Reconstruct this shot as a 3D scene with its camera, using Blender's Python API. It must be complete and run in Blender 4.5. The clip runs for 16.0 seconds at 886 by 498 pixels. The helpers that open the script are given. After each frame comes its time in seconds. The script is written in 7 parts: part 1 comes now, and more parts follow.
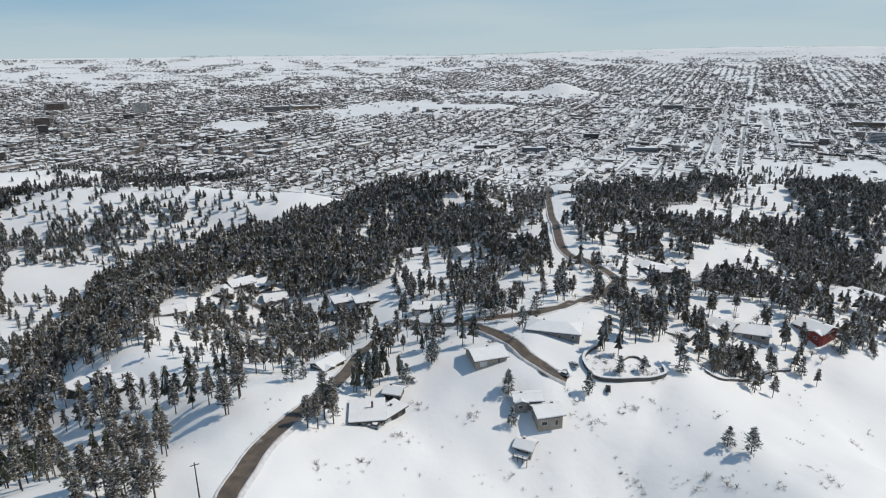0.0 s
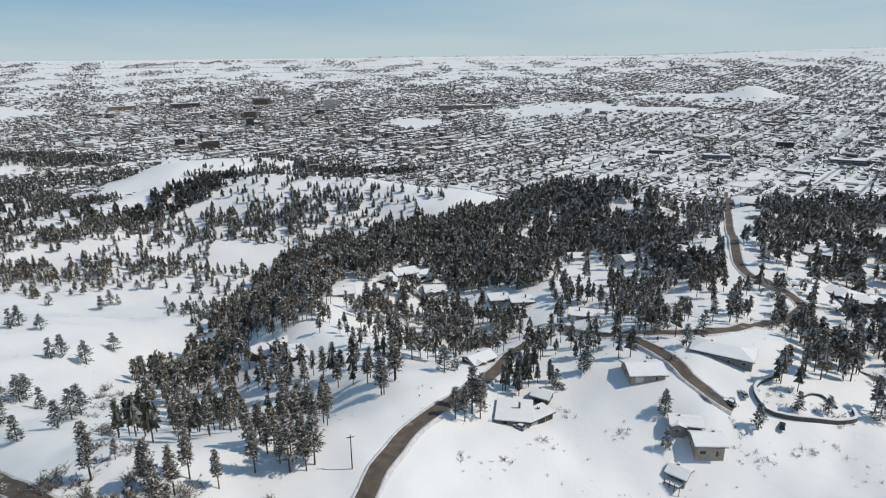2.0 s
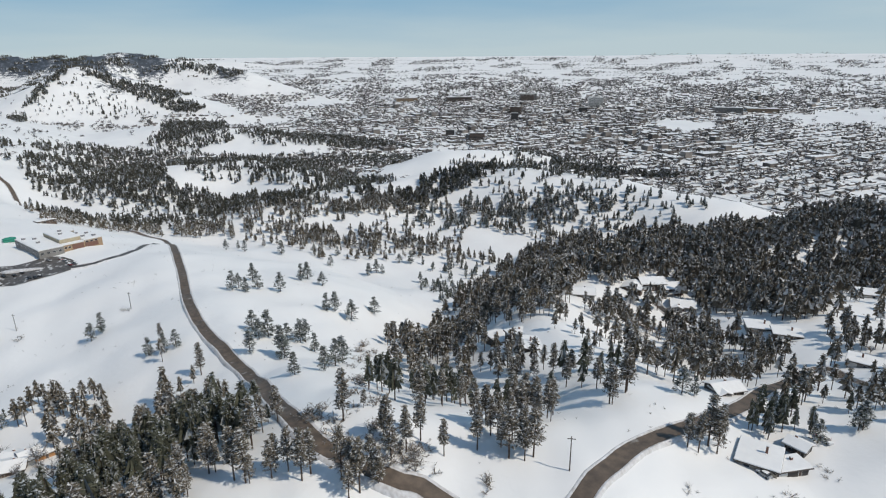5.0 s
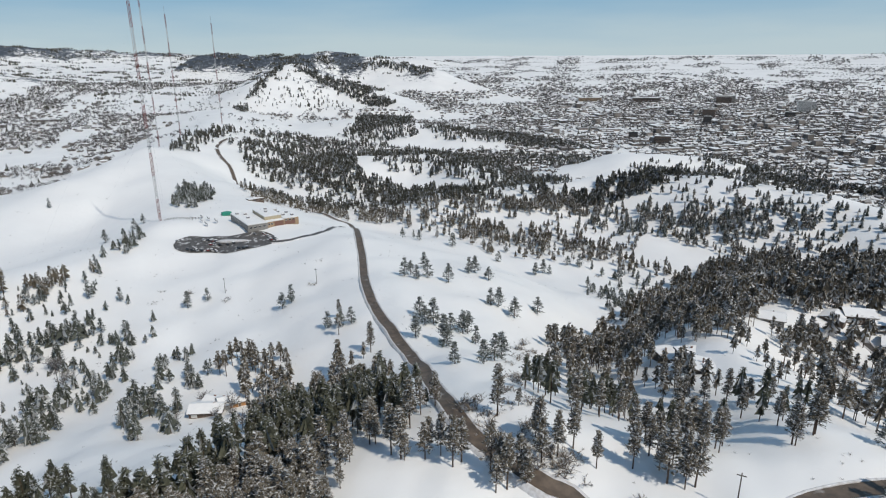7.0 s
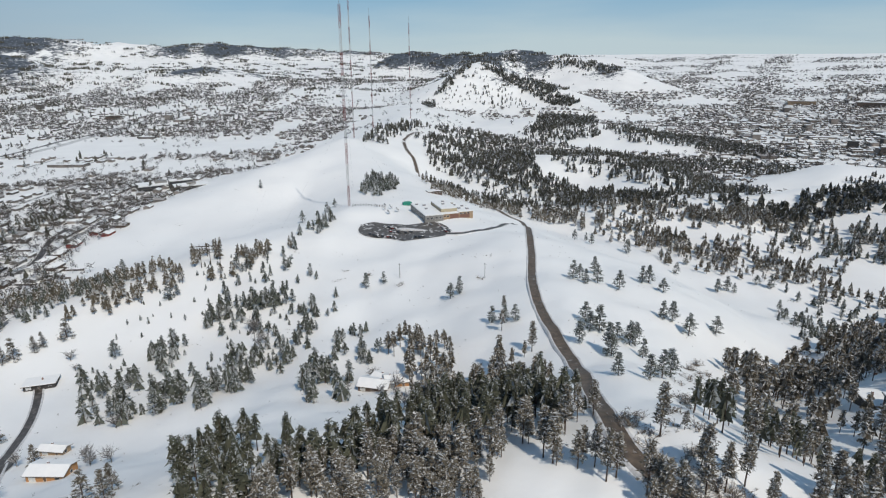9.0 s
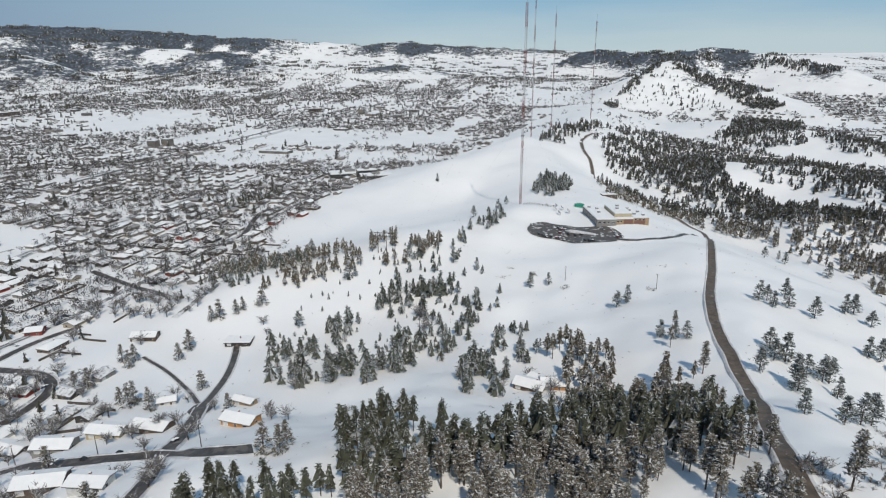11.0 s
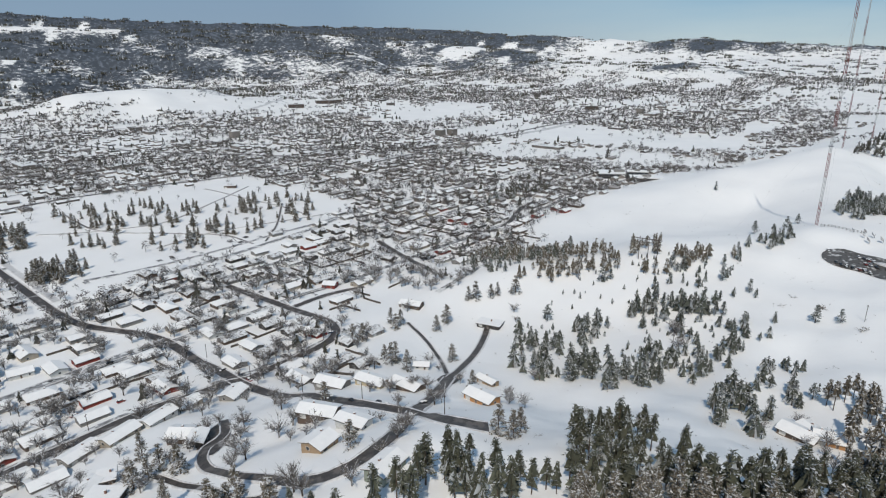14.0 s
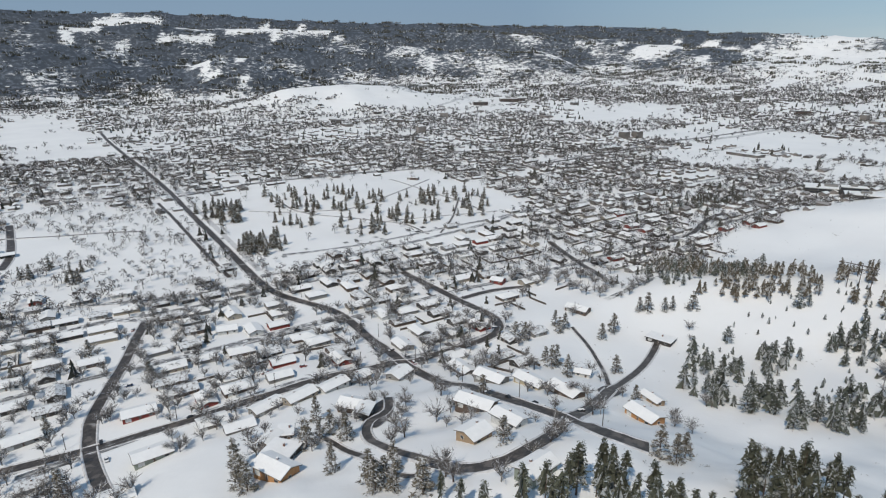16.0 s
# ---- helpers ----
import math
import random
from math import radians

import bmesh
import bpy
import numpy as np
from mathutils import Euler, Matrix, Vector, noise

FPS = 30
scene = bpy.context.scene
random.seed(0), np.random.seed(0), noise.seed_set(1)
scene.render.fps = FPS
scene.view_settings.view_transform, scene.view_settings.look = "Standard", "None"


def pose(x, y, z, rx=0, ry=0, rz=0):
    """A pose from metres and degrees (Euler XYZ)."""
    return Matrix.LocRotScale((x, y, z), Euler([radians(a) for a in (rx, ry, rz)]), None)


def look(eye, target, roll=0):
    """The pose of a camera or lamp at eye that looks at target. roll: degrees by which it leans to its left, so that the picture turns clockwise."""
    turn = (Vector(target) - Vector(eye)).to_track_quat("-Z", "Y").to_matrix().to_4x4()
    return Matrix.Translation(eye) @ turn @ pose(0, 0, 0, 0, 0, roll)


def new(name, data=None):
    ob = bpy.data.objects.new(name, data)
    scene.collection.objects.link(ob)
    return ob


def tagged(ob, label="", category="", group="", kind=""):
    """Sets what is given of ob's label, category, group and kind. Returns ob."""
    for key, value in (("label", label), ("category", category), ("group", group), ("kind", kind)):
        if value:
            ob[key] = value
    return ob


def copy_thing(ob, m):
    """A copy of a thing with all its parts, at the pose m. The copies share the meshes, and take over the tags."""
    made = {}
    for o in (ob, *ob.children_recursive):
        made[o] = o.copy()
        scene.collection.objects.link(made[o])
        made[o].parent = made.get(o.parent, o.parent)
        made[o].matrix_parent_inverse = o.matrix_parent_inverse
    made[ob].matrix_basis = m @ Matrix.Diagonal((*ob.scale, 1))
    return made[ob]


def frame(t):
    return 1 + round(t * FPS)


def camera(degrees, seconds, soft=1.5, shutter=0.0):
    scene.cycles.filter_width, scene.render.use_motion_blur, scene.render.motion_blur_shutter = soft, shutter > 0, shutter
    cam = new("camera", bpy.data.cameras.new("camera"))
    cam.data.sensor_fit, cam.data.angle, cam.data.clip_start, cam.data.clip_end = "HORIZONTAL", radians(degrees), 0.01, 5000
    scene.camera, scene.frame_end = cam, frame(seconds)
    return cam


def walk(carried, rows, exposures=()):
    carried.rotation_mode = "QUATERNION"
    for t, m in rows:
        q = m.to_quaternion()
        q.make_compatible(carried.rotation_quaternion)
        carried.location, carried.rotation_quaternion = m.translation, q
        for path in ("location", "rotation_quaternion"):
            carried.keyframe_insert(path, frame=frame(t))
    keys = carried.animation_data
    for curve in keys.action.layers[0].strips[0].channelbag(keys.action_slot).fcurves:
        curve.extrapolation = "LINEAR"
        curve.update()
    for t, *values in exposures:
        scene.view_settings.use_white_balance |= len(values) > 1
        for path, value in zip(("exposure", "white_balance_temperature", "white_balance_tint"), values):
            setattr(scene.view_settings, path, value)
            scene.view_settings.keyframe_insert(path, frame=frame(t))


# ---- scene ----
cam = camera(71.90, 16.0, 1.15)
EYE_Z = 230.0
# seconds, yaw to the left, pitch, roll: the aircraft hangs in one spot and turns
ROWS = [
    (0.0, 0.47, -17.59, 0.4), (0.5, 4.37, -17.53, 0.43), (1.0, 8.24, -17.48, 0.46), (1.5, 12.16, -17.42, 0.49),
    (2.0, 16.08, -17.44, 0.49), (2.5, 20.0, -17.42, 0.46), (3.0, 23.94, -17.41, 0.47), (3.5, 27.88, -17.47, 0.44),
    (4.0, 31.84, -17.49, 0.42), (6.5, 52.28, -17.54, 0.23), (7.0, 56.41, -17.55, 0.25), (7.5, 60.56, -17.59, 0.25),
    (8.0, 64.74, -17.62, 0.17), (8.5, 68.87, -17.61, 0.18), (9.0, 73.02, -17.62, 0.24), (11.5, 93.46, -17.69, 0.25),
    (12.0, 97.61, -17.71, 0.23), (12.5, 101.79, -17.73, 0.24), (13.0, 105.96, -17.76, 0.3), (13.5, 110.16, -17.78, 0.27),
    (14.0, 114.34, -17.81, 0.28), (14.5, 118.51, -17.83, 0.27), (15.0, 122.68, -17.84, 0.27), (15.5, 126.83, -17.83, 0.31),
    (16.0, 130.98, -17.83, 0.31),
]
walk(cam, [(t, pose(0, 0, EYE_Z) @ pose(0, 0, 0, 90 + pitch, roll, yaw)) for t, yaw, pitch, roll in ROWS],
     [(0.0, -0.08), (13.0, -0.06), (16.0, -0.11)])

# sun and sky
SUN_YAW, SUN_HIGH = 283.0, 49.0
world = bpy.data.worlds.new("winter_sky")
world.use_nodes = True
scene.world = world
wn, wl = world.node_tree.nodes, world.node_tree.links
sky = wn.new("ShaderNodeTexSky")
sky.sky_type, sky.sun_disc = "NISHITA", False
sky.sun_elevation, sky.sun_rotation = radians(SUN_HIGH), radians(360 - SUN_YAW)
sky.air_density, sky.dust_density, sky.ozone_density = 1.0, 0.0, 3.0
# thin veils of high cloud
coord = wn.new("ShaderNodeTexCoord")


def wmath(kind, *values):
    n = wn.new("ShaderNodeMath")
    n.operation, n.use_clamp = kind, kind in ("MULTIPLY_ADD",)
    for k, v in enumerate(values):
        if isinstance(v, (int, float)):
            n.inputs[k].default_value = v
        else:
            wl.new(v, n.inputs[k])
    return n.outputs["Value"]


stretch = wn.new("ShaderNodeMapping")
stretch.inputs["Scale"].default_value = (1.3, 1.3, 10.0)
veil = wn.new("ShaderNodeTexNoise")
veil.inputs["Scale"].default_value, veil.inputs["Detail"].default_value = 2.4, 7.0
wl.new(coord.outputs["Generated"], stretch.inputs["Vector"])
wl.new(stretch.outputs["Vector"], veil.inputs["Vector"])
apart = wn.new("ShaderNodeSeparateXYZ")
wl.new(coord.outputs["Generated"], apart.inputs["Vector"])
# haze: thick at the horizon, thin overhead, with a grey bank of cloud over the western mountains
steep = wmath("MINIMUM", wmath("MAXIMUM", wmath("SUBTRACT", 4.2, wmath("MULTIPLY", apart.outputs["X"], 12.0)), 4.2), 11.0)
wisps = wmath("MULTIPLY_ADD", veil.outputs["Fac"], 2.6, -1.0)
blueing = wmath("SUBTRACT", wmath("MULTIPLY", apart.outputs["Z"], steep), wmath("MULTIPLY", wisps, 0.35))
clearer = wmath("MINIMUM", wmath("MAXIMUM", wmath("ADD", wmath("MULTIPLY", apart.outputs["Y"], 1.5), 1.0), 0.12), 1.0)
blueing = wmath("MULTIPLY", wmath("MINIMUM", wmath("MAXIMUM", blueing, 0.0), 1.0), clearer)
amount = wmath("MINIMUM", wmath("MAXIMUM", wmath("MULTIPLY_ADD", apart.outputs["Z"], -1.2, 1.1), 0.3), 0.94)
to_sun = wmath("MULTIPLY_ADD", apart.outputs["Y"], 1.9, 1.05)
haze = wn.new("ShaderNodeMix")
haze.data_type = "RGBA"
haze.inputs["A"].default_value = (2.3, 3.3, 4.6, 1)
haze.inputs["B"].default_value = (4.9, 6.1, 6.7, 1)
wl.new(to_sun, haze.inputs["Factor"])
deep = wn.new("ShaderNodeMix")
deep.data_type = "RGBA"
deep.inputs["B"].default_value = (2.3, 4.3, 6.1, 1)
wl.new(blueing, deep.inputs["Factor"])
wl.new(haze.outputs["Result"], deep.inputs["A"])
mixer = wn.new("ShaderNodeMix")
mixer.data_type = "RGBA"
wl.new(amount, mixer.inputs["Factor"])
wl.new(sky.outputs["Color"], mixer.inputs["A"])
wl.new(deep.outputs["Result"], mixer.inputs["B"])
wl.new(mixer.outputs["Result"], wn["Background"].inputs["Color"])
wn["Background"].inputs["Strength"].default_value = 0.1
sun = new("sun", bpy.data.lights.new("sun", "SUN"))
sun.data.energy, sun.data.angle, sun.data.color = 2.95, radians(0.53), (1.0, 0.922, 0.805)
sun_from = Vector((-math.sin(radians(SUN_YAW)) * math.cos(radians(SUN_HIGH)), math.cos(radians(SUN_YAW)) * math.cos(radians(SUN_HIGH)), math.sin(radians(SUN_HIGH))))
sun.matrix_world = look(sun_from * 100, (0, 0, 0))
scene.view_settings.exposure = 0.0

# materials


def patch(m, color, size, share):
    """Lays irregular patches of another colour over a material."""
    n, l = m.node_tree.nodes, m.node_tree.links
    p = n["Principled BSDF"]
    old = p.inputs["Base Color"].links[0].from_socket
    geo, tex, cut, mix = n.new("ShaderNodeNewGeometry"), n.new("ShaderNodeTexNoise"), n.new("ShaderNodeMapRange"), n.new("ShaderNodeMix")
    tex.inputs["Scale"].default_value, tex.inputs["Detail"].default_value = 1 / size, 8
    cut.inputs["From Min"].default_value, cut.inputs["From Max"].default_value = 0.68 - 0.36 * share, 0.74 - 0.36 * share
    mix.data_type = "RGBA"
    mix.inputs["B"].default_value = (*color, 1)
    l.new(geo.outputs["Position"], tex.inputs["Vector"])
    l.new(tex.outputs["Fac"], cut.inputs["Value"])
    l.new(cut.outputs["Result"], mix.inputs["Factor"])
    l.new(old, mix.inputs["A"])
    l.new(mix.outputs["Result"], p.inputs["Base Color"])
    return m


def shade(name, color, rough=0.8, second=None, size=1.0, amount=0.5, bump=0.0, bump_size=None, metal=0.0, island=None, spread=0.0, by_object=False, detail=5.0):
    """A surface of two colours mixed by noise of that size in metres, with fine relief. island: a third colour for that share of the loose pieces."""
    m = bpy.data.materials.new(name)
    m.use_nodes = True
    n, l = m.node_tree.nodes, m.node_tree.links
    p = n["Principled BSDF"]
    p.inputs["Roughness"].default_value, p.inputs["Metallic"].default_value = rough, metal
    geo = n.new("ShaderNodeNewGeometry")
    tex = n.new("ShaderNodeTexNoise")
    tex.inputs["Scale"].default_value, tex.inputs["Detail"].default_value = 1 / size, detail
    l.new(geo.outputs["Position"], tex.inputs["Vector"])
    reach = n.new("ShaderNodeMapRange")
    reach.inputs["From Min"].default_value, reach.inputs["From Max"].default_value = 0.5 - 0.25 * (1.2 - amount), 0.5 + 0.25 * (1.2 - amount)
    l.new(tex.outputs["Fac"], reach.inputs["Value"])
    mix = n.new("ShaderNodeMix")
    mix.data_type = "RGBA"
    mix.inputs["A"].default_value = (*color, 1)
    mix.inputs["B"].default_value = (*(second or [0.75 * c for c in color]), 1)
    l.new(reach.outputs["Result"], mix.inputs["Factor"])
    out = mix.outputs["Result"]
    if spread or by_object:
        chance = n.new("ShaderNodeObjectInfo").outputs["Random"] if by_object else geo.outputs["Random Per Island"]
        hsv = n.new("ShaderNodeHueSaturation")
        vary = n.new("ShaderNodeMapRange")
        vary.inputs["To Min"].default_value, vary.inputs["To Max"].default_value = 1 - (spread or 0.3), 1 + (spread or 0.3)
        l.new(chance, vary.inputs["Value"])
        l.new(vary.outputs["Result"], hsv.inputs["Value"])
        l.new(out, hsv.inputs["Color"])
        out = hsv.outputs["Color"]
    if island:
        share, other = island
        less = n.new("ShaderNodeMath")
        less.operation = "LESS_THAN"
        less.inputs[1].default_value = share
        l.new(geo.outputs["Random Per Island"], less.inputs[0])
        swap = n.new("ShaderNodeMix")
        swap.data_type = "RGBA"
        swap.inputs["B"].default_value = (*other, 1)
        l.new(out, swap.inputs["A"])
        l.new(less.outputs["Value"], swap.inputs["Factor"])
        out = swap.outputs["Result"]
    l.new(out, p.inputs["Base Color"])
    if bump:
        grain = n.new("ShaderNodeTexNoise")
        grain.inputs["Scale"].default_value, grain.inputs["Detail"].default_value = 1 / (bump_size or size), 6
        l.new(geo.outputs["Position"], grain.inputs["Vector"])
        relief = n.new("ShaderNodeBump")
        relief.inputs["Strength"].default_value, relief.inputs["Distance"].default_value = min(1, bump), 0.35
        l.new(grain.outputs["Fac"], relief.inputs["Height"])
        l.new(relief.outputs["Normal"], p.inputs["Normal"])
    return m


SNOW = (0.855, 0.845, 0.825)
snow = shade("snow", SNOW, 0.65, (0.78, 0.772, 0.76), 60, 0.3, 0.5, 5)


def add_hazed_far_woods(m):
    """On the land far off, dark pine cover, tinted blue for distance haze, takes the place of snow where woods stand.
    """
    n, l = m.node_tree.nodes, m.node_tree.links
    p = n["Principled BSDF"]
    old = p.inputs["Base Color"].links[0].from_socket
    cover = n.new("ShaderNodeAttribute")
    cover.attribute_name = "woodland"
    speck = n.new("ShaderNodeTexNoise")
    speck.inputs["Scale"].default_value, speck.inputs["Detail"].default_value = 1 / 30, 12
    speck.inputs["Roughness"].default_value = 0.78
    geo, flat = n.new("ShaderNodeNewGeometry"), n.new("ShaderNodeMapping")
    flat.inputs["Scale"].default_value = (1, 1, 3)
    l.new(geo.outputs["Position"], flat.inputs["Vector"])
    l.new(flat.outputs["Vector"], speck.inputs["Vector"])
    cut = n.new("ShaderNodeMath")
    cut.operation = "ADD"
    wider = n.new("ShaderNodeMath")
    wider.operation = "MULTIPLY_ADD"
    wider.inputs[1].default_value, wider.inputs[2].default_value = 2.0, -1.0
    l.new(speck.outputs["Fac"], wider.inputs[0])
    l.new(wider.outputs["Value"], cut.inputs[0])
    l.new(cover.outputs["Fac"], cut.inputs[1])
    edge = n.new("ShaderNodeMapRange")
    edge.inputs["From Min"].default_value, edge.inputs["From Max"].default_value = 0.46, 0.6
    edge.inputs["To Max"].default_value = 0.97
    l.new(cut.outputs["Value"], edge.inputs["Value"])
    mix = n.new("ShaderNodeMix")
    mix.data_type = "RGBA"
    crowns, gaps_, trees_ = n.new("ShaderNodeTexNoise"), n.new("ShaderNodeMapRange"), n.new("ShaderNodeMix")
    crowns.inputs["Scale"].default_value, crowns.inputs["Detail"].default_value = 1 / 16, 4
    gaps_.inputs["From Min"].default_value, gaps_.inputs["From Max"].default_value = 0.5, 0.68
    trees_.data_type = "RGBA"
    # both tree colours have the blue of distance haze mixed in
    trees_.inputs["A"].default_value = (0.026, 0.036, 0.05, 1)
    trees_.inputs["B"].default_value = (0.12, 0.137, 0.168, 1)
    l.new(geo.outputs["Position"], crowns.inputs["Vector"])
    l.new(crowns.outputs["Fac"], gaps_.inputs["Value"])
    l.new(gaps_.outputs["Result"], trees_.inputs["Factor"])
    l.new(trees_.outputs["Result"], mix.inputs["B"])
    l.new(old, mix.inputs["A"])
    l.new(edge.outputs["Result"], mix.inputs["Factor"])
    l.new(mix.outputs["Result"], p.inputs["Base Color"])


add_hazed_far_woods(snow)
roof_snow = shade("roof_snow", (0.855, 0.845, 0.825), 0.6, (0.79, 0.782, 0.77), 3, 0.3, 0.3, 1.2)
needles = shade("pine_needles", (0.113, 0.098, 0.073), 0.8, (0.15, 0.13, 0.098), 3, 0.5, island=(0.3, (0.555, 0.552, 0.548)), spread=0.35)
needles_near = shade("near_pine_needles", (0.068, 0.073, 0.051), 0.8, (0.098, 0.1, 0.07), 3, 0.5, island=(0.17, (0.42, 0.44, 0.45)), spread=0.4)
needles_far = shade("far_pine_needles", (0.066, 0.066, 0.052), 0.85, (0.092, 0.088, 0.07), 8, 0.5, island=(0.17, (0.45, 0.47, 0.5)), spread=0.3)
needles_snowy = shade("snowy_pine_needles", (0.074, 0.083, 0.067), 0.8, (0.1, 0.108, 0.088), 3, 0.5, island=(0.33, (0.52, 0.535, 0.545)), spread=0.35)
bark = shade("pine_bark", (0.10, 0.065, 0.045), 0.9, (0.05, 0.035, 0.028), 0.4, 0.6, 0.6)
roof_thin = patch(shade("thin_roof_snow", (0.74, 0.745, 0.745), 0.65, (0.6, 0.6, 0.6), 2.2, 0.5, 0.3, 1.2), (0.24, 0.225, 0.215), 1.4, 0.4)
garden_twigs = shade("garden_tree_twigs", (0.15, 0.138, 0.128), 0.9, (0.135, 0.122, 0.113), 1.2, 0.6, island=(0.2, (0.6, 0.6, 0.61)), spread=0.3)
twigs = shade("bare_twigs", (0.105, 0.092, 0.084), 0.9, (0.068, 0.06, 0.054), 1.2, 0.6, island=(0.12, (0.5, 0.5, 0.52)), spread=0.3)
bush_twigs = shade("bush_twigs", (0.2, 0.165, 0.13), 0.9, (0.13, 0.11, 0.09), 1.0, 0.6, island=(0.15, (0.6, 0.6, 0.62)), spread=0.3)
asphalt = shade("wet_asphalt", (0.036, 0.03, 0.027), 0.5, (0.085, 0.072, 0.062), 2.0, 0.5, 0.2, 0.3)
sanded = shade("sanded_asphalt", (0.145, 0.108, 0.08), 0.7, (0.08, 0.062, 0.048), 3.0, 0.6, 0.2, 0.4)
slush = shade("snowy_street", (0.34, 0.34, 0.345), 0.6, (0.13, 0.128, 0.126), 2.6, 0.7, 0.3, 0.6)
bank = shade("ploughed_snow", (0.74, 0.74, 0.75), 0.7, (0.45, 0.42, 0.4), 1.6, 0.2, 0.6, 0.8)
patch(asphalt, (0.13, 0.112, 0.098), 4.5, 0.4)
patch(asphalt, (0.3, 0.29, 0.28), 9.0, 0.12)
packed = patch(shade("packed_snow_road", (0.62, 0.615, 0.61), 0.65, (0.5, 0.495, 0.49), 12, 0.5, 0.2, 1.5), (0.36, 0.35, 0.345), 18, 0.25)
lot = patch(patch(shade("parking_tarmac", (0.07, 0.062, 0.057), 0.6, (0.13, 0.12, 0.11), 3, 0.6, 0.2, 0.4), (0.5, 0.49, 0.48), 4, 0.3), (0.035, 0.032, 0.03), 3, 0.25)
patch(slush, (0.7, 0.7, 0.69), 6.0, 0.45)
patch(slush, (0.055, 0.052, 0.05), 4.0, 0.3)
patch(sanded, (0.3, 0.28, 0.26), 5.0, 0.12)

WALLS = {n: shade("wall_" + n, c, 0.8, None, 1.2, 0.4, 0.15, 0.4) for n, c in {
    "beige": (0.4, 0.35, 0.28), "grey": (0.26, 0.25, 0.235), "white": (0.62, 0.62, 0.6), "brown": (0.12, 0.085, 0.065),
    "dark": (0.055, 0.05, 0.047), "red": (0.24, 0.045, 0.035), "tan": (0.38, 0.27, 0.17), "orange": (0.46, 0.24, 0.1),
    "cream": (0.5, 0.43, 0.3), "sage": (0.27, 0.3, 0.25), "pink": (0.45, 0.3, 0.28), "blue": (0.2, 0.25, 0.3)}.items()}
fascia_wood = shade("dark_fascia", (0.06, 0.048, 0.04), 0.75, (0.1, 0.08, 0.065), 1.0, 0.4)
glass = shade("window_glass", (0.025, 0.03, 0.036), 0.08, (0.045, 0.05, 0.058), 4, 0.4)
trim_white = shade("white_trim", (0.7, 0.7, 0.69), 0.6, (0.6, 0.6, 0.58), 0.8, 0.3)
brick = shade("chimney_brick", (0.22, 0.11, 0.08), 0.85, (0.14, 0.08, 0.06), 0.3, 0.6)
town_wall = shade("far_house_walls", (0.23, 0.205, 0.185), 0.85, (0.11, 0.098, 0.09), 25, 0.5, spread=0.5)
steel_red = shade("red_mast_steel", (0.22, 0.04, 0.035), 0.55, (0.16, 0.04, 0.035), 2, 0.5)
steel_white = shade("white_mast_steel", (0.5, 0.5, 0.5), 0.5, (0.36, 0.35, 0.34), 2, 0.5)
steel_grey = shade("galvanised_steel", (0.3, 0.3, 0.31), 0.5, (0.2, 0.2, 0.21), 0.8, 0.5, metal=0.4)
pole_wood = shade("pole_wood", (0.1, 0.075, 0.058), 0.9, (0.06, 0.048, 0.04), 0.6, 0.5)
stone = shade("retaining_stone", (0.13, 0.12, 0.11), 0.9, (0.07, 0.065, 0.06), 0.7, 0.7, 0.5, 0.5)
rubber = shade("tyre_rubber", (0.02, 0.02, 0.02), 0.9, (0.03, 0.03, 0.03), 0.2, 0.4)
tent_green = shade("green_canvas", (0.02, 0.2, 0.14), 0.7, (0.03, 0.26, 0.18), 1.0, 0.4)
CAR_PAINT = {n: shade("car_" + n, c, 0.3, [0.8 * v for v in c], 1.5, 0.3) for n, c in {"black": (0.02, 0.02, 0.022), "silver": (0.35, 0.36, 0.37), "white": (0.7, 0.7, 0.7), "red": (0.25, 0.03, 0.03), "blue": (0.05, 0.08, 0.16)}.items()}
town_roof = shade("far_roof_snow", (0.8, 0.81, 0.8), 0.65, (0.66, 0.665, 0.66), 12, 0.4, island=(0.17, (0.3, 0.285, 0.275)), spread=0.12)

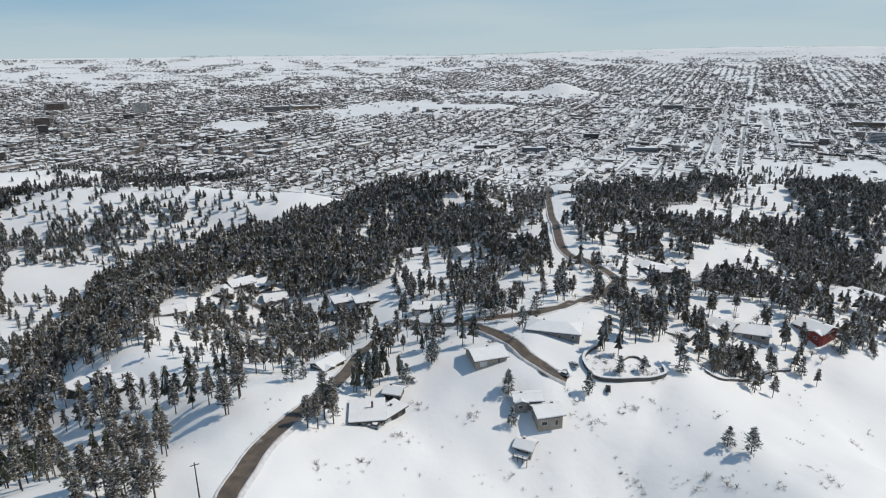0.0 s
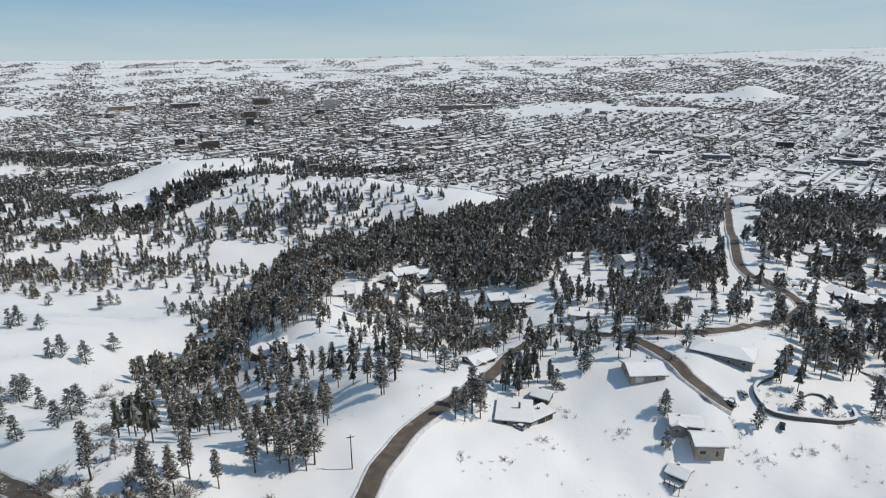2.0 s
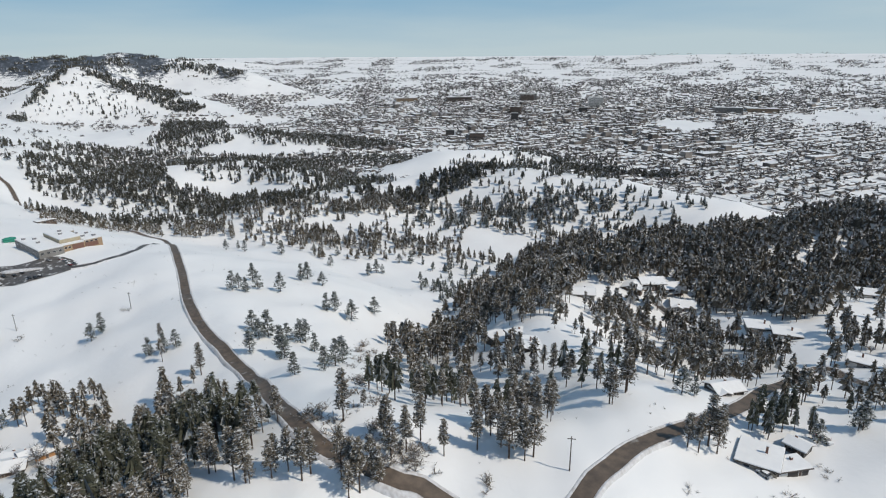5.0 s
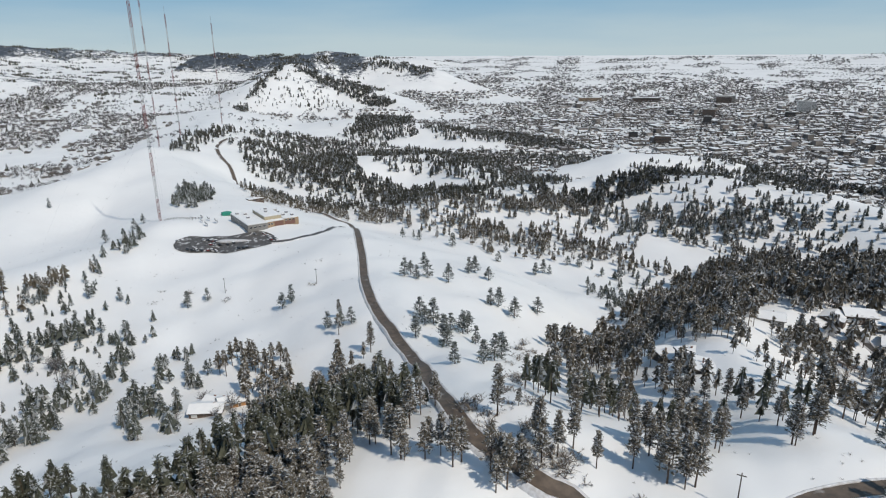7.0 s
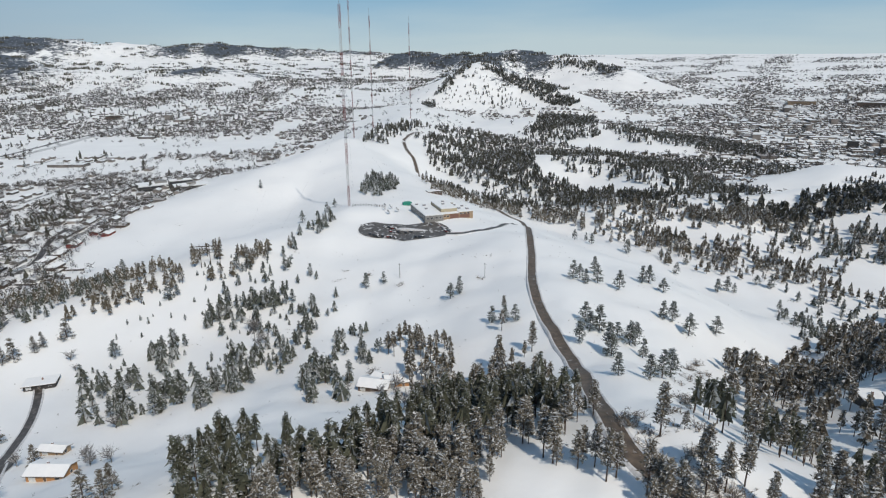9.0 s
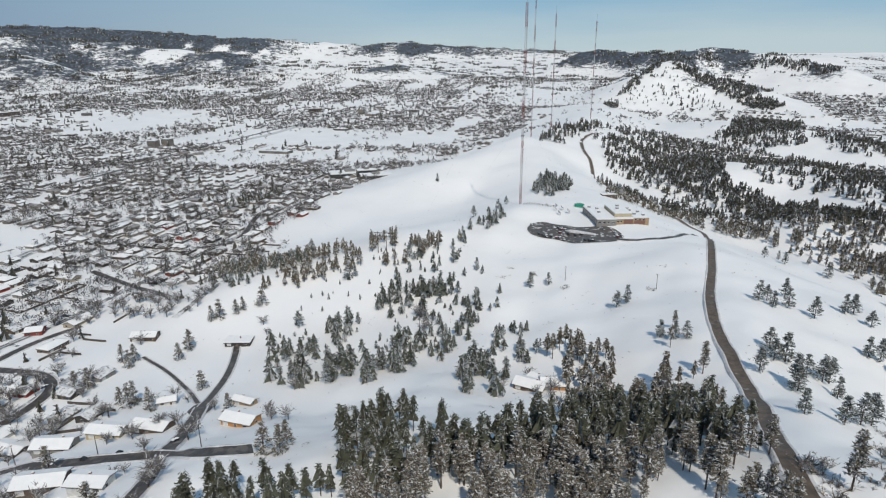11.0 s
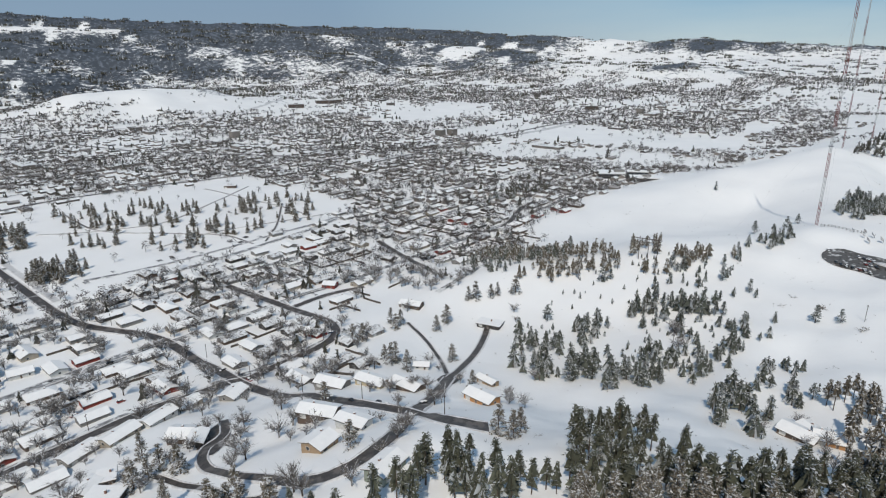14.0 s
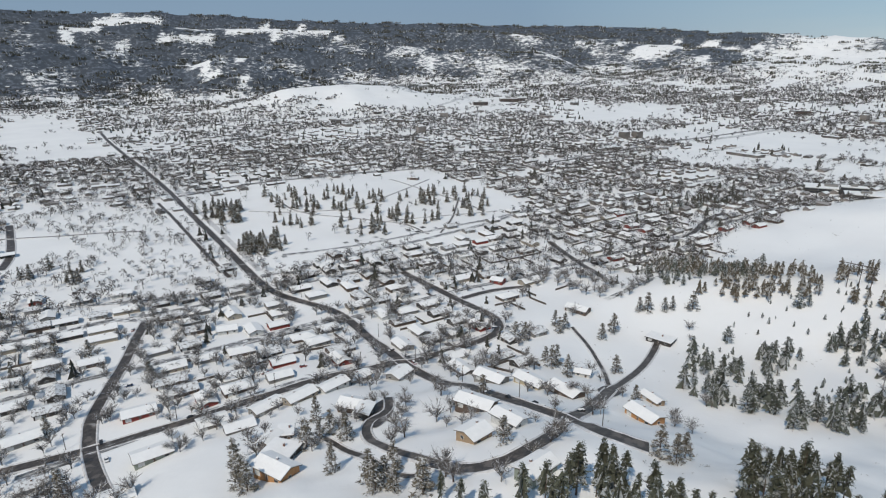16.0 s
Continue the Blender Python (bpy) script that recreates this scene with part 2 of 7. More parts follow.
# terrain begin
# crest lines of the hills: x, y, height and half-width of the flank
RIDGES = {
    "spine": [(414, 637, 94, 150), (285, 639, 96, 170), (133, 626, 96, 150), (87, 411, 100, 140), (21, 299, 103, 130), (-28, 198, 108, 120), (-63, 136, 111, 120), (-126, 106, 110, 110), (-229, 143, 98, 110), (-356, 182, 90, 145), (-485, 186, 83, 150), (-592, 148, 82, 140), (-766, 149, 82, 100), (-970, 138, 97, 85), (-1174, 249, 94, 120), (-1552, 387, 90, 120), (-1941, 484, 80, 130), (-2173, 582, 52, 130)],
    "west_spur": [(-126, 106, 110, 110), (-140, 0, 112, 125), (-139, -56, 107, 120), (-84, -71, 106, 120)],
    "shoulder": [(-594, 84, 82, 90), (-520, 0, 80, 90), (-485, -71, 71, 70), (-460, -139, 62, 60), (-455, -208, 48, 50)],
    "knoll_spur": [(-970, 138, 97, 85), (-880, 31, 84, 100), (-798, -56, 66, 90), (-689, -122, 52, 80)],
    "east_spur": [(-68, 188, 109, 100), (-145, 251, 101, 80), (-165, 353, 97, 90), (-124, 464, 96, 100), (-30, 569, 98, 110)],
    "saddle": [(-20, 600, 104, 110), (39, 520, 98, 110), (5, 430, 96, 120), (-35, 330, 98, 110)],
    "south_shelf": [(50, 250, 104, 110), (105, 285, 103, 120), (165, 300, 102, 120), (225, 340, 96, 110)],
    "south_plateau": [(87, 411, 100, 130), (180, 440, 98, 130), (210, 520, 97, 130)],
    "second_ridge": [(-672, 470, 48, 90), (-613, 603, 60, 110), (-563, 702, 72, 110), (-450, 721, 80, 110), (-315, 735, 76, 110), (-181, 728, 70, 100), (-100, 713, 54, 80)],
    "third": [(-971, 473, 62, 130), (-950, 594, 58, 120), (-759, 572, 54, 90)],
    "park_knoll": [(-736, 909, 58, 110), (-654, 1006, 52, 100)],
    "north_knoll": [(-1573, 767, 64, 170), (-1429, 825, 62, 150), (-1270, 889, 45, 130)],
    "south_spur": [(36, 207, 106, 110), (86, 213, 103, 110), (109, 156, 106, 110), (130, 75, 106, 110)],
    "mound": [(-1264, -1739, 122, 150), (-1414, -1685, 130, 170), (-1598, -1654, 118, 150)],
    "low_hill": [(-123, 2347, 54, 130), (160, 2294, 58, 130)],
    "mountains": [(-4646, -203, 292, 210), (-4630, -430, 292, 210), (-4599, -687, 307, 210), (-4565, -887, 307, 210), (-4527, -1062, 327, 210), (-4483, -1235, 340, 210), (-4435, -1398, 344, 210), (-4370, -1590, 360, 210), (-4296, -1779, 372, 210), (-4179, -2038, 390, 210), (-4011, -2353, 406, 210), (-3832, -2634, 409, 210), (-3649, -2882, 417, 210), (-3417, -3153, 429, 210), (-3171, -3401, 425, 210), (-2926, -3614, 445, 210), (-2667, -3809, 449, 210), (-2374, -3998, 478, 210), (-2154, -4121, 473, 210), (-1973, -4211, 490, 210), (-1764, -4302, 471, 210), (-1560, -4381, 473, 210), (-1360, -4447, 486, 210), (-807, -4579, 478, 210), (0, -4650, 470, 210)],
    "far_north": [(-4540, 1216, 230, 150), (-4585, 1033, 237, 150), (-4624, 840, 260, 150), (-4657, 638, 255, 150), (-4676, 475, 267, 150), (-4694, 246, 279, 150), (-4700, -16, 292, 150), (-4697, -172, 308, 150), (-4687, -352, 305, 150)],
    "front_range": [(-874, -3852, 378, 200), (-1147, -3780, 389, 200), (-1362, -3708, 381, 200), (-1642, -3593, 391, 200), (-1874, -3477, 364, 200), (-2221, -3267, 372, 200), (-2586, -2986, 354, 200), (-2928, -2652, 356, 200), (-3228, -2277, 343, 200), (-3460, -1905, 313, 200), (-3631, -1555, 271, 200), (-3750, -1239, 250, 200)],
    "foothills": [(-629, -2985, 277, 190), (-839, -2932, 289, 190), (-1002, -2881, 268, 190), (-1191, -2808, 226, 190), (-1391, -2715, 192, 190)],
    "near_foothill": [(-1207, -2359, 184, 130), (-1301, -2309, 221, 130), (-1391, -2255, 216, 130), (-1550, -2149, 157, 130)],
    "mid_range": [(-1716, -2819, 286, 160), (-2027, -2604, 264, 160), (-2325, -2341, 257, 160), (-2522, -2129, 244, 160), (-2793, -1757, 231, 160)],
    "north_bench": [(-3091, -1155, 146, 190), (-3164, -938, 179, 190), (-3238, -638, 183, 190), (-3279, -370, 174, 190), (-3299, -89, 165, 190)],
    "big_hill": [(-2047, 550, 74, 90), (-2156, 643, 116, 120), (-2277, 758, 165, 150), (-2403, 884, 205, 170), (-2399, 1001, 175, 170), (-2254, 1082, 125, 150), (-2088, 1143, 80, 120), (-1923, 1168, 52, 80)],
    "hill_crest": [(-2909, 1071, 228, 140), (-3009, 1229, 243, 150), (-3073, 1334, 257, 150), (-3025, 1440, 243, 150), (-2870, 1524, 223, 150), (-2721, 1587, 193, 150), (-2564, 1652, 163, 140), (-2399, 1717, 117, 90), (-2249, 1750, 79, 70)],
    "mesa": [(-3611, 805, 230, 110), (-3587, 909, 253, 110), (-3502, 1028, 246, 110), (-3361, 1142, 237, 130), (-3180, 1203, 227, 130)],
    "far_butte": [(-3771, 2067, 202, 90), (-3698, 2290, 212, 90), (-3620, 2413, 193, 80)],
    "far_south": [(-1932, 4339, 230, 170), (-825, 4678, 234, 170), (0, 4750, 228, 170), (414, 4732, 236, 170), (825, 4678, 248, 170), (1309, 4566, 261, 170), (1779, 4404, 270, 170), (2656, 3938, 267, 170), (3300, 3417, 267, 170)],
    "cone": [(465, 2721, 114, 70), (500, 2714, 114, 70)],
    "cone_foot": [(213, 2752, 76, 90), (383, 2733, 83, 90), (618, 2690, 79, 80)],
}


def blend(a, b, v):
    s = np.clip((v - a) / (b - a), 0, 1)
    return s * s * (3 - 2 * s)


def ripple(x, y, size, seed, octaves=3):
    """Smooth random waves between about -1 and 1."""
    rng = np.random.default_rng(seed)
    total, amount = 0 * x, 1.0
    for _ in range(octaves):
        for _ in range(5):
            a, p = rng.uniform(0, 2 * np.pi, 2)
            k = 2 * np.pi / size * rng.uniform(0.7, 1.4)
            total = total + amount * 0.35 * np.sin(k * (x * np.cos(a) + y * np.sin(a)) + p)
        size, amount = size / 2.1, amount * 0.5
    return total


def floor_height(x, y):
    """The plain east of the hills, the lower valley west of them, both rising to the horizon."""
    r = np.hypot(x, y)
    az = np.degrees(np.arctan2(-x, y))
    west = blend(58, 88, az) + blend(-130, -180, az)
    low = 10 + 32 * np.clip(west, 0, 1)
    rise = np.clip((r - 1500) / 3450, 0, 1) ** 1.5
    return low + (228 - low) * rise


def ground(x, y):
    x, y = np.asarray(x, float), np.asarray(y, float)
    low = floor_height(x, y)
    r = np.hypot(x, y)
    wob = ripple(x, y, 260, 5)
    total = 0 * x
    for nodes in RIDGES.values():
        best = 0 * x
        for (ax, ay, az, aw), (bx, by, bz, bw) in zip(nodes, nodes[1:]):
            dx, dy = bx - ax, by - ay
            s = np.clip(((x - ax) * dx + (y - ay) * dy) / (dx * dx + dy * dy), 0, 1)
            d = np.hypot(x - ax - s * dx, y - ay - s * dy)
            w = (aw + (bw - aw) * s) * (1 + 0.12 * wob)
            best = np.maximum(best, np.clip(az + (bz - az) * s - low, 0, None) * np.exp(-np.abs(d / w) ** 1.7 * 0.8))
        total = total + best ** 5
    h = total ** 0.2
    hilly = np.clip(h / 40, 0, 1)
    h = h + hilly * (2.2 * ripple(x, y, 150, 7) + 0.5 * ripple(x, y, 35, 8, 2))
    az = np.degrees(np.arctan2(-x, y))
    big = blend(1800, 3200, r) * np.clip(h / 60, 0, 1) * (0.12 + 0.88 * blend(48, 62, az))
    h = h + big * (5 * ripple(x, y, 520, 11) + 5 * ripple(x, y, 190, 12))
    return low + h + (1 - hilly) * 1.2 * ripple(x, y, 300, 9)


def inside(x, y, poly):
    p = np.array(poly, float)
    hit = np.zeros(np.shape(x), bool)
    for (ax, ay), (bx, by) in zip(p, np.roll(p, -1, 0)):
        if ay != by:
            hit ^= ((ay > y) != (by > y)) & (x < (bx - ax) * (y - ay) / (by - ay) + ax)
    return hit


def woodland(x, y):
    """How much of the far land is wooded, 0 to 1."""
    r, az = np.hypot(x, y), np.degrees(np.arctan2(-x, y))
    az = np.where(az < -150, az + 360, az)
    hh = ground(x, y) - floor_height(x, y)
    west = blend(1900, 2500, r) * blend(97, 108, az) * blend(-205, -190, -az)
    cover = 0.37 + 0.05 * blend(128, 142, az) + 0.2 * blend(6, 40, hh) + 0.1 * blend(3200, 3900, r) + 0.13 * ripple(az * 26, r, 170, 60, 4) + 0.1 * blend(122, 145, az) * blend(2100, 2700, r)
    cover = np.maximum(cover, 0.9 * blend(3700, 4200, r) * blend(20, 70, hh) + 0.06 * ripple(x, y, 260, 67, 3))
    wx, wy = x + 90 * ripple(x, y, 200, 68, 3), y + 90 * ripple(x, y, 200, 69, 3)
    for poly in CLEARINGS.values():
        cover = np.where(inside(wx, wy, poly), np.minimum(cover, 0.3), cover)
    north = blend(2300, 2500, r) * blend(55, 58, az) * blend(99, 95, az) * np.maximum(blend(22, 70, hh) * (0.34 + 0.36 * blend(-0.4, 0.3, ripple(x, y, 380, 61, 4))), 0.36 * blend(4300, 4500, r) * blend(15, 45, hh))
    plain = blend(2300, 3000, r) * blend(62, 70, az) * blend(116, 106, az) * (0.29 + 0.12 * ripple(x, y, 340, 70, 3))
    return np.clip(np.maximum(west * cover, plain) + 0.9 * north, 0, 1)


# terrain end

# roads and streets: surface, width and centre line
ROADS = {
    "ridge_road": (sanded, 5.2, [(175, 1091), (102, 617), (83, 473), (72, 376), (84, 350), (92, 340), (96, 330), (88, 314), (71, 293), (50, 258), (33, 246), (18, 245), (1, 247), (-14, 267), (-26, 281), (-35, 252), (-40, 210), (-47, 179), (-52, 166), (-56, 153), (-57, 142), (-58, 133), (-58, 121), (-61, 112), (-70, 105), (-82, 103), (-93, 101), (-97, 98), (-105, 95), (-116, 93), (-131, 93), (-157, 102), (-212, 125), (-249, 135), (-288, 145), (-331, 160), (-399, 191), (-441, 209), (-635, 293), (-686, 293), (-752, 282), (-757, 238), (-795, 220), (-969, 248), (-1011, 245), (-1090, 258), (-1153, 292), (-1218, 328)]),
    "hill_lane": (sanded, 4.6, [(5, 243), (13, 234), (19, 227), (25, 219), (29, 210), (34, 205), (38, 201), (43, 199)]),
    "estate_drive": (slush, 3.6, [(96, 330), (116, 333), (136, 344), (152, 352), (162, 367), (171, 375), (179, 371), (197, 368), (209, 364)]),
    "court": (asphalt, 4.5, [(-122, 344), (-116, 339), (-109, 337), (-104, 338)]),
    "court_loop": (asphalt, 3.6, [(-135, 318), (-128, 311), (-119, 308), (-110, 315)]),
    "upper_lane": (asphalt, 4, [(-5, 338), (7, 342), (19, 345)]),
    "station_drive": (asphalt, 4.6, [(-559, 247), (-496, 200), (-488, 180), (-486, 167), (-493, 153)]),
    "main_street": (asphalt, 6.6, [(-592, -1630), (-522, -1368), (-462, -1134), (-422, -971), (-390, -859), (-362, -763), (-335, -675), (-316, -609), (-300, -554), (-282, -492), (-269, -445), (-262, -409), (-264, -382), (-269, -352), (-265, -325), (-251, -288), (-238, -247), (-229, -219), (-220, -189), (-209, -158), (-203, -138), (-200, -121), (-199, -105), (-180, -83), (-177, -73), (-180, -64)]),
    "lower_street": (asphalt, 5.6, [(-199, -105), (-171, -95), (-157, -93), (-146, -95), (-140, -99), (-136, -104), (-134, -112), (-134, -121)]),
    "school_drive": (asphalt, 5.6, [(-199, -105), (-225, -111), (-247, -115), (-274, -121)]),
    "hill_drive": (asphalt, 3.8, [(-274, -121), (-302, -124), (-329, -126), (-355, -131), (-373, -135)]),
    "thin_drive": (asphalt, 2.2, [(-282, -126), (-303, -139), (-320, -153), (-337, -170), (-352, -188)]),
    "loop_street": (asphalt, 6.4, [(-242, -234), (-263, -232), (-283, -225), (-300, -220), (-317, -225), (-333, -243), (-340, -270), (-348, -300), (-355, -332), (-364, -366)]),
    "long_street": (asphalt, 6.0, [(-44, -313), (-57, -307), (-79, -296), (-99, -287), (-117, -277), (-141, -269), (-170, -258), (-197, -252), (-225, -244), (-242, -234)]),
    "south_street": (asphalt, 6.0, [(-168, -438), (-150, -412), (-129, -381), (-107, -351), (-90, -327), (-83, -312), (-77, -295), (-71, -270), (-67, -247)]),
    "red_house_street": (asphalt, 5.5, [(-347, -284), (-373, -279), (-394, -271), (-409, -259)]),
    "bend_street": (asphalt, 6.0, [(-749, -210), (-710, -216), (-645, -210), (-605, -216), (-592, -246)]),
    "gully_street": (asphalt, 5.0, [(-532, -317), (-504, -279), (-475, -243), (-452, -213)]),
    "row_street": (slush, 5.5, [(-129, -365), (-161, -357), (-195, -351), (-231, -343), (-268, -332)]),
    "row_street_b": (slush, 5.5, [(-91, -470), (-119, -461), (-148, -457), (-168, -438)]),
    "mid_street": (slush, 5.0, [(-101, -536), (-133, -514), (-173, -487), (-219, -459), (-267, -442)]),
    "cemetery_street": (asphalt, 7, [(-381, -822), (-476, -822), (-577, -792), (-669, -748), (-751, -696)]),
    "cemetery_side": (asphalt, 3.6, [(-347, -802), (-330, -735), (-302, -638), (-274, -539), (-258, -475)]),
    "boulevard": (packed, 4.0, [(-428, -938), (-390, -809), (-349, -682), (-321, -589), (-302, -526), (-285, -470)]),
    "cemetery_lane": (asphalt, 1.8, [(-399, -669), (-435, -626), (-476, -588), (-507, -581), (-589, -601), (-691, -630)]),
    "cemetery_lane_b": (asphalt, 1.8, [(-473, -731), (-442, -636), (-447, -585), (-479, -490), (-467, -427)]),
    "cemetery_lane_c": (asphalt, 1.8, [(-419, -510), (-481, -501), (-537, -462), (-602, -434)]),
    "cemetery_lane_d": (asphalt, 1.8, [(-653, -678), (-627, -571), (-614, -509), (-590, -452)]),
    "cemetery_lane_e": (asphalt, 1.8, [(-478, -420), (-536, -452), (-629, -519)]),
    "cemetery_edge": (slush, 5, [(-277, -456), (-328, -443), (-383, -433), (-450, -419), (-531, -407), (-656, -411)]),
    "cemetery_edge_b": (slush, 4, [(-325, -492), (-375, -467), (-448, -442), (-528, -421), (-601, -413)]),
    "park_street": (asphalt, 3, [(-159, -764), (-196, -745), (-237, -716), (-272, -682)]),
    "park_corner": (asphalt, 7, [(-131, -652), (-145, -682), (-159, -726), (-183, -819)]),
    "west_avenue": (packed, 9, [(-221, -1005), (-271, -921), (-318, -853), (-373, -824)]),
    "far_avenue": (asphalt, 9, [(-891, -573), (-1002, -548), (-1158, -534), (-1365, -499), (-1562, -440), (-1769, -365), (-2087, -266)]),
    "creek_road": (asphalt, 9, [(-865, -1547), (-896, -1356), (-877, -1149), (-904, -918), (-942, -752), (-891, -573)]),
    "golf_road": (packed, 12, [(-527, -2187), (-720, -2079), (-866, -1835), (-997, -1505), (-1203, -1359), (-1500, -1362), (-2013, -1550)]),
    "bluff_road": (packed, 12, [(-3433, -1430), (-3242, -1486), (-2808, -1325), (-2542, -1158)]),
    "north_road": (packed, 14, [(-1380, -477), (-1452, -439), (-1587, -398), (-1782, -351), (-1951, -293), (-2064, -196)]),
    "mansion_drive": (asphalt, 3.6, [(-183, -196), (-169, -182), (-156, -179), (-146, -171), (-140, -158), (-137, -147), (-136, -136), (-134, -121)]),
    "orange_path": (asphalt, 2.6, [(-133, -184), (-132, -170), (-128, -150), (-123, -130), (-126, -120)]),
    "interstate": (packed, 16, [(-3165, 2201), (-2713, 2109), (-2319, 2007), (-2022, 1942), (-1763, 1844), (-1510, 1719)]),
    "interstate_b": (packed, 14, [(-3244, 2298), (-2796, 2212), (-2328, 2085), (-1904, 1924), (-1695, 1804)]),
    "east_lane": (packed, 8, [(108, 1207), (185, 1198), (283, 1237), (338, 1299)]),
    "avenue_a": (packed, 11, [(-69, 1254), (8, 1482), (123, 1767), (304, 2148), (599, 2603)]),
    "avenue_b": (packed, 9, [(41, 1223), (144, 1401), (300, 1718), (513, 2128)]),
    "avenue_c": (packed, 10, [(202, 1315), (319, 1609), (479, 1908), (718, 2300)]),
    "avenue_d": (packed, 11, [(329, 1362), (487, 1711), (669, 2106)]),
    "avenue_e": (packed, 16, [(616, 1411), (736, 1687), (912, 2065), (1078, 2418)]),
    "avenue_f": (packed, 14, [(752, 1358), (845, 1590), (936, 1820), (1050, 2111)]),
    "avenue_g": (packed, 12, [(-101, 1351), (-35, 1510), (47, 1674), (127, 1838)]),
}
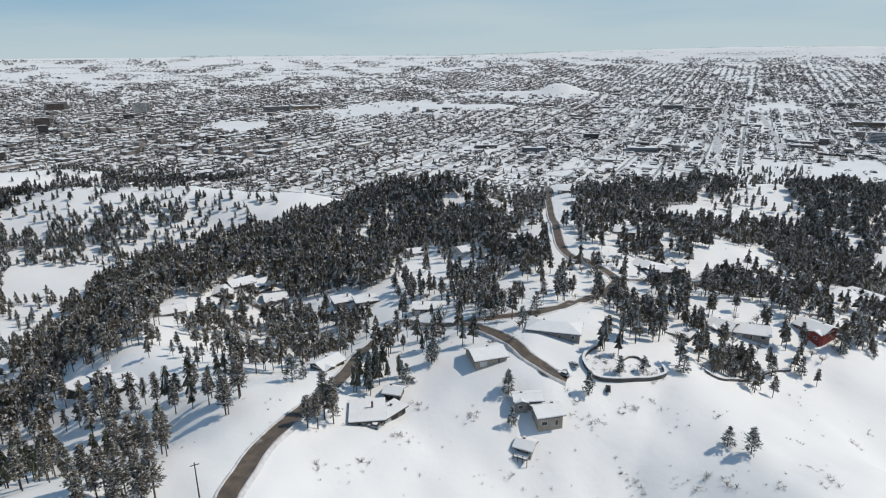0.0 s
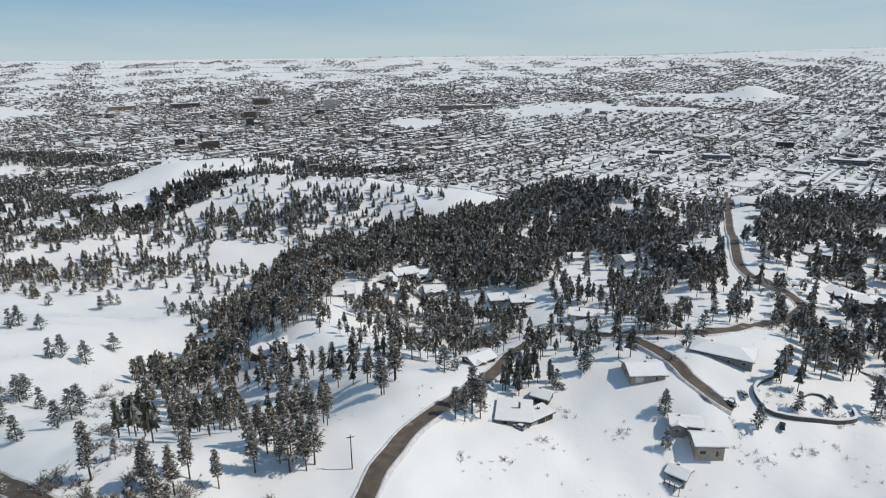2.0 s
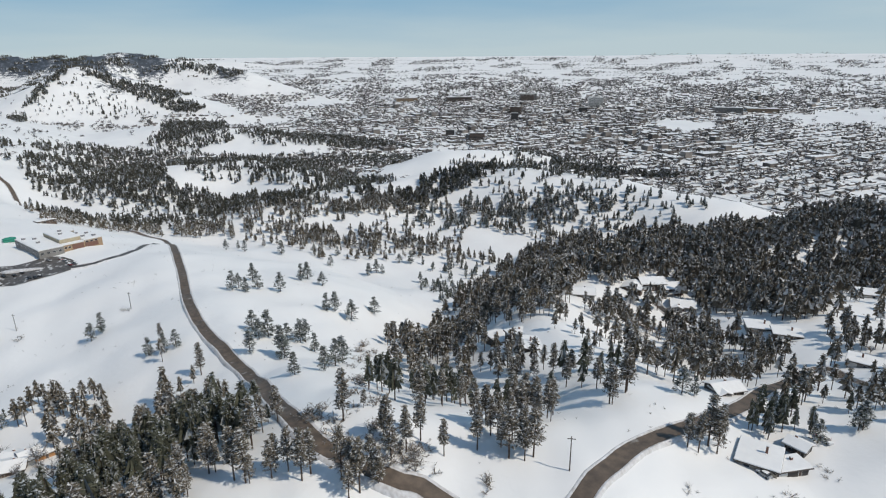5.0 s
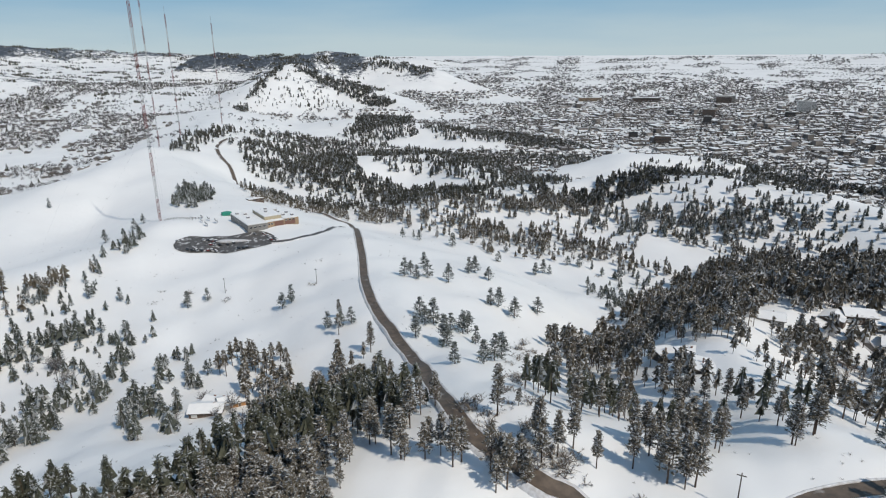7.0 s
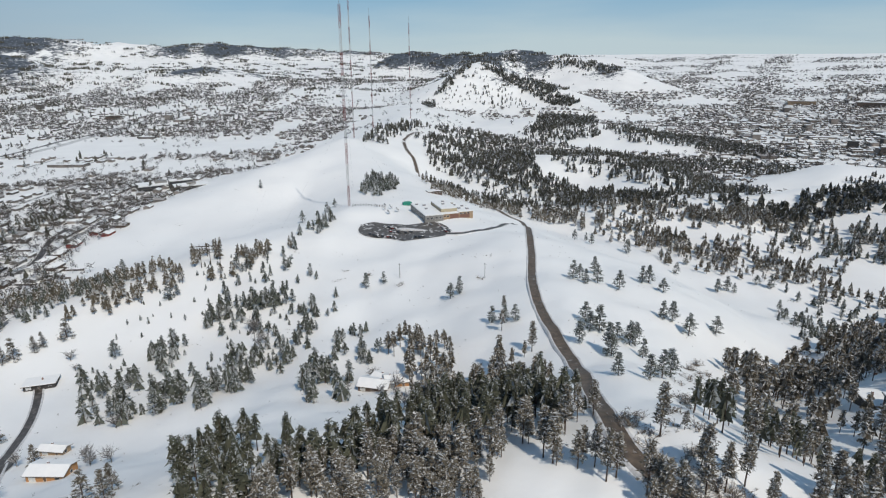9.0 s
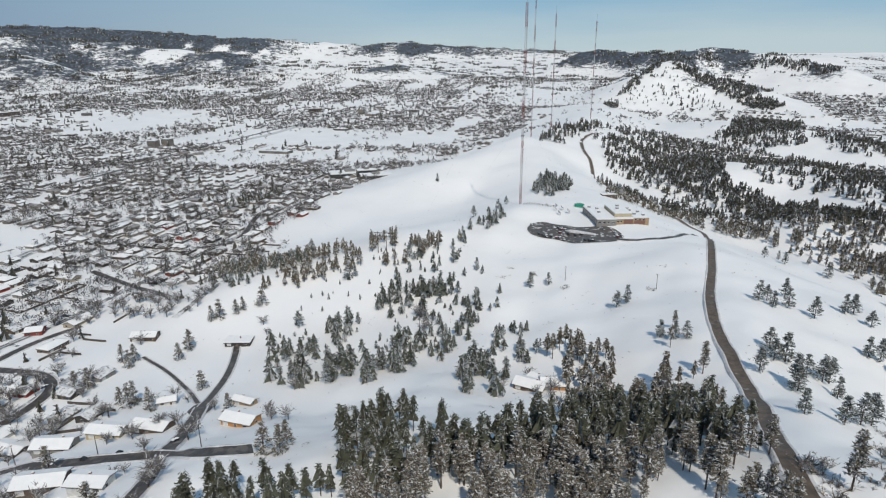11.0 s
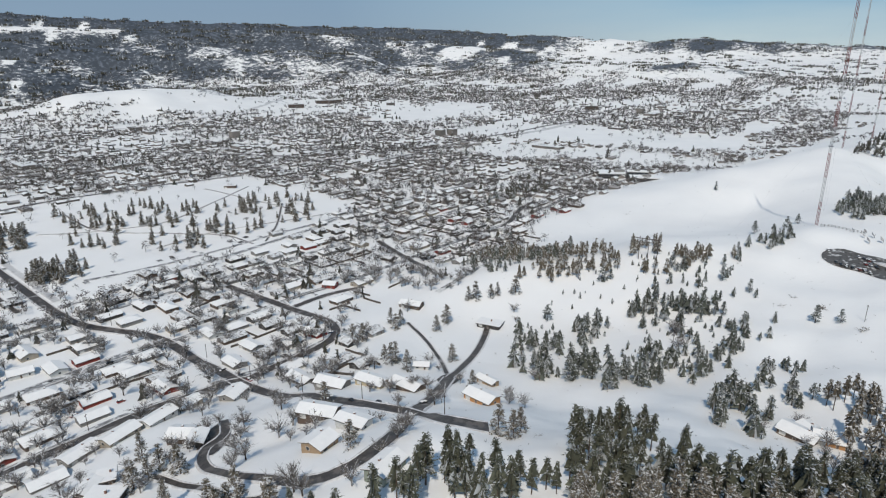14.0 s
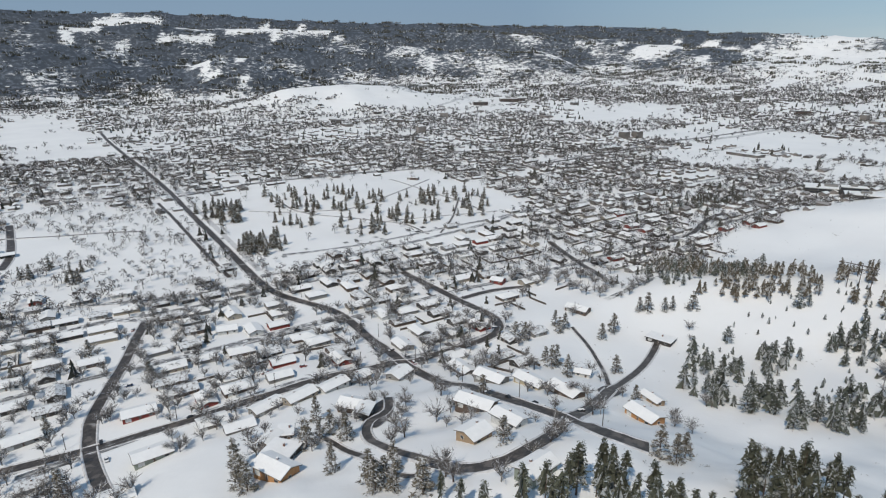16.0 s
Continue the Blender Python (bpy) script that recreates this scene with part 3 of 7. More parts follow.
# woods: outline, trees for each square metre, height
WOODS = {
    "east_forest": ("pine", 0.04, 13.5, [(-336, 469), (-343, 504), (-338, 575), (-298, 617), (-248, 651), (-187, 663), (-131, 709), (-64, 596), (-19, 577), (30, 571), (61, 674), (35, 528), (3, 540), (-2, 529), (17, 506), (40, 491), (41, 379), (31, 371), (2, 394), (-21, 443), (-39, 417), (-34, 321), (-67, 346), (-96, 351), (-114, 364), (-131, 375), (-147, 366), (-144, 338), (-164, 331), (-158, 299), (-166, 272), (-228, 335)]),
    "lower_wood": ("pine", 0.024, 13.5, [(-282, 339), (-322, 426), (-336, 469), (-228, 335), (-166, 272), (-158, 299), (-141, 280), (-143, 261), (-143, 238), (-177, 256), (-210, 270), (-197, 228)]),
    "lower_edge": ("pine", 0.007, 13, [(-247, 291), (-209, 268), (-165, 235), (-129, 216), (-100, 205), (-99, 188), (-125, 196), (-156, 208), (-177, 203)]),
    "valley_mid": ("pine", 0.02, 10.5, [(-487, 633), (-401, 645), (-308, 644), (-231, 656), (-253, 627), (-295, 610), (-342, 583), (-398, 583), (-446, 568)]),
    "second_scatter": ("pine", 0.009, 10, [(-425, 657), (-374, 697), (-314, 714), (-252, 709), (-190, 733), (-207, 692), (-267, 671), (-340, 646), (-402, 646)]),
    "left_crest": ("pine", 0.04, 12, [(-497, 650), (-471, 671), (-437, 693), (-435, 695), (-461, 676), (-480, 664), (-498, 651)]),
    "slope_clumps_a": ("pine", 0.02, 12.5, [(-405, -48), (-424, -38), (-432, -21), (-431, 8), (-412, 14), (-394, -7), (-390, -39)]),
    "slope_clumps_b": ("pine", 0.02, 12.5, [(-373, -83), (-395, -63), (-396, -47), (-352, -53), (-295, -48), (-296, -62), (-334, -73)]),
    "slope_clumps_c": ("pine", 0.02, 12.5, [(-288, -40), (-333, -43), (-356, -31), (-355, -13), (-306, -8), (-295, -26), (-281, -33)]),
    "slope_clumps_d": ("pine", 0.024, 12.5, [(-260, 8), (-302, 12), (-312, 23), (-308, 35), (-271, 33), (-249, 22)]),
    "slope_scatter": ("pine", 0.009, 10, [(-393, -27), (-403, 12), (-359, 57), (-299, 49), (-306, 14), (-338, -12)]),
    "slope_scatter_b": ("pine", 0.008, 9, [(-421, -17), (-459, 34), (-420, 36), (-346, 59), (-301, 61), (-301, 44), (-382, 23)]),
    "shoulder_line": ("pine", 0.034, 11, [(-437, -137), (-456, -128), (-464, -83), (-474, -47), (-491, -11), (-518, 18), (-501, 20), (-475, -10), (-454, -54), (-443, -98)]),
    "shoulder_top": ("pine", 0.016, 11, [(-511, 18), (-549, 39), (-602, 69), (-575, 72), (-534, 48), (-496, 22)]),
    "shoulder_low": ("pine", 0.008, 9, [(-438, -35), (-470, -19), (-494, 17), (-456, 21), (-442, -9), (-430, -30)]),
    "gully_bank": ("pine", 0.02, 10, [(-484, -198), (-526, -169), (-534, -117), (-474, -104), (-457, -138), (-441, -171)]),
    "gully_wood": ("pine", 0.022, 14, [(-267, 33), (-259, 57), (-294, 65), (-316, 81), (-300, 97), (-271, 95), (-245, 71), (-245, 59)]),
    "gully_clump": ("pine", 0.025, 13, [(-290, 113), (-307, 121), (-300, 134), (-282, 131), (-279, 119)]),
    "gully_low": ("pine", 0.014, 13, [(-226, 77), (-253, 94), (-252, 112), (-246, 125), (-192, 101), (-165, 92), (-156, 78), (-189, 75)]),
    "drive_trees_a": ("pine", 0.016, 12, [(-306, -98), (-365, -113), (-374, -92), (-325, -77), (-302, -81)]),
    "drive_trees_b": ("pine", 0.01, 10, [(-404, -167), (-417, -141), (-411, -135), (-400, -157)]),
    "gap_forest": ("pine", 0.012, 15, [(-137, 116), (-200, 188), (-252, 273), (-217, 289), (-158, 229), (-126, 208), (-125, 188), (-130, 172), (-98, 118), (-108, 105), (-117, 106)]),
    "gap_edge": ("pine", 0.018, 13, [(-242, 233), (-261, 308), (-218, 303), (-180, 299), (-166, 317), (-146, 292), (-135, 240), (-171, 248), (-167, 232), (-228, 257), (-199, 199)]),
    "lower_left": ("pine", 0.009, 14, [(-133, 221), (-109, 230), (-101, 284), (-77, 294), (-67, 267), (-62, 216), (-72, 203), (-76, 180), (-92, 176), (-113, 188), (-128, 193), (-135, 209)]),
    "lower_scatter": ("pine", 0.008, 13, [(-98, 128), (-122, 183), (-95, 178), (-75, 144), (-78, 129), (-90, 123)]),
    "court_wood": ("pine", 0.02, 13, [(-146, 306), (-128, 316), (-109, 286), (-109, 230), (-128, 227), (-139, 246)]),
    "crest_row": ("pine", 0.05, 12, [(-40, 196), (-33, 207), (-21, 214), (-15, 208), (-22, 199), (-32, 193)]),
    "crest_end": ("pine", 0.06, 12, [(-48, 173), (-45, 181), (-39, 179), (-38, 168), (-41, 166)]),
    "house_row": ("pine", 0.026, 12, [(-105, 330), (-75, 318), (-47, 297), (-26, 265), (-18, 230), (-35, 217), (-56, 231), (-93, 288)]),
    "mid_houses": ("pine", 0.028, 12, [(-32, 336), (22, 352), (23, 274), (68, 323), (65, 297), (25, 241), (-22, 289), (-32, 308)]),
    "dark_clump": ("pine", 0.06, 14, [(28, 388), (42, 413), (59, 367), (66, 348), (61, 325), (43, 321), (29, 353)]),
    "road_clump": ("pine", 0.03, 13, [(50, 309), (67, 323), (66, 304), (53, 286)]),
    "lane_trees": ("pine", 0.008, 12, [(-9, 238), (17, 225), (46, 223), (48, 209), (23, 219), (-4, 221)]),
    "center_wood": ("pine", 0.032, 14, [(62, 233), (76, 262), (86, 263), (106, 282), (114, 271), (101, 243), (82, 220), (68, 217), (57, 215)]),
    "center_edge": ("pine", 0.03, 13, [(84, 292), (100, 323), (124, 308), (125, 289), (105, 281), (82, 260)]),
    "upper_wood": ("pine", 0.036, 13, [(103, 528), (139, 629), (199, 631), (265, 665), (299, 645), (294, 620), (244, 580), (189, 531), (155, 486), (113, 485)]),
    "upper_low": ("pine", 0.026, 13, [(83, 413), (111, 439), (147, 431), (202, 487), (260, 498), (242, 456), (181, 403), (160, 387), (139, 393), (118, 386), (94, 363), (80, 378)]),
    "right_wood": ("pine", 0.045, 13, [(361, 643), (476, 656), (357, 468), (236, 339), (244, 392), (226, 396), (240, 448), (275, 523), (336, 565)]),
    "estate_trees": ("pine", 0.014, 13, [(121, 309), (175, 351), (213, 358), (230, 329), (243, 315), (230, 294), (190, 265), (172, 265), (141, 252), (112, 247), (117, 274)]),
    "wall_wood": ("pine", 0.035, 12, [(94, 231), (117, 245), (136, 247), (136, 239), (109, 222), (90, 208)]),
    "ridge_top_trees": ("pine", 0.02, 12, [(45, 553), (98, 672), (104, 645), (67, 425), (54, 415), (46, 507)]),
    "second_crest": ("pine", 0.05, 12.5, [(-606, 489), (-581, 562), (-564, 632), (-517, 702), (-611, 963), (-586, 972), (-492, 666), (-517, 623), (-536, 555), (-581, 494)]),
    "second_crest_b": ("pine", 0.04, 12, [(-592, 983), (-538, 1116), (-427, 1141), (-349, 1179), (-414, 1106), (-513, 1064), (-564, 978)]),
    "second_slope": ("pine", 0.012, 11.5, [(-522, 605), (-427, 652), (-307, 641), (-362, 601), (-464, 556), (-524, 541)]),
    "second_top": ("pine", 0.005, 11, [(-412, 669), (-341, 709), (-210, 716), (-209, 674), (-309, 645), (-384, 637)]),
    "valley_band": ("pine", 0.017, 12, [(-1175, 468), (-899, 439), (-785, 501), (-635, 515), (-601, 485), (-673, 426), (-834, 401), (-907, 354)]),
    "valley_low": ("pine", 0.016, 12, [(-800, 307), (-783, 374), (-659, 393), (-578, 447), (-486, 500), (-418, 509), (-356, 525), (-368, 493), (-455, 467), (-563, 434), (-674, 367), (-763, 291)]),
    "meadow_scrub": ("pine", 0.006, 9, [(-418, 462), (-373, 500), (-314, 477), (-259, 346), (-296, 350), (-372, 409)]),
    "band_c": ("pine", 0.016, 12, [(-764, 204), (-852, 320), (-738, 359), (-644, 400), (-568, 459), (-490, 496), (-422, 529), (-407, 513), (-477, 467), (-572, 412), (-664, 370), (-712, 281), (-677, 199)]),
    "slope_forest": ("pine", 0.012, 12, [(-1118, 295), (-1287, 413), (-1265, 506), (-909, 443), (-802, 488), (-610, 491), (-551, 553), (-530, 543), (-588, 475), (-665, 405), (-812, 395), (-913, 325), (-967, 278)]),
    "slope_top": ("pine", 0.012, 11, [(-1294, 355), (-1522, 549), (-1371, 639), (-1235, 720), (-1132, 808), (-1058, 910), (-973, 1033), (-789, 853), (-959, 827), (-812, 558), (-898, 480), (-1277, 512), (-1304, 418)]),
    "bump_trees": ("pine", 0.01, 12, [(-851, 528), (-874, 649), (-922, 795), (-600, 609), (-590, 550), (-692, 536)]),
    "north_knoll_wood": ("pine", 0.014, 12, [(-1476, 673), (-1486, 795), (-1720, 1003), (-1304, 793), (-1310, 701), (-1371, 639)]),
    "north_knoll_dark": ("pine", 0.03, 12, [(-1480, 691), (-1873, 1025), (-1819, 1083), (-1442, 789), (-1414, 691)]),
    "north_strips": ("pine", 0.012, 12, [(-1364, 829), (-1404, 1119), (-1182, 1167), (-1029, 1108), (-1122, 964), (-1209, 829)]),
    "second_back": ("pine", 0.035, 12, [(-556, 558), (-571, 632), (-547, 690), (-628, 960), (-612, 953), (-513, 671), (-541, 621), (-530, 562)]),
    "second_front": ("pine", 0.012, 11, [(-522, 593), (-468, 637), (-383, 659), (-307, 691), (-287, 664), (-360, 626), (-444, 600), (-504, 574)]),
    "hill_face": ("pine", 0.0016, 13, [(-2052, 589), (-2288, 817), (-2229, 905), (-2011, 986), (-2032, 821)]),
    "hill_dark": ("pine", 0.026, 15, [(-2356, 861), (-2351, 957), (-2270, 1065), (-2021, 1130), (-1978, 1059), (-2176, 996), (-2294, 932)]),
    "hill_left": ("pine", 0.03, 14, [(-1938, 520), (-2206, 680), (-2378, 827), (-2359, 844), (-2215, 725), (-2071, 605), (-1856, 523)]),
    "crest_dark": ("pine", 0.016, 15, [(-2852, 1077), (-2975, 1275), (-2810, 1508), (-2583, 1632), (-2505, 1614), (-2752, 1477), (-2942, 1321)]),
    "crest_trees": ("pine", 0.012, 12, [(-958, 151), (-1084, 191), (-1174, 248), (-1359, 349), (-1266, 336), (-1115, 254), (-1020, 196)]),
    "knoll_trees": ("pine", 0.02, 12, [(-688, 111), (-754, 140), (-764, 166), (-688, 154), (-641, 122)]),
    "flank_foot": ("pine", 0.012, 11, [(-734, -270), (-758, -234), (-811, -212), (-866, -212), (-871, -239), (-803, -258), (-768, -281)]),
    "near_forest": ("pine", 0.027, 14.5, [(-112, -105), (-126, -89), (-135, -80), (-152, -53), (-168, -34), (-218, 0), (-180, 2), (-102, -96)]),
    "near_forest_b": ("pine", 0.026, 14.5, [(-139, -58), (-153, -45), (-162, -14), (-171, 21), (-207, 51), (-244, 96), (-222, 108), (-173, 95), (-137, 79), (-124, -62)]),
    "near_forest_c": ("pine", 0.028, 14.5, [(-168, -35), (-168, -2), (-164, 33), (-228, 62), (-241, 74), (-154, 49), (-130, 40), (-122, 30), (-140, -31)]),
    "near_forest_d": ("pine", 0.007, 15, [(-241, 74), (-260, 92), (-244, 107), (-193, 97), (-161, 69), (-137, 51), (-130, 40), (-154, 49)]),
    "near_forest_e": ("pine", 0.025, 14.5, [(-149, 37), (-138, 54), (-120, 46), (-116, 31), (-121, 22)]),
    "estate_scatter": ("pine", 0.014, 12, [(70, 349), (154, 405), (124, 308), (70, 266), (58, 299)]),
    "garden_scatter": ("pine", 0.014, 12, [(137, 345), (353, 467), (212, 270), (169, 255), (100, 217), (95, 244)]),
    "clearing_scatter": ("pine", 0.0045, 11, [(558, 1213), (714, 1210), (342, 555), (247, 480), (223, 515)]),
    "crossroads_scatter": ("pine", 0.009, 13, [(-11, 314), (52, 319), (42, 222), (1, 212), (-25, 256)]),
    "court_scatter": ("pine", 0.011, 13, [(-148, 359), (-107, 396), (-54, 307), (-90, 278), (-126, 282)]),
    "north_scatter": ("pine", 0.006, 11, [(-1137, 329), (-503, 633), (-413, 534), (-483, 381), (-785, 361), (-965, 307)]),
    "shoulder_band": ("pine", 0.026, 10.5, [(-497, -199), (-547, -181), (-520, -114), (-506, -51), (-528, -28), (-502, -26), (-481, -54), (-453, -82), (-453, -126)]),
    "slope_scatter_young": ("pine", 0.0075, 4.5, [(-382, -109), (-447, -95), (-507, -16), (-456, 11), (-358, 16), (-298, -44), (-316, -82)]),
    "east_scatter": ("pine", 0.006, 10.5, [(-700, 852), (-599, 1321), (-278, 648), (-402, 594)]),
    "near_fringe": ("pine", 0.007, 14, [(-156, 43), (-197, 101), (-138, 91), (-121, 77), (-127, 57), (-136, 37)]),
    "yard_scatter": ("pine", 0.007, 12, [(-40, 450), (18, 435), (37, 377), (36, 347), (-13, 316)]),
    "cemetery_a": ("spruce", 0.02, 14, [(-316, -559), (-362, -555), (-323, -493), (-299, -520)]),
    "cemetery_b": ("spruce", 0.011, 14, [(-360, -738), (-409, -726), (-375, -631), (-338, -632)]),
    "cemetery_c": ("spruce", 0.0024, 14, [(-478, -751), (-670, -519), (-592, -414), (-412, -480), (-364, -537)]),
    "park_pines": ("spruce", 0.004, 13, [(-134, -641), (-180, -608), (-186, -559), (-149, -557), (-123, -585)]),
}
# single houses: x, y, length, depth, wall height, turn, roof, wall, storeys
HOUSES = []
HOUSES += [(-28, 181, 10.9, 12.4, 3.2, 7, 'flat', 'beige', 1), (-21, 182, 11.3, 5.4, 3, 51, 'flat', 'dark', 1), (-20, 194, 5.7, 5.4, 3.2, 346, 'gable', 'dark', 1), (14, 211, 12.5, 10.9, 3.4, 18, 'gable', 'beige', 1), (27, 188, 9.3, 5.5, 4.2, 4, 'gable', 'grey', 1), (33, 183, 8.8, 8.2, 5.5, 14, 'gable', 'beige', 2), (25, 173, 5.4, 5.4, 2.8, 335, 'gable', 'grey', 1), (43, 229, 20.9, 11.4, 3.6, 345, 'hip', 'grey', 1), (128, 353, 18.0, 12.4, 5.5, 358, 'hip', 'dark', 2), (121, 358, 16.5, 12.4, 3.4, 317, 'hip', 'dark', 1)]
HOUSES += [(101, 299, 16.4, 12.4, 3.4, 353, 'gable', 'brown', 1), (146, 272, 15.7, 12.4, 3.4, 340, 'gable', 'grey', 1), (133, 273, 10.5, 11.7, 3.2, 317, 'gable', 'grey', 1), (181, 278, 14.7, 12.4, 5.5, 302, 'gable', 'red', 2), (246, 337, 23.4, 12.4, 3.4, 298, 'hip', 'brown', 1), (123, 412, 14.3, 12.4, 3.4, 343, 'gable', 'brown', 1), (51, 390, 23.4, 12.4, 3.6, 340, 'gable', 'grey', 1), (123, 623, 18.6, 12.4, 3.2, 349, 'gable', 'brown', 1), (117, 537, 20.4, 12.4, 3.2, 341, 'gable', 'grey', 1), (21, 555, 13.1, 12.4, 3.2, 358, 'gable', 'dark', 1)]
HOUSES += [(-20, 414, 17.5, 11.3, 3.0, 20, 'flat', 'white', 1), (13, 395, 16.5, 12.4, 3.2, 30, 'gable', 'white', 1), (-10, 291, 17.0, 9.2, 3.2, 2, 'flat', 'grey', 1), (-61, 324, 11.2, 10.7, 3.2, 24, 'flat', 'grey', 1), (-47, 318, 11.9, 9.6, 3.2, 20, 'flat', 'brown', 1), (-61, 275, 12.2, 12.4, 3.2, 25, 'gable', 'dark', 1), (-49, 219, 10.7, 8.1, 3.2, 52, 'gable', 'dark', 1), (-132, 360, 14.8, 12.4, 5, 42, 'gable', 'brown', 2), (-138, 347, 12.4, 9.9, 3.4, 100, 'gable', 'brown', 1), (-122, 364, 13.2, 10.9, 3.4, 53, 'gable', 'brown', 1)]
HOUSES += [(-108, 351, 13.4, 12.4, 3.4, 25, 'gable', 'grey', 1), (-152, 307, 13.7, 12.4, 3.4, 30, 'gable', 'grey', 1), (-159, 235, 12.2, 12.2, 3, 67, 'flat', 'dark', 1), (-149, 235, 11.8, 5.4, 3, 62, 'flat', 'dark', 1), (-136, 224, 11.1, 12.4, 3, 28, 'flat', 'dark', 1), (39, 293, 12.0, 12.4, 3.4, 342, 'gable', 'white', 1), (107, 258, 9.7, 9.0, 3.0, 321, 'flat', 'dark', 1), (-269, 46, 14.9, 9.2, 3.0, 60, 'gable', 'brown', 1), (-270, 57, 11.3, 9.4, 3.2, 87, 'gable', 'orange', 1), (-276, 51, 8.8, 8.0, 3.0, 39, 'gable', 'tan', 1)]
HOUSES += [(-140, -84, 11.6, 7.6, 4, 172, 'gable', 'sage', 1), (-156, -121, 9.7, 9.4, 3.8, 174, 'gable', 'tan', 1), (-187, -144, 16.4, 9.4, 3.6, 99, 'gable', 'brown', 1), (-176, -119, 12.6, 7.7, 3.4, 86, 'gable', 'white', 1), (-244, -152, 16.4, 8.7, 3.4, 83, 'gable', 'cream', 1), (-246, -132, 16.4, 9.4, 3.4, 77, 'gable', 'brown', 1), (-235, -171, 16.4, 9.3, 3.2, 91, 'gable', 'grey', 1), (-248, -92, 15.5, 9.4, 3.8, 72, 'gable', 'orange', 1), (-278, -100, 11.5, 5.4, 3, 67, 'gable', 'tan', 1), (-147, -249, 16.4, 8.2, 3.4, 180, 'gable', 'grey', 1)]
HOUSES += [(-162, -241, 16.4, 8.3, 3.4, 179, 'gable', 'beige', 1), (-180, -236, 15.8, 7.5, 3.4, 178, 'gable', 'white', 1), (-200, -238, 12.3, 7.0, 3.2, 175, 'gable', 'beige', 1), (-217, -223, 12.5, 9.4, 3.4, 187, 'gable', 'grey', 1), (-162, -199, 10.3, 9.4, 4.4, 111, 'gable', 'brown', 1), (-160, -188, 9.4, 6.6, 3.8, 209, 'gable', 'dark', 1), (-105, -176, 15.0, 9.4, 4.4, 99, 'gable', 'orange', 1), (-115, -187, 11.5, 9.4, 3.8, 113, 'flat', 'dark', 1), (-121, -205, 9.4, 5.5, 3.8, 201, 'gable', 'brown', 1), (-129, -205, 6.2, 7.8, 3.4, 140, 'flat', 'dark', 1)]
HOUSES += [(-375, -134, 16.4, 9.4, 2.6, 90, 'flat', 'dark', 1), (-286, -144, 8.6, 5.8, 3, 108, 'gable', 'white', 1), (-380, -199, 16.4, 9.4, 3.4, 93, 'gable', 'brown', 1), (-399, -286, 10.9, 9.4, 3.4, 104, 'gable', 'red', 1), (-107, -309, 16.4, 9.4, 3.4, 161, 'gable', 'red', 1), (-59, -332, 16.4, 9.4, 3.4, 170, 'gable', 'grey', 1), (-114, -394, 14.0, 9.4, 3.2, 164, 'gable', 'brown', 1), (-92, -259, 16.4, 9.4, 3.2, 167, 'gable', 'sage', 1), (-197, -375, 13.5, 9.4, 3.4, 152, 'gable', 'white', 1), (-674, -648, 16.4, 9.4, 4, 119, 'flat', 'brown', 1)]

# lone trees and shrubs: x, y
MEADOW_PINES = [(-562, 319), (-591, 350), (-544, 329), (-522, 358), (-519, 398), (-343, 250), (-345, 257), (-470, 380), (-326, 255), (-498, 413), (-427, 403), (-422, 407), (-432, 442), (-421, 448), (-375, 412), (-337, 192), (-339, 198), (-328, 196), (-356, 219), (-333, 208), (-324, 219), (-285, 225), (-284, 231), (-280, 261), (-272, 234), (-321, 369), (-379, 460), (-262, 158), (-250, 154), (-251, 160), (-223, 148), (-242, 165), (-241, 172), (-227, 170), (-181, 140), (-189, 152), (-195, 161), (-182, 126), (-238, 141), (-219, 147), (-242, 176), (-309, 383), (-427, 393)]
HOUSE_PINES = [(-126, 103), (-147, 94), (-95, 113), (-109, 104), (-90, 122), (-91, 130), (-81, 125), (-77, 127), (-76, 130), (-82, 150), (-84, 145), (-73, 173), (-71, 182), (-45, 167), (-42, 168), (-41, 174), (-38, 173), (-103, 106), (-104, 101), (-136, 175), (-111, 105), (-110, 88), (-107, 89), (-103, 93)]
ROAD_PINES = [(-248, 121), (-126, 77), (-127, 79), (-124, 81), (-118, 81), (-118, 84), (-131, 72), (-135, 71), (-105, 86), (-104, 89), (-101, 93), (-145, 69), (-143, 82), (-148, 89)]
LOWER_PINES = [(-72, 173), (-71, 181), (-82, 182), (-96, 203), (-97, 188), (-109, 199), (-116, 196), (-123, 194), (-85, 153), (-88, 150), (-93, 152), (-114, 177), (-114, 179), (-125, 193), (-163, 226), (-199, 254), (-169, 225), (-139, 203), (-135, 205), (-95, 133), (-97, 130), (-80, 131), (-84, 131), (-143, 182), (-133, 172), (-161, 203), (-179, 212), (-115, 136), (-143, 163), (-100, 197)]
SLOPE_PINES = [(21, 194), (21, 180), (50, 194), (93, 176), (99, 172), (160, 249), (143, 243), (188, 265), (-57, 196), (-54, 200), (-6, 213), (-16, 201), (-7, 212), (-18, 205), (112, 229), (91, 213), (74, 209), (64, 206), (21, 249), (38, 248), (30, 230), (192, 268), (204, 278), (21, 192)]
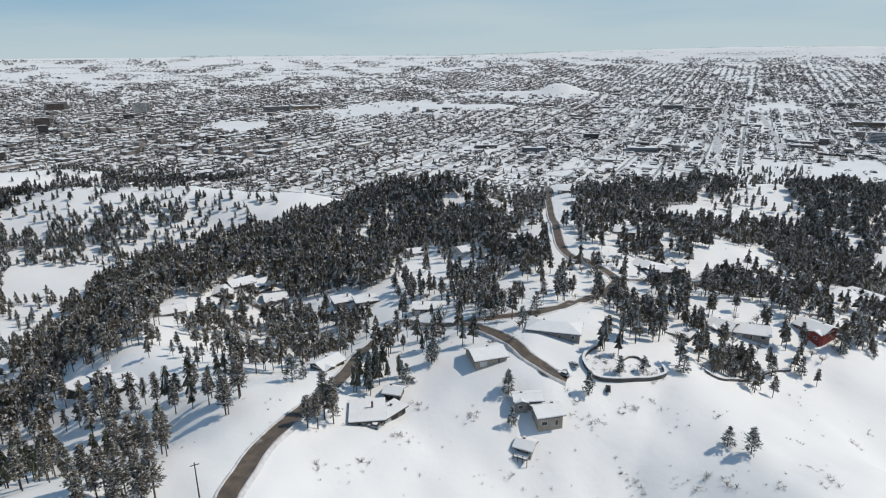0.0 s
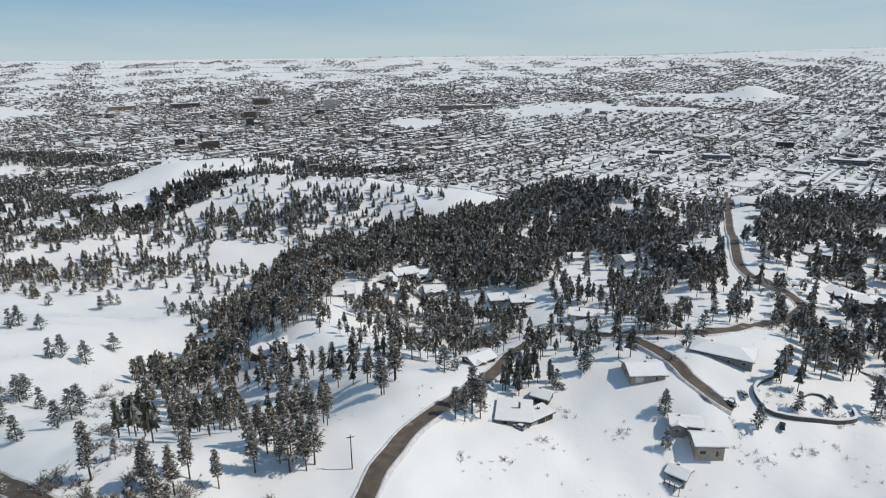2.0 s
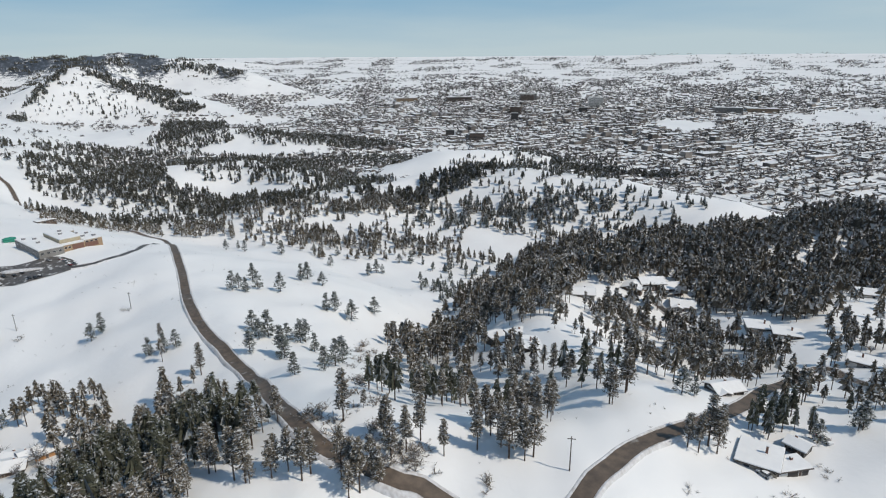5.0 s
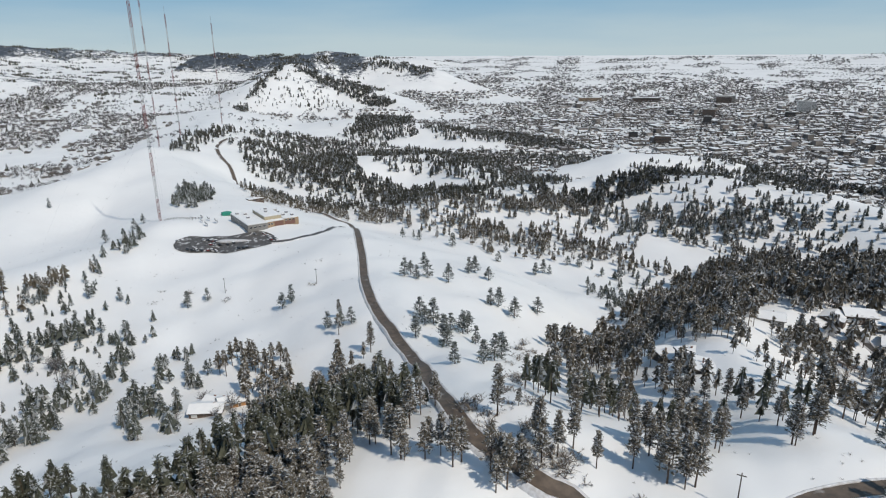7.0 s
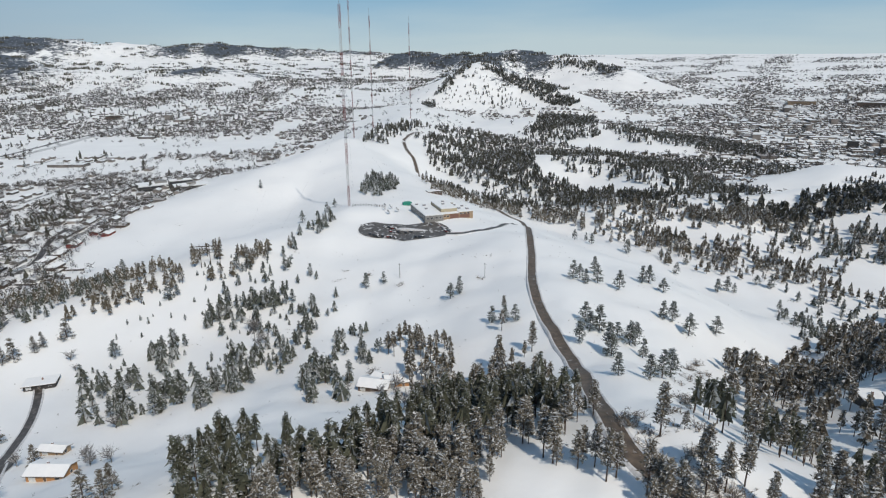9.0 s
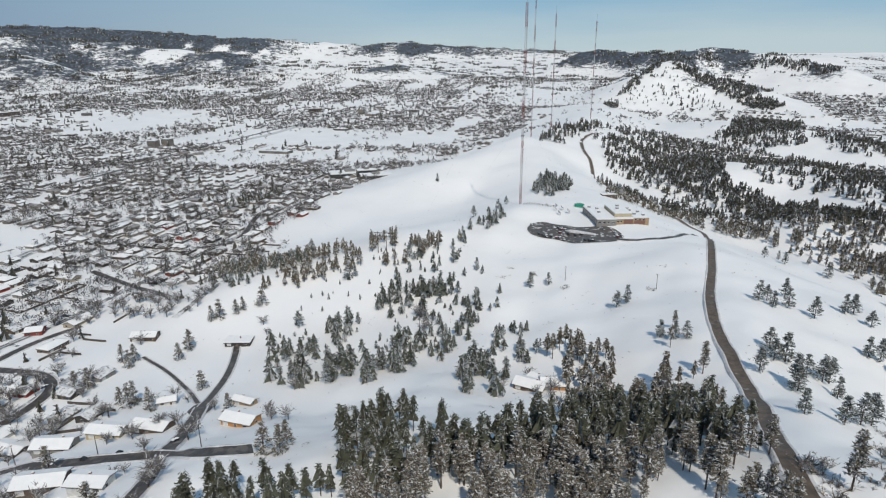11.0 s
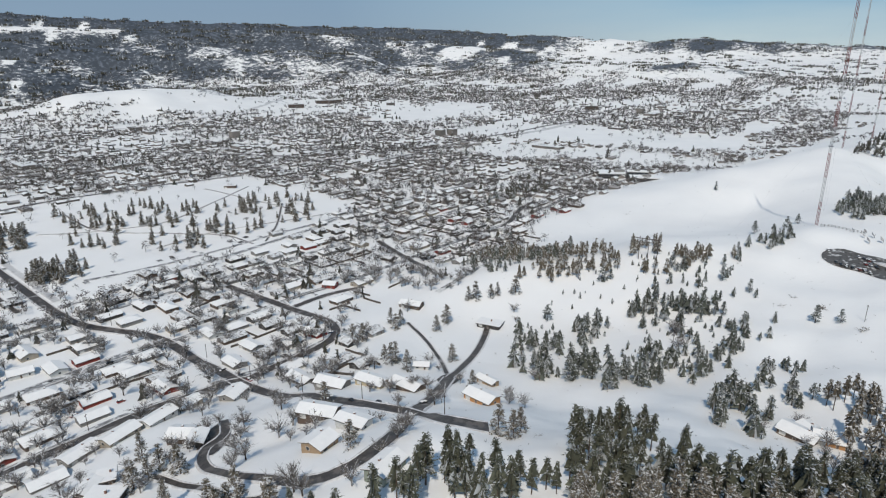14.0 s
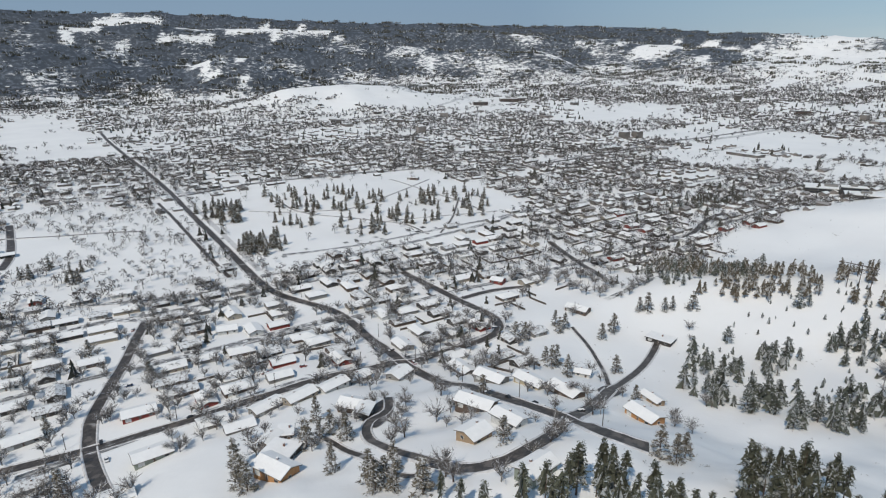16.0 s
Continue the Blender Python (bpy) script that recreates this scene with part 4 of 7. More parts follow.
WEST_PINES = [(-466, 13), (-455, 31), (-420, 68), (-422, 82), (-359, 114), (-361, 121), (-417, 15), (-403, 27), (-308, 55), (-297, 119), (-288, 123), (-285, 128), (-474, -23), (-474, -15), (-449, -64), (-445, -70), (-392, -97), (-353, -82), (-310, -84), (-301, -61), (-315, -64), (-320, -61), (-288, -38), (-300, -36), (-303, -22), (-312, -14), (-305, -31), (-498, -106), (-563, -121), (-804, 1), (-598, 37), (-621, 64), (-646, 75)]
TOWN_CONIFERS = [(-125, -184), (-131, -183), (-145, -204), (-138, -185), (-138, -174), (-116, -156), (-115, -135), (-112, -128), (-116, -128), (-126, -134), (-115, -122), (-121, -115), (-117, -111), (-93, -182), (-92, -175), (-101, -199), (-69, -329), (-56, -272), (-56, -264), (-155, -107), (-266, -104), (-179, -60), (-187, -54), (-178, -54), (-338, -190), (-346, -190), (-346, -198), (-307, -205), (-367, -164), (-275, -148), (-280, -161), (-286, -169), (-287, -162), (-308, -134), (-351, -165), (-403, -162), (-404, -156), (-409, -146), (-413, -142), (-420, -130), (-129, -345), (-118, -408), (-104, -426), (-259, -418), (-200, -150), (-311, -200)]
BARE_SPOTS = [(-156, -163), (-166, -170), (-140, -149), (-176, -177), (-149, -151), (-130, -123), (-128, -111), (-126, -106), (-169, -192), (-239, -369), (-215, -263), (-212, -254), (-255, -80), (-263, -84), (-223, -106), (-269, -169), (-257, -166), (-277, -177), (-266, -164), (-259, -195), (-253, -196), (-257, -187), (-159, -90), (-165, -91), (-101, -250), (-105, -252), (-99, -256), (-193, -156), (-180, -153), (-236, -137), (-246, -130), (-193, -170), (-202, -182), (-96, -400), (-126, -247), (-120, -222), (-127, -219), (-168, -362), (-197, -452), (-163, -455), (-294, -78), (-174, -292), (-198, -285), (-291, -301), (-288, -286), (-253, -296)]
SHRUBS = [(7, 182), (9, 183), (-11, 189), (-11, 186), (-17, 171), (-16, 173), (63, 192), (66, 192), (74, 196), (52, 184), (49, 183), (10, 159), (19, 163), (125, 188), (159, 209), (176, 223), (58, 168), (60, 168), (62, 166), (72, 164), (78, 162), (83, 166), (45, 190), (42, 185), (81, 190), (96, 190), (102, 182), (118, 160), (100, 156), (-27, 157), (-39, 152), (87, 161), (117, 168)]
GULLY_SHRUBS = [(-138, 100), (-135, 101), (-128, 101), (-118, 98), (-124, 98), (-114, 99), (-116, 104), (-128, 109), (-163, 144), (-200, 181), (-229, 213), (-220, 198), (-134, 86), (-105, 99), (-101, 102), (-100, 106), (-100, 110), (-105, 103), (-110, 99), (-362, 475), (-352, 448), (-347, 414), (-346, 464), (-254, -44), (-393, 446), (-375, 140), (-407, 91), (-440, 73), (-454, 59)]
EDGE_BRUSH = [(-227, 198), (-238, 212), (-228, 206), (-206, 181), (-185, 159), (-166, 141), (-159, 137), (-167, 147), (-138, 116), (-126, 115), (-116, 107), (-110, 104), (-106, 103), (-103, 104), (-101, 107), (-205, 231), (-136, 99), (-140, 100), (-134, 98), (-285, 336), (-277, 337), (-278, 348), (-270, 287), (-264, 273), (-99, 105), (-80, 114), (-239, 286), (-254, 332)]
SLOPE_SHRUBS = [(-440, 48), (-442, 52), (-494, 70), (-480, 72), (-479, 90), (-412, 92), (-396, 105), (-424, 38), (-354, 70), (-375, 103), (-358, 110), (-416, 156), (-408, 162), (-412, 150), (-495, 61), (-498, 23), (-522, -1), (-701, -89), (-648, -117), (-584, -124), (-801, -30), (-819, 2), (-850, 172), (-801, 95), (-803, 103)]
# outlines of open fields without houses
OPEN = {
    "field_a": [(-2056, -1905), (-2164, -1535), (-1802, -1229), (-1609, -1170), (-1477, -1385)],
    "field_b": [(-1883, -1086), (-2086, -844), (-1827, -633), (-1500, -764), (-1537, -877)],
    "field_c": [(-1403, -673), (-1625, -502), (-1627, -316), (-1564, -43), (-1452, 142), (-1236, 56), (-1314, -157), (-1353, -473)],
    "field_d": [(-1162, -502), (-1271, -370), (-1252, -149), (-1179, 33), (-1115, -50), (-1126, -241), (-1074, -421)],
    "field_e": [(-3175, -1456), (-3459, -1311), (-4229, -888), (-4288, -283), (-4093, 230), (-3528, 322), (-3245, -98), (-3112, -655), (-3056, -1045)],
    "field_f": [(-3009, 271), (-3088, 782), (-2058, 549), (-2212, 214)],
    "golf_mound": [(-1239, -1666), (-1917, -2310), (-2133, -2154), (-1825, -1657), (-1922, -1494), (-1568, -1324), (-1351, -1368), (-1304, -1522)],
    "west_corner": [(-520, -2160), (-665, -2101), (-533, -1440), (-464, -1238), (-317, -1379)],
    "shoulder_slope": [(-611, -169), (-750, -142), (-836, -86), (-1075, -9), (-1000, 60), (-526, 60), (-508, -41), (-566, -125)],
    "park_west": [(-206, -946), (-339, -801), (-259, -483), (-222, -483), (-105, -550)],
    "cemetery": [(-386, -802), (-571, -784), (-738, -685), (-667, -418), (-528, -421), (-374, -447), (-290, -460)],
    "bench_west": [(-3356, -1332), (-3697, -1128), (-4280, -889), (-4233, -487), (-3143, -354), (-3201, -703), (-3072, -954)],
    "east_white": [(110, 1233), (233, 1219), (352, 1330), (338, 1274), (235, 1167), (116, 1172)],
    "east_white_b": [(-777, 1869), (-692, 2029), (-549, 1980), (-584, 1797)],
    "east_white_c": [(-478, 2253), (-337, 2599), (15, 2600), (55, 2302), (-183, 2150), (-375, 2130)],
    "east_white_d": [(16, 2766), (228, 2940), (632, 2649), (390, 2608)],
    "east_white_e": [(1043, 2242), (1307, 2403), (1284, 2245), (1038, 2146)],
    "north_flat": [(-1013, 1110), (-968, 1230), (-653, 978), (-684, 889)],
    "north_flat_b": [(-2109, 1388), (-2146, 1763), (-1931, 1794), (-1935, 1536)],
    "far_bench": [(-3241, -1515), (-3970, -1190), (-4017, -450), (-3602, -390), (-3238, -1087), (-3165, -1350)],
    "hill_foot": [(-994, -80), (-803, -112), (-729, -147), (-606, -167), (-434, -169), (-408, -188), (-418, -255), (-351, -233), (-324, -196), (-279, -190), (-266, -151), (-268, -120), (-175, -71), (-177, -36), (-234, -1)],
    "white_f": [(564, 1230), (752, 1297), (965, 1310), (821, 1104), (302, 614)],
    "river_flat": [(-1826, 588), (-1911, 986), (-1783, 1324), (-1658, 1232), (-1718, 658)],
}
# snowy clearings in the far woods
CLEARINGS = {
    "slope_meadow": [(-1590, -4307), (-1747, -4274), (-1954, -4112), (-1566, -3564), (-1626, -4245)],
    "long_strip": [(-1668, -3521), (-2367, -3868), (-2975, -3435), (-2484, -2970), (-2032, -3326), (-1683, -3493)],
    "foot_meadow": [(-1377, -2688), (-1332, -2279), (-1388, -2212), (-1291, -2219), (-1207, -2298)],
    "high_strip": [(-3100, -2308), (-3265, -2137), (-3370, -1910), (-3215, -2103)],
    "saddle_strip": [(-3494, -1628), (-4197, -1531), (-4256, -1269), (-3618, -1253), (-3452, -1539)],
    "left_strip": [(-3096, -2293), (-3269, -2140), (-3366, -1925), (-3201, -2103)],
    "north_strip": [(-3561, -1546), (-4252, -1453), (-4263, -1150), (-3602, -1334)],
    "left_fields": [(-1223, -3703), (-1361, -3640), (-1486, -3538), (-1383, -3509), (-1234, -3607)],
    "gap_field": [(-984, -3747), (-1175, -3717), (-1186, -3681), (-971, -3717)],
}
# tarmac yards
YARDS = {
    "station_lot": [(-541, 83), (-554, 90), (-555, 103), (-545, 118), (-535, 135), (-531, 153), (-518, 160), (-492, 156), (-492, 139), (-494, 122), (-512, 108), (-522, 90), (-529, 83)],
    "school_apron": [(-266, -125), (-278, -126), (-286, -123), (-282, -117), (-266, -114), (-255, -117)],
    "lane_end": [(32, 203), (38, 204), (44, 202), (43, 199), (38, 198), (34, 199)],
    "mansion_court": [(-154, -183), (-169, -192), (-183, -195), (-174, -183), (-165, -176), (-151, -171)],
}
POLES = [(-65, 131)]
POLES_WEST = [(-374, 144), (-296, -75), (-421, 94)]
POLES_TOWN = [(-368, -12)]
PYLON = (-482, -42)
GARDEN_WALL = [(60, 221), (53, 214), (51, 209), (53, 204), (56, 202), (66, 203), (78, 207), (83, 210), (83, 214)]
SLOPE_WALL = [(103, 220), (108, 220), (118, 226), (132, 237), (141, 244), (156, 251)]
TERRACE = [(66, 212), (70, 216), (74, 217), (76, 215), (78, 213)]
GARDEN_SHRUBS = [(55, 210), (58, 212), (60, 210), (63, 213), (64, 207), (70, 208), (74, 211), (77, 209), (79, 210), (59, 207), (62, 205), (80, 208)]
STATION_ISLAND = [(-525, 118), (-512, 140), (-516, 141), (-531, 119)]
STATION_CARS = [(-549, 88), (-526, 91), (-523, 94), (-520, 97), (-519, 101), (-517, 105), (-515, 108), (-512, 111), (-542, 108), (-538, 111), (-534, 113), (-531, 116), (-527, 110), (-523, 113), (-518, 122), (-517, 127), (-498, 126), (-495, 129), (-496, 132), (-521, 155), (-514, 156), (-506, 155), (-499, 154), (-525, 148)]
HILL_CARS = [(42, 201), (43, 202), (47, 207), (-15, 204), (58, 198), (-14, 203), (-21, 193), (-25, 174)]
STREET_CARS = [(-262, -262), (-264, -307), (-173, -291), (-191, -278), (-129, -329), (-148, -302), (-205, -139), (-211, -155), (-207, -127), (-221, -111), (-239, -196), (-183, -239), (-121, -279), (-117, -346), (-243, -256), (-332, -256), (-363, -329), (-314, -227), (-93, -376), (-79, -279)]
FENCE = [(-604, 88), (-603, 121)]

# helpers for building


def mesh_from(name, verts, faces, mats, index=None, smooth=False):
    """A mesh from arrays of points and of triangles or quads."""
    verts, faces = np.asarray(verts, np.float32), np.asarray(faces, np.int32)
    k = faces.shape[1]
    me = bpy.data.meshes.new(name)
    me.vertices.add(len(verts))
    me.vertices.foreach_set("co", verts.ravel())
    me.loops.add(faces.size)
    me.loops.foreach_set("vertex_index", faces.ravel())
    me.polygons.add(len(faces))
    me.polygons.foreach_set("loop_start", np.arange(0, faces.size, k, dtype=np.int32))
    if index is not None:
        me.polygons.foreach_set("material_index", np.asarray(index, np.int32))
    me.polygons.foreach_set("use_smooth", np.full(len(faces), smooth))
    for m in mats:
        me.materials.append(m)
    me.update(calc_edges=True)
    return me


def thing(name, label, category, at, yaw=0.0, group="", kind=""):
    e = new(name)
    e.matrix_basis = pose(*at, 0, 0, yaw)
    return tagged(e, label, category, group, kind)


def part(name, bm, material, parent, label=""):
    """Links a bmesh, or a mesh that exists, as one part of its parent."""
    if isinstance(bm, bmesh.types.BMesh):
        me = bpy.data.meshes.new(name)
        bm.normal_update()
        bm.to_mesh(me)
        bm.free()
        for m in material if isinstance(material, (list, tuple)) else [material]:
            me.materials.append(m)
    else:
        me = bm
    ob = new(name, me)
    ob.parent = parent
    return tagged(ob, label) if label else ob


def box(bm, x0, x1, y0, y1, z0, z1, mat=0):
    v = [bm.verts.new((x, y, z)) for z in (z0, z1) for x, y in ((x0, y0), (x1, y0), (x1, y1), (x0, y1))]
    for f in ((3, 2, 1, 0), (4, 5, 6, 7), (0, 1, 5, 4), (1, 2, 6, 5), (2, 3, 7, 6), (3, 0, 4, 7)):
        bm.faces.new([v[i] for i in f]).material_index = mat
    return bm


def boxed(*size):
    return box(bmesh.new(), *size)


def scatter(base, at, high, turn, wide=None):
    """Copies of a base (points, triangles, material numbers) joined at many places."""
    v, f, mi = base
    n = len(at)
    c, s = np.cos(turn)[:, None], np.sin(turn)[:, None]
    w = (high if wide is None else wide)[:, None]
    x, y = v[None, :, 0] * w, v[None, :, 1] * w
    pts = np.stack([x * c - y * s + at[:, 0:1], x * s + y * c + at[:, 1:2], v[None, :, 2] * high[:, None] + at[:, 2:3]], -1)
    faces = f[None] + (np.arange(n) * len(v))[:, None, None]
    return pts.reshape(-1, 3), faces.reshape(-1, f.shape[1]), np.tile(mi, n)


def joined(name, bases, at, high, turn, mats, label, category, wide=None):
    """One object of stuff: each place takes one of the bases."""
    vs, fs, ms, start = [], [], [], 0
    for i, base in enumerate(bases):
        pick = np.arange(i, len(at), len(bases))
        if len(pick):
            v, f, m = scatter(base, at[pick], high[pick], turn[pick], None if wide is None else wide[pick])
            vs.append(v), fs.append(f + start), ms.append(m)
            start += len(v)
    return tagged(new(name, mesh_from(name, np.concatenate(vs), np.concatenate(fs), mats, np.concatenate(ms))), label, category, "", "stuff")


def curve_points(pts, step):
    """A smooth line through the points, sampled about every step metres."""
    p = np.array([(2 * pts[0][0] - pts[1][0], 2 * pts[0][1] - pts[1][1]), *pts, (2 * pts[-1][0] - pts[-2][0], 2 * pts[-1][1] - pts[-2][1])], float)
    out = []
    for a, b, c, d in zip(p, p[1:], p[2:], p[3:]):
        n = max(2, int(np.hypot(*(c - b)) / step))
        for t in np.arange(n) / n:
            out.append(0.5 * (2 * b + (c - a) * t + (2 * a - 5 * b + 4 * c - d) * t * t + (3 * b - a - 3 * c + d) * t ** 3))
    out.append(p[-2])
    return np.array(out)


# the land: one sheet to the horizon
turns = np.radians(np.concatenate([np.arange(-42, 172, 0.75), np.arange(172, 318, 3.0)]))
reach = np.concatenate([[0.0, 12.0], np.exp(np.linspace(np.log(25), np.log(4960), 310))])
TT, RR = np.meshgrid(turns, reach, indexing="ij")
LX, LY = -RR * np.sin(TT), RR * np.cos(TT)
LZ = ground(LX, LY)
na, nr = TT.shape
i, j = np.meshgrid(np.arange(na), np.arange(nr - 1), indexing="ij")
i2 = (i + 1) % na
quads = np.stack([i * nr + j, i * nr + j + 1, i2 * nr + j + 1, i2 * nr + j], -1).reshape(-1, 4)[:, ::-1]
land = new("ground", mesh_from("ground", np.stack([LX, LY, LZ], -1).reshape(-1, 3), quads, [snow], smooth=True))
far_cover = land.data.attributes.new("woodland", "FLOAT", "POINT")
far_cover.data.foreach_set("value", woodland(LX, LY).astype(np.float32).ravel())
tagged(land, "snow-covered hills and plain in bright sun", "snowy ground", "", "structure")

# roads
ROAD_LINES = {}
for name, (surface, width, pts) in ROADS.items():
    mid = curve_points(pts, 4.0 if min(math.hypot(*q) for q in pts) < 500 else 14.0)
    ROAD_LINES[name] = (mid, width)
    d = np.gradient(mid, axis=0)
    side = np.stack([-d[:, 1], d[:, 0]], -1) / np.hypot(*d.T)[:, None]
    wave = 1 + 0.07 * ripple(mid[:, 0], mid[:, 1], 28, 17, 2)
    offs = np.array([-0.5, -0.25, 0, 0.25, 0.5]) * width
    p = mid[:, None] + side[:, None] * (offs[None, :, None] * wave[:, None, None])
    zc = ground(mid[:, 0], mid[:, 1])
    z = np.maximum(ground(p[..., 0], p[..., 1]), zc[:, None]) + 0.4
    v = np.concatenate([p, z[..., None]], -1)
    n, k = v.shape[:2]
    ii, jj = np.meshgrid(np.arange(n - 1), np.arange(k - 1), indexing="ij")
    q = np.stack([ii * k + jj, ii * k + jj + 1, (ii + 1) * k + jj + 1, (ii + 1) * k + jj], -1).reshape(-1, 4)[:, ::-1]
    ob = tagged(new("road", mesh_from("road", v.reshape(-1, 3), q, [surface], smooth=True)), "ploughed road with wet dark tarmac between snow banks", "road", "", "structure")
    for sgn in (-1, 1):
        rows = np.array([0.5, 0.53, 0.56, 0.62]) * sgn * width + np.array([0, 0.2, 0.4, 0.9]) * sgn
        lift = np.array([0.38, 0.55, 0.58, -0.35])
        pb = mid[:, None] + side[:, None] * rows[None, :, None]
        rough = ripple(pb[..., 0], pb[..., 1], 7, 3, 2) * 0.18 * np.array([0, 1, 1, 0])
        zb = np.where(lift < 0, ground(pb[..., 0], pb[..., 1]), z[:, [0 if sgn < 0 else -1]] - 0.4) + lift + rough
        vb = np.concatenate([pb, zb[..., None]], -1)
        qb = np.stack([ii[:, :3] * 4 + jj[:, :3], ii[:, :3] * 4 + jj[:, :3] + 1, (ii[:, :3] + 1) * 4 + jj[:, :3] + 1, (ii[:, :3] + 1) * 4 + jj[:, :3]], -1).reshape(-1, 4)
        part("snow_bank", mesh_from("snow_bank", vb.reshape(-1, 3), qb[:, ::-1] if sgn > 0 else qb, [bank], smooth=True), None, ob, "ridge of ploughed snow")


def off_roads(x, y, gap):
    """True where a place is farther than gap from the edge of every road."""
    ok = np.ones(len(x), bool)
    for mid, width in ROAD_LINES.values():
        m = mid[::2]
        for s in range(0, len(m), 40):
            b = m[s:s + 41]
            near = (x > b[:, 0].min() - 30) & (x < b[:, 0].max() + 30) & (y > b[:, 1].min() - 30) & (y < b[:, 1].max() + 30) & ok
            if near.any():
                d = np.hypot(x[near, None] - b[:, 0], y[near, None] - b[:, 1]).min(1)
                ok[np.nonzero(near)[0][d < width / 2 + gap]] = False
    return ok


# trees
def pine_base(seed, tufts, size, spruce=False, trunk=True, low=0.2, tiers=0):
    """A pine one metre high: a tapered trunk with limbs, and a ragged crown of needle tufts held in branches."""
    rng = np.random.default_rng(seed)
    v, f, m = [], [], []

    def tri(a, b, c, mat):
        k = len(v)
        v.extend([a, b, c])
        f.append((k, k + 1, k + 2))
        m.append(mat)

    lean = rng.normal(0, 0.012, 2)
    if trunk:
        ring = [(np.cos(a), np.sin(a)) for a in np.arange(5) * 2 * np.pi / 5]
        for z0, z1, r0, r1 in ((-0.03, 0.5, 0.016, 0.011), (0.5, 0.96, 0.011, 0.002)):
            for (ax, ay), (bx, by) in zip(ring, ring[1:] + ring[:1]):
                p = [(ax * r0, ay * r0, z0), (bx * r0, by * r0, z0), (bx * r1, by * r1, z1), (ax * r1, ay * r1, z1)]
                p = [np.array(q) + (*(lean * q[2]), 0) for q in p]
                tri(p[0], p[1], p[2], 0), tri(p[0], p[2], p[3], 0)
    start = 0.06 if spruce else rng.uniform(low, low + 0.14)
    per = 9 if tufts > 200 else 5 if tufts > 10 else 3
    bulge = rng.uniform(0.16, 0.21) if low < 0.15 else rng.uniform(0.115, 0.16)
    # whorls of boughs, each a few ragged fans round the stem
    for k in range(tiers):
        u = k / tiers
        z0 = start + (0.97 - start) * u
        w = (0.22 * (1 - u) ** 0.9 + 0.02) if spruce else bulge * (0.75 + 0.5 * np.sin(np.pi * min(1, 0.3 + 0.7 * u))) * (1 - 0.8 * u ** 1.8)
        for _ in range(3):
            a, side, drop = rng.uniform(0, np.pi), w * rng.uniform(0.65, 1.2, 2), rng.uniform(-0.02, 0.05, 2)
            tip = z0 + (0.97 - start) / tiers * rng.uniform(1.1, 2.0)
            tri(np.array((*(lean * z0 - side[0] * np.array([np.cos(a), np.sin(a)])), z0 - drop[0])), np.array((*(lean * z0 + side[1] * np.array([np.cos(a), np.sin(a)])), z0 - drop[1])), np.array((*(lean * z0 + rng.normal(0, 0.012, 2)), min(1.0, tip))), 1)
    for b in range(max(4, tufts // per)):
        h = start + (0.99 - start) * rng.random() ** (1.25 if spruce else 0.95)
        u = (h - start) / (1 - start)
        reach = (0.23 * (1 - u) ** 0.9 + 0.012) if spruce else bulge * (0.5 + 0.6 * np.sin(np.pi * min(1, 0.3 + 0.72 * u))) * (1 - 0.72 * u ** 2.2)
        reach *= rng.uniform(0.6, 1.15)
        a = rng.uniform(0, 2 * np.pi)
        way = np.array([np.cos(a), np.sin(a)])
        if trunk and tufts > 200 and b % 3 == 0:
            tip = way * reach * 0.8
            tri(np.array((*(lean * h), h - 0.03)), np.array((*(lean * h), h - 0.02)), np.array((tip[0], tip[1], h)), 0)
        for _ in range(per):
            d = reach * rng.uniform(0.25, 1.0) ** 0.6
            c = np.array([*(way * d + lean * h + rng.normal(0, 0.022, 2)), h - (0.25 if spruce else -0.05) * d + rng.normal(0, 0.014)])
            e1 = np.array([*(way * 0.7), 0.1]) + rng.normal(0, 0.55, 3) * (1, 1, 0.6)
            e2 = np.cross(e1, rng.normal(0, 1, 3))
            s = size * rng.uniform(0.6, 1.3)
            e1, e2 = e1 / np.linalg.norm(e1) * s, e2 / np.linalg.norm(e2) * s * (0.42 if tufts > 200 else 0.6)
            tri(c - 0.5 * e1 - 0.7 * e2, c - 0.5 * e1 + 0.7 * e2, c + e1, 1)
    return np.array(v, np.float32), np.array(f, np.int32), np.array(m, np.int32)


def bare_base(seed, arms, twigs_each, thick, bush=False):
    """A leafless tree one metre high: trunk, limbs and many thin twigs."""
    rng = np.random.default_rng(seed)
    v, f = [], []

    def sliver(a, b, w):
        d = b - a
        s = np.cross(d, rng.normal(0, 1, 3))
        s *= w / (np.linalg.norm(s) + 1e-9)
        k = len(v)
        v.extend([a - s, a + s, b])
        f.append((k, k + 1, k + 2))

    foot = np.zeros(3)
    fork = np.array([0, 0, 0.03 if bush else 0.28])
    if not bush:
        for _ in range(3):
            sliver(foot, np.array([*rng.normal(0, 0.02, 2), 0.6]), 0.028)
    for _ in range(arms):
        a, out = rng.uniform(0, 2 * np.pi), rng.uniform(0.1, 0.42 if not bush else 0.6)
        tip = np.array([np.cos(a) * out, np.sin(a) * out, rng.uniform(0.55, 0.95) - 0.35 * out])
        sliver(fork * rng.uniform(0.6, 1.2), tip, thick * 1.6)
        for _ in range(twigs_each):
            s = fork + (tip - fork) * rng.uniform(0.3, 1)
            sliver(s, s + np.array([*(rng.normal(0, 0.11, 2) + tip[:2] * 0.25), abs(rng.normal(0.1, 0.08))]), thick)
    return np.array(v, np.float32), np.array(f, np.int32), np.zeros(len(f), np.int32)


